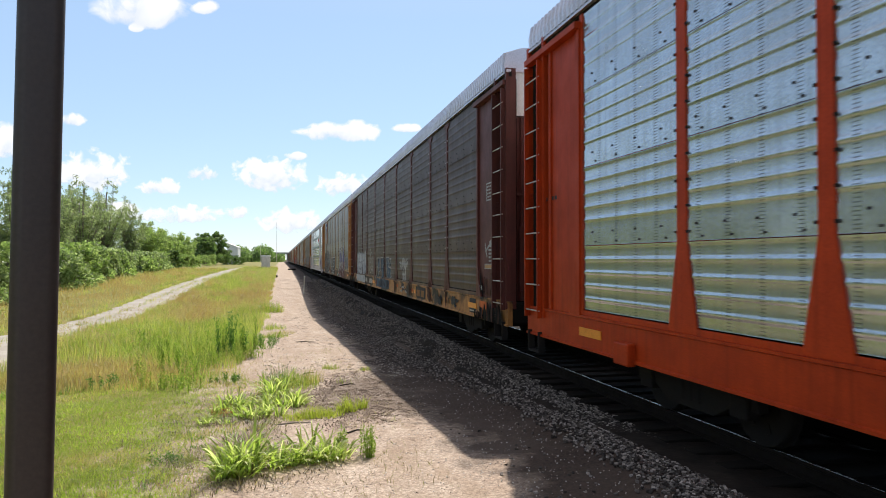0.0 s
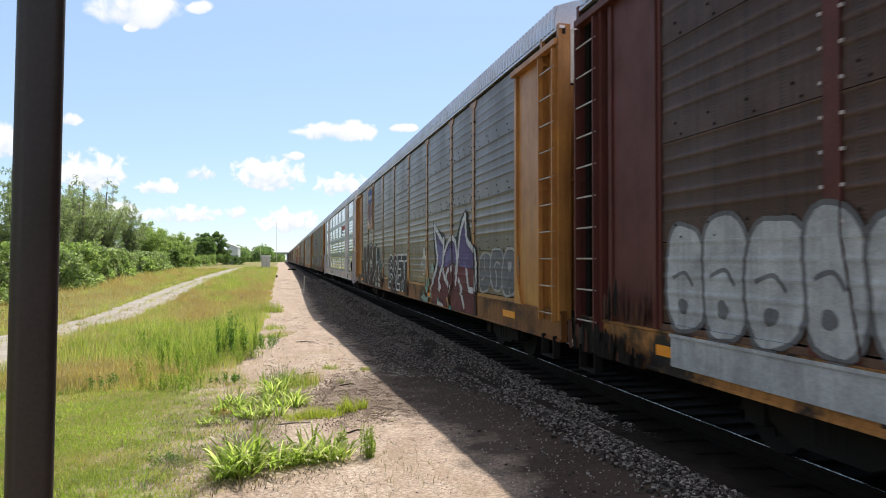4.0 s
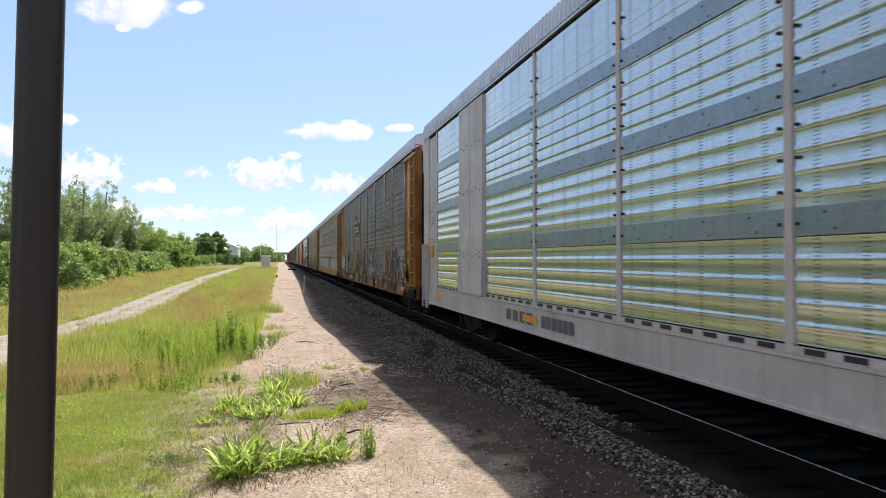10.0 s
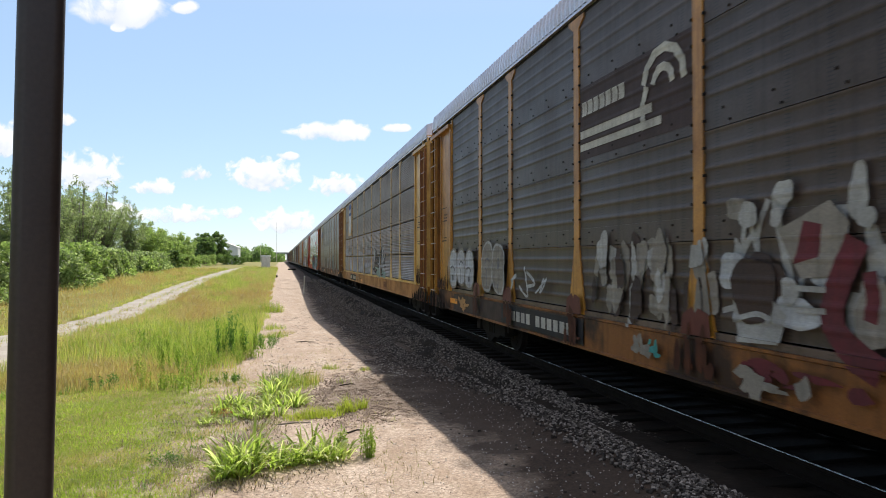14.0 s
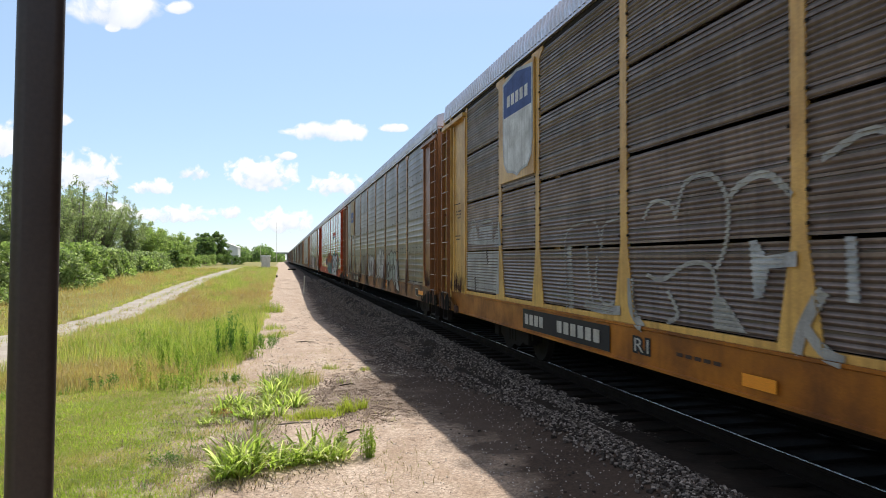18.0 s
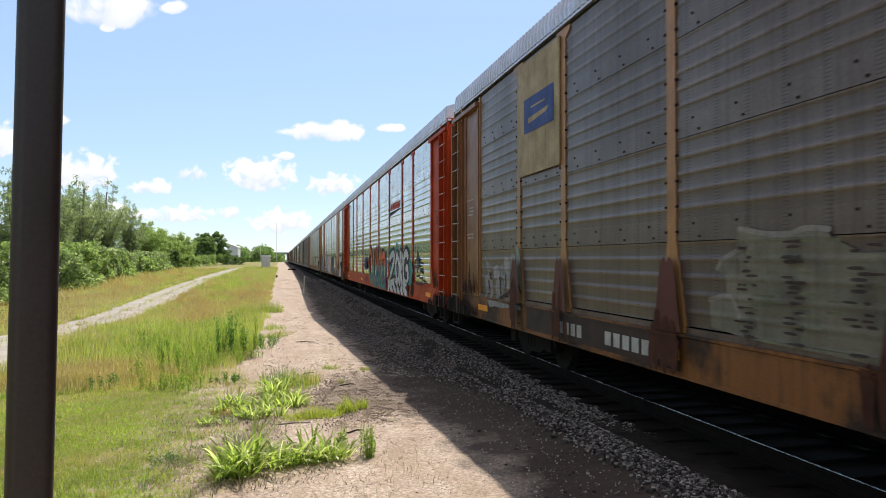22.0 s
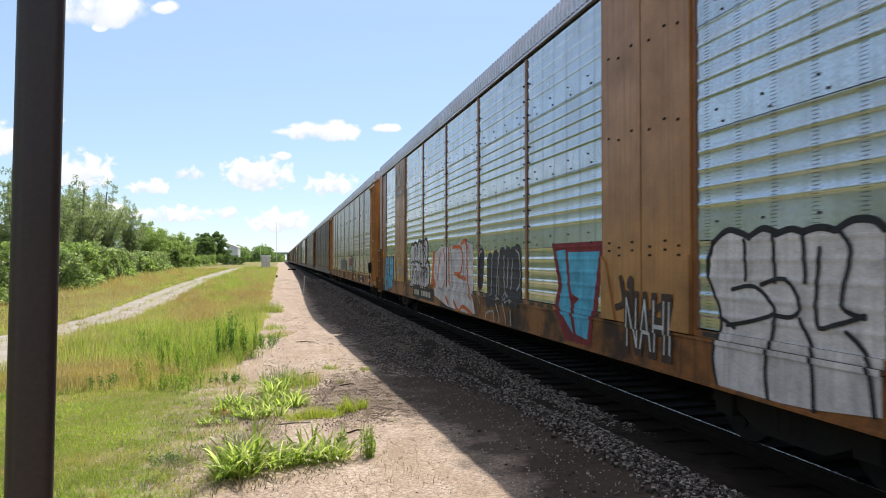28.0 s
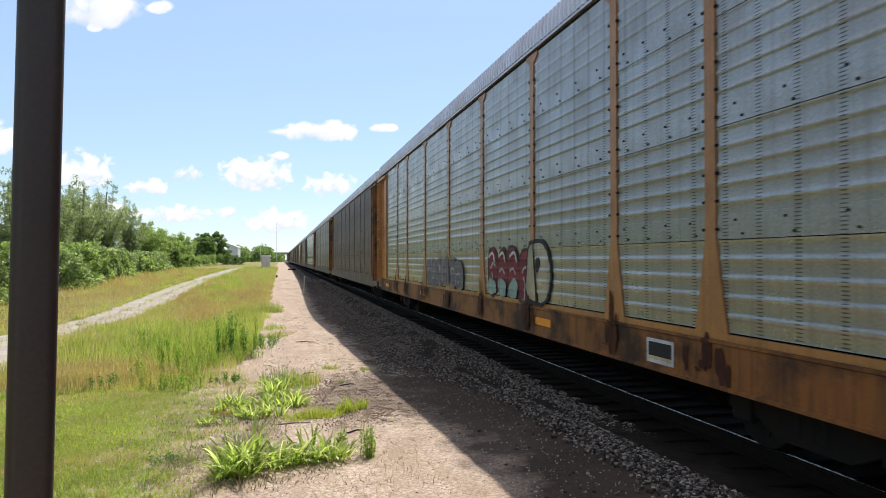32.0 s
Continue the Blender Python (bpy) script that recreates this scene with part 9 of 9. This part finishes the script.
p.strokes([[(1.65, 2.13), (1.19, 2.37), (0.87, 2.2)],
          [(-1.78, 2.07), (-1.94, 2.25), (-2.09, 2.13)],
          [(-2.77, 2.05), (-3.12, 2.13), (-3.2, 2)],
          [(-0.07, 2.26), (0.03, 2.02)],
          [(-0.77, 2.31), (-0.71, 2.09)]], 0.03, CREAM)
p.blob(3.0, 1.75, 1.1, 0.7, PURPLE, 7, 2.3, 0.14)
p.patch(2.6, 0.92, 0.9, 0.32, PURPLE, 8)
p.blob(-3.61, 1.82, 0.22, 0.34, PURPLE, 9, 2.2, 0.1)
p.blob(-3.87, 1.85, 0.24, 0.36, PURPLE, 10, 2.2, 0.1)
p.blob(-3.57, 1.55, 0.10, 0.36, PURPLE, 11, 2.2, 0.1)
p.blob(-3.8, 1.43, 0.11, 0.4, PURPLE, 12, 2.2, 0.1)
p.blob(-4, 1.53, 0.09, 0.36, PURPLE, 13, 2.2, 0.1)
p.blob(-3.63, 1.12, 0.22, 0.5, PURPLE, 14, 2.2, 0.1)
p.blob(-3.94, 1.25, 0.11, 0.45, PURPLE, 15, 2.2, 0.1)
p.blob(-4.02, 1.79, 0.07, 0.3, PURPLE, 16, 2.2, 0.1)
p.blob(-1.17, 2.5, 0.21, 0.18, PURPLE, 17, 2.2, 0.1)
p.blob(-3.77, 1.64, 0.09, 0.3, PURPLE, 18, 2.2, 0.1)
p.blob(-3.86, 1.01, 0.24, 0.3, PURPLE, 19, 2.2, 0.1)
p.strokes([[(-3.9, 2.23), (-3.99, 1.99)],
          [(-4.05, 2.24), (-4.02, 2.08), (-4.14, 2.13)],
          [(-3.93, 2.18), (-4.12, 2.22)]], 0.06, BLACK)
p.scribble(3.6, 2.4, 1.5, 2.1, 5, 0.05, BLACK, 3)
p.done("spray_lettering", "orange and teal rounded letters outlined in black")
p = Paint(7)
p.strokes([[(-9.94, 2.38), (-9.95, 2.16)],
          [(-9.81, 2.15), (-9.86, 2.04), (-10.01, 2.03), (-10.05, 2.16)],
          [(-9.89, 2.23), (-9.93, 2.04)],
          [(-9.69, 1.82), (-9.67, 1.74), (-9.60, 1.70), (-9.54, 1.74), (-9.51, 1.82), (-9.54, 1.91), (-9.61, 1.94), (-9.67, 1.91), (-9.69, 1.82)],
          [(-10.21, 1.83), (-10.16, 1.75), (-10.05, 1.72), (-9.93, 1.75), (-9.88, 1.82), (-9.93, 1.90), (-10.05, 1.93), (-10.16, 1.90), (-10.21, 1.83)],
          [(-9.60, 1.95), (-9.81, 1.93), (-10.19, 1.95), (-10.49, 1.94)],
          [(-10.28, 1.86), (-10.73, 1.82)],
          [(-10.28, 1.74), (-10.55, 1.75)],
          [(-9.75, 1.69), (-10.10, 1.69)],
          [(-9.94, 1.59), (-9.92, 1.56), (-9.88, 1.54), (-9.83, 1.55), (-9.81, 1.59), (-9.83, 1.62), (-9.88, 1.64), (-9.92, 1.62), (-9.94, 1.59)],
          [(-10.10, 1.62), (-10.05, 1.50), (-10.27, 1.37), (-10.76, 1.39)],
          [(-10.34, 1.63), (-10.53, 1.66), (-10.73, 1.64)],
          [(-10.76, 1.59), (-10.74, 1.54), (-10.69, 1.52), (-10.63, 1.54), (-10.61, 1.58), (-10.63, 1.63), (-10.69, 1.65), (-10.74, 1.63), (-10.76, 1.59)],
          [(-9.65, 1.44), (-9.67, 1.32), (-9.80, 1.20), (-10.09, 1.18), (-10.94, 1.19)],
          [(-9.80, 1.42), (-10.01, 1.43)],
          [(-10.72, 1.33), (-11.08, 1.27)],
          [(-10.12, 1.31), (-10.11, 1.18)],
          [(-10.32, 1.30), (-10.32, 1.18)],
          [(-10.53, 1.30), (-10.56, 1.18)],
          [(-9.91, 1.87), (-9.94, 1.75)],
          [(-10.19, 1.92), (-10.25, 1.76)]], 0.055, BLACKG)
p.strokes([[(-10.36, 1.62), (-10.49, 1.64), (-10.53, 1.58), (-10.43, 1.57)],
          [(-9.86, 1.98), (-10.10, 1.95)],
          [(-10.05, 1.86), (-10.12, 1.79)]], 0.12, BLACKG)
p.done("spray_drawing", "black spray-painted scrawl like a masked face with a plume")
p = Paint(7)
for i in range(4):
    y = -4.48 - i * 0.56
    p.add([(y + 0.02, 3.86), (y - 0.17, 3.86), (y - 0.27, 4.12), (y - 0.08, 4.12)], RED)
    p.add([(y - 0.24, 3.86), (y - 0.42, 3.86), (y - 0.52, 4.12), (y - 0.34, 4.12)], RED)
    p.add([(y - 0.10, 3.95), (y - 0.40, 3.95), (y - 0.43, 4.03), (y - 0.13, 4.03)], RED)
p.add([(-4.40, 3.66), (-6.8, 3.80), (-6.8, 3.83), (-4.40, 3.80)], BLACK)
p.rect(-13.05, -13.25, 2.9, 3.0, WHITE)
p.done("emblem", "slanted red emblem over a thin black line")
data_panel(7)

# tan car with flat panels
p = Paint(8)
p.add([(-9.44, 2.12), (-9.68, 2.21), (-9.92, 2.17), (-10.11, 2.21), (-10.32, 2.15), (-10.48, 2.19), (-10.73, 2.2), (-10.93, 2.18), (-11.06, 2.23), (-11.21, 2.24), (-11.38, 2.17), (-11.37, 0.81), (-10.71, 0.73), (-10.13, 0.7), (-9.53, 0.7), (-9.46, 1.04), (-9.55, 1.38), (-9.36, 1.77)], SILVERW)
p.strokes([[(-9.42, 2.11), (-9.64, 2.23), (-9.84, 2.2), (-9.96, 2.15)],
          [(-9.96, 2.16), (-10.14, 2.23), (-10.3, 2.19)],
          [(-10.3, 2.17), (-10.48, 2.21), (-10.62, 2.17)],
          [(-10.61, 2.18), (-10.79, 2.21), (-10.94, 2.18)],
          [(-10.96, 2.18), (-11.11, 2.25), (-11.29, 2.24), (-11.38, 2.17)]], 0.06, BLACK)
p.strokes([[(-9.42, 2.11), (-9.33, 1.83), (-9.55, 1.39), (-9.46, 0.99), (-9.53, 0.7)],
          [(-9.71, 1.66), (-10.03, 1.7), (-10.28, 1.5), (-10.02, 1.39), (-9.63, 1.31)],
          [(-9.89, 2.13), (-9.91, 1.76)],
          [(-10.26, 2.19), (-10.29, 1.75)],
          [(-10.11, 1.72), (-10.41, 1.78), (-10.57, 1.57), (-10.48, 1.46), (-10.28, 1.46)],
          [(-10.28, 1.43), (-10.2, 0.99), (-10.23, 0.7)],
          [(-10.57, 1.45), (-10.72, 1.17), (-10.75, 0.7)],
          [(-10.61, 2.17), (-10.64, 1.76)],
          [(-10.79, 2.04), (-10.75, 1.44), (-10.95, 1.44), (-11.21, 1.53)],
          [(-11.01, 2.16), (-11.09, 1.99), (-11, 1.6), (-11.21, 1.51)],
          [(-11.05, 1.39), (-11.25, 1.2), (-11.32, 0.81)],
          [(-9.55, 1.38), (-9.75, 1.3)]], 0.04, BLACK)
p.done("spray_lettering", "silver rounded letters outlined in black")
p = Paint(8)
p.scribble(-7.5, -9.1, 1.25, 1.75, 4, 0.1, DUSK, 12)
p.text("NAHI", -7.75, -8.75, 0.86, 1.5, ((0.05, DUSK), (-0.012, WHITE)), 0.1)
p.done("spray_lettering", "white letters on a black ground")
p = Paint(8)
p.add([(-5.35, 2.2), (-7.15, 2.2), (-6.75, 0.74), (-5.9, 0.74), (-5.45, 1.25), (-5.6, 1.55)], DARKRED)
p.add([(-5.5, 2.08), (-5.85, 2.1), (-5.95, 1.5), (-6.1, 1.15), (-6.2, 0.85), (-5.6, 1.25), (-5.75, 1.55)], SKYB)
p.add([(-5.95, 2.06), (-6.98, 2.06), (-6.66, 0.82), (-6.3, 0.86), (-6.2, 1.2), (-6.05, 1.5)], SKYB)
p.add([(-6.05, 1.45), (-6.35, 1.38), (-6.1, 1.25)], DARKRED)
p.done("spray_drawing", "bright blue spray-painted shape outlined in dark red")
p = Paint(8)
p.strokes([[(-1.5, 2.04), (-1.41, 1.47)],
          [(-2.08, 1.92), (-2.07, 1.11)],
          [(-2.47, 1.97), (-2.42, 1.15)],
          [(-2.89, 2.02), (-2.85, 1.23)],
          [(-3.23, 2.02), (-3.19, 1.2)],
          [(-3.53, 2.02), (-3.5, 1.19)],
          [(-3.75, 2.06), (-3.76, 1.23)]], 0.36, BLACKG, 0, None)
p.strokes([[(-2.26, 1.96), (-2.18, 1.21)],
          [(-2.68, 2), (-2.54, 1.25), (-2.74, 1.17)],
          [(-3.01, 2.02), (-3.03, 1.4), (-3.22, 1.23)],
          [(-3.26, 1.95), (-3.19, 1.42)],
          [(-3.51, 1.95), (-3.41, 1.39)],
          [(-3.7, 2.12), (-3.87, 2), (-3.91, 1.57), (-3.75, 1.38)],
          [(-1.92, 0.7), (-1.99, 0.83), (-2.42, 0.9), (-2.5, 0.7)],
          [(-2.62, 1.05), (-2.81, 0.82), (-2.8, 0.7)],
          [(-3.02, 1.1), (-3.19, 0.84), (-3.22, 0.7)],
          [(-3.47, 0.98), (-3.52, 0.72)],
          [(-2.97, 1.22), (-3.06, 1.3), (-3.15, 1.24), (-3.06, 1.16), (-2.97, 1.22)],
          [(-1.58, 2.13), (-1.36, 2.01), (-1.33, 1.37), (-1.52, 1.01)],
          [(-3.22, 1.13), (-3.41, 1.18), (-3.53, 1.13)]], 0.045, GREYW)
p.done("spray_lettering", "black letters with thin pale outlines")
p = Paint(8)
p.add([(3.36, 2), (2.28, 2.3), (1.38, 2.27), (0.61, 2.33), (-0.05, 2.42), (-0.82, 2.29), (-0.85, 1.2), (-1.12, 0.74), (-0.33, 0.7), (1.39, 0.74), (2.88, 0.94)], SILVERW)
p.strokes([[(3.07, 2.09), (3.33, 1.28)],
          [(3.24, 1.39), (2.94, 1.2)]], 0.22, ORANGE)
p.strokes([[(2.33, 2.13), (2.64, 1.41)],
          [(1.93, 2.2), (1.71, 1.59), (1.94, 1.22)],
          [(0.95, 2.26), (0.11, 2.2), (0.18, 1.64), (0.8, 1.6)],
          [(-0.35, 2.26), (-0.41, 1.45), (-0.75, 1.06)],
          [(0.48, 1.54), (-0.22, 1.49)],
          [(0.72, 0.9), (0.28, 0.7), (-0.11, 0.84), (-0.87, 0.72)],
          [(1.6, 0.98), (1.29, 0.82)],
          [(1.38, 2.25), (1.33, 1.3)],
          [(0.11, 2.32), (-0.17, 2.4), (-0.42, 2.23)]], 0.09, ORANGE)
p.strokes([[(1.08, 2.03), (0.99, 1.12)],
          [(-0.12, 2.09), (-0.04, 1.28)],
          [(2.41, 1.19), (1.6, 1.11)]], 0.05, GREYW)
p.done("spray_lettering", "white rounded letters outlined in orange")
p = Paint(8)
p.add([(6.60, 2.28), (6.33, 2.45), (6.03, 2.42), (5.84, 2.49), (5.62, 2.47), (5.41, 2.36), (5.25, 2.52), (5.02, 2.53), (4.88, 2.44), (4.78, 2.52), (4.61, 2.49), (4.52, 2.37), (4.36, 2.53), (4.19, 2.57), (4.03, 2.52), (3.91, 2.37), (3.90, 2.18), (3.95, 1.98), (4.09, 1.84), (3.93, 1.90), (3.78, 1.83), (3.67, 1.68), (3.65, 1.50), (3.71, 1.27), (3.88, 1.12), (4.12, 1.08), (4.23, 1.13), (4.38, 1.07), (4.63, 1.07), (4.90, 1.12), (5.27, 1.12), (5.77, 1.10), (6.14, 1.08), (6.45, 1.10), (6.58, 1.49), (6.66, 1.88)], SILVERW)
p.strokes([[(6.60, 2.28), (6.33, 2.45), (6.03, 2.42), (5.84, 2.49), (5.62, 2.47), (5.41, 2.36), (5.25, 2.52), (5.02, 2.53), (4.88, 2.44), (4.78, 2.52), (4.61, 2.49), (4.52, 2.37), (4.36, 2.53), (4.19, 2.57), (4.03, 2.52), (3.91, 2.37), (3.90, 2.18), (3.95, 1.98), (4.09, 1.84), (3.93, 1.90), (3.78, 1.83), (3.67, 1.68), (3.65, 1.50), (3.71, 1.27), (3.88, 1.12), (4.12, 1.08), (4.23, 1.13), (4.38, 1.07), (4.63, 1.07), (4.90, 1.12), (5.27, 1.12), (5.77, 1.10), (6.14, 1.08), (6.45, 1.10), (6.58, 1.49), (6.66, 1.88), (6.60, 2.28)]], 0.085, BLACK)
p.strokes([[(6.05, 2.41), (5.92, 2.30), (5.90, 2.05), (5.89, 1.90)],
          [(6.44, 1.82), (6.23, 1.88), (5.96, 1.84), (5.83, 1.78), (6.02, 1.58), (6.22, 1.31), (6.27, 1.50), (6.04, 1.74)],
          [(5.37, 2.37), (5.41, 2.14), (5.48, 1.94), (5.38, 1.88)],
          [(5.69, 2.31), (5.60, 2.18), (5.70, 2.04), (5.77, 2.17), (5.69, 2.31)],
          [(4.89, 2.43), (4.91, 2.13), (4.94, 1.87)],
          [(4.52, 2.37), (4.60, 2.18), (4.65, 1.99)],
          [(5.89, 1.90), (5.42, 1.87), (5.22, 1.84), (5.09, 1.89), (5.03, 1.81), (4.74, 1.83), (4.93, 1.72), (4.69, 1.70), (4.31, 1.70)],
          [(4.50, 2.18), (4.37, 2.34), (4.21, 2.34), (4.24, 2.19), (4.37, 2.14), (4.27, 2.10), (4.15, 1.94), (4.27, 1.70)],
          [(5.78, 1.69), (5.65, 1.72), (5.57, 1.64), (5.69, 1.55)],
          [(5.76, 1.53), (5.84, 1.32), (5.77, 1.12)],
          [(5.46, 1.59), (5.54, 1.40), (5.38, 1.12)],
          [(5.36, 1.55), (5.33, 1.44), (5.38, 1.31)],
          [(5.12, 1.63), (5.19, 1.37), (5.04, 1.13)],
          [(4.96, 1.58), (4.95, 1.39)],
          [(4.69, 1.68), (4.81, 1.41), (4.76, 1.11)],
          [(4.55, 1.60), (4.59, 1.38)],
          [(4.27, 1.68), (4.32, 1.45), (4.25, 1.12)],
          [(4.09, 1.84), (4.19, 1.74), (4.25, 1.57)],
          [(4.04, 1.69), (3.96, 1.63), (3.97, 1.47), (4.06, 1.41), (4.09, 1.54), (4.04, 1.69)]], 0.055, BLACK)
p.done("spray_lettering", "fat silver letters outlined in black")
p = Paint(8)
p.strokes([[(11.66, 1.92), (11.84, 1.41), (11.67, 0.78)],
          [(11.18, 1.92), (11.19, 0.85)],
          [(10.67, 1.93), (10.83, 0.9)],
          [(10.6, 1.93), (10.42, 0.95)],
          [(11.55, 1.85), (11.59, 1.23)],
          [(10.19, 1.91), (10.17, 1)]], 0.29, SKYB, 0.035, DARKRED)
p.strokes([[(11.76, 1.5), (11.62, 1.68), (11.35, 1.71), (11.26, 1.51), (11.47, 1.35), (11.7, 1.38), (11.76, 1.5)],
          [(11.18, 1.14), (11.25, 1.03), (11.39, 0.76)],
          [(10.73, 1.67), (10.6, 1.73), (10.53, 1.64), (10.68, 1.6), (10.73, 1.67)],
          [(10.74, 1.29), (10.64, 1.33), (10.53, 1.31)],
          [(10.97, 1.17), (10.93, 0.85)],
          [(11.35, 1.31), (11.4, 1.1), (11.35, 0.82)]], 0.045, DARKRED)
p.done("spray_lettering", "bright blue rounded letters outlined in dark red")
p = Paint(8)
p.scribble(8.9, 7.9, 1.35, 1.75, 9, 0.05, GREYW, 63)
p.ribbon([(8.45, 5.08), (8.85, 5.18), (9.22, 5.02), (9.2, 4.72), (8.9, 4.6), (8.45, 4.7)], 0.13, GREYW)
p.ribbon([(8.38, 4.62), (8.3, 5.14), (7.85, 4.62), (7.72, 5.14)], 0.13, GREYW, False)
p.bars(9.2, 7.65, 4.28, 4.42, 8, GREYW)
p.done("emblem", "pale looped emblem with lettering on a tan panel")
p = Paint(8)
p.rect(6.0, 3.0, 0.76, 1.1, BLACK)
p.bars(5.75, 4.95, 0.84, 1.0, 4, NUMW)
p.bars(4.65, 3.3, 0.84, 1.0, 6, NUMW)
p.done("lettering", "white stencilled characters on a black strip")
p = Paint(8, 2)
p.rect(-12.15, -12.72, 2.22, 2.6, SIGNY)
p.bars(-12.25, -12.62, 2.4, 2.44, 4, BLACK)
p.text("BI", -13.0, -13.3, 2.8, 3.25, ((0.012, GREYW),))
p.rect(-12.15, -12.75, 3.28, 3.31, BLACK)
p.rect(12.3, 12.7, 2.05, 2.3, SIGNY)
p.done("notice", "yellow notice with black lettering")
hand_brake(8)
data_panel(8)

# yellow car at the end
p = Paint(9)
p.scribble(3.9, 1.6, 1.3, 2.2, 8, 0.06, GREYW, 71)
p.bubbles(4.3, 0.2, 1.2, 2.0, 6, dull_beige, GREY, GREYW, 99, 0.05)
p.done("spray_lettering", "faded grey spray-painted letters")
p = Paint(9)
p.bubbles(-1.7, -4.2, 1.2, 2.2, 4, DUSK, DARKRED, GREYW, 101, 0.06)
p.bubbles(-4.0, -5.0, 1.1, 2.25, 1, BLACK, dull_galv, BLACK, 103, 0.07)
for y in (-2.0, -2.65, -3.3):
    p.blob(y, 1.4, 0.5, 0.35, MINT, int(-y * 9), 2.3, 0.12)
    p.ribbon([(y + 0.2, 2.0), (y - 0.05, 2.08), (y - 0.2, 1.9)], 0.06, WHITE)
p.done("spray_lettering", "red and green rounded letters with dark outlines")
p = Paint(9)
p.rect(-7.95, -8.5, 0.76, 1.04, WHITE)
p.rect(-7.99, -8.46, 0.80, 1.0, BLACK)
p.rect(-7.99, -8.46, 0.80, 0.84, CREAM)
p.done("notice", "small framed notice on the sill")
p = Paint(9, 2)
p.rect(-12.95, -13.2, 2.9, 3.02, WHITE)
p.bars(-12.75, -13.25, 2.3, 2.36, 5, BLACK)
p.done("notice", "white notice on the end panel")
hand_brake(9)
data_panel(9)


# ---- what moves ----
def motions():
    times = [i * 2.0 for i in range(17)]
    for car, wheels, y in CARS:
        walk(car, [(t, car_pose(y - travel(t))) for t in times])
        for wheel, a in wheels:
            rows = []
            for i in range(481):
                t = min(i * 2 / 30, 32.0)
                rows.append((t, pose(0, a, WHEEL_R, math.degrees(travel(t) / WHEEL_R) % 360)))
            walk(wheel, rows)
    for ob, right, up, far in CLOUDS:
        for_rows = []
        for t in (0.0, 16.0, 32.0):
            p = AHEAD * far + ASIDE * (right * far - 2.45 * t) + Vector((0, 0, EYE[2] + (up + 0.0157) * far))
            for_rows.append((t, Matrix.Translation(p) @ pose(0, 0, 0, 90, 0, -13.74)))
        walk(ob, for_rows)


motions()
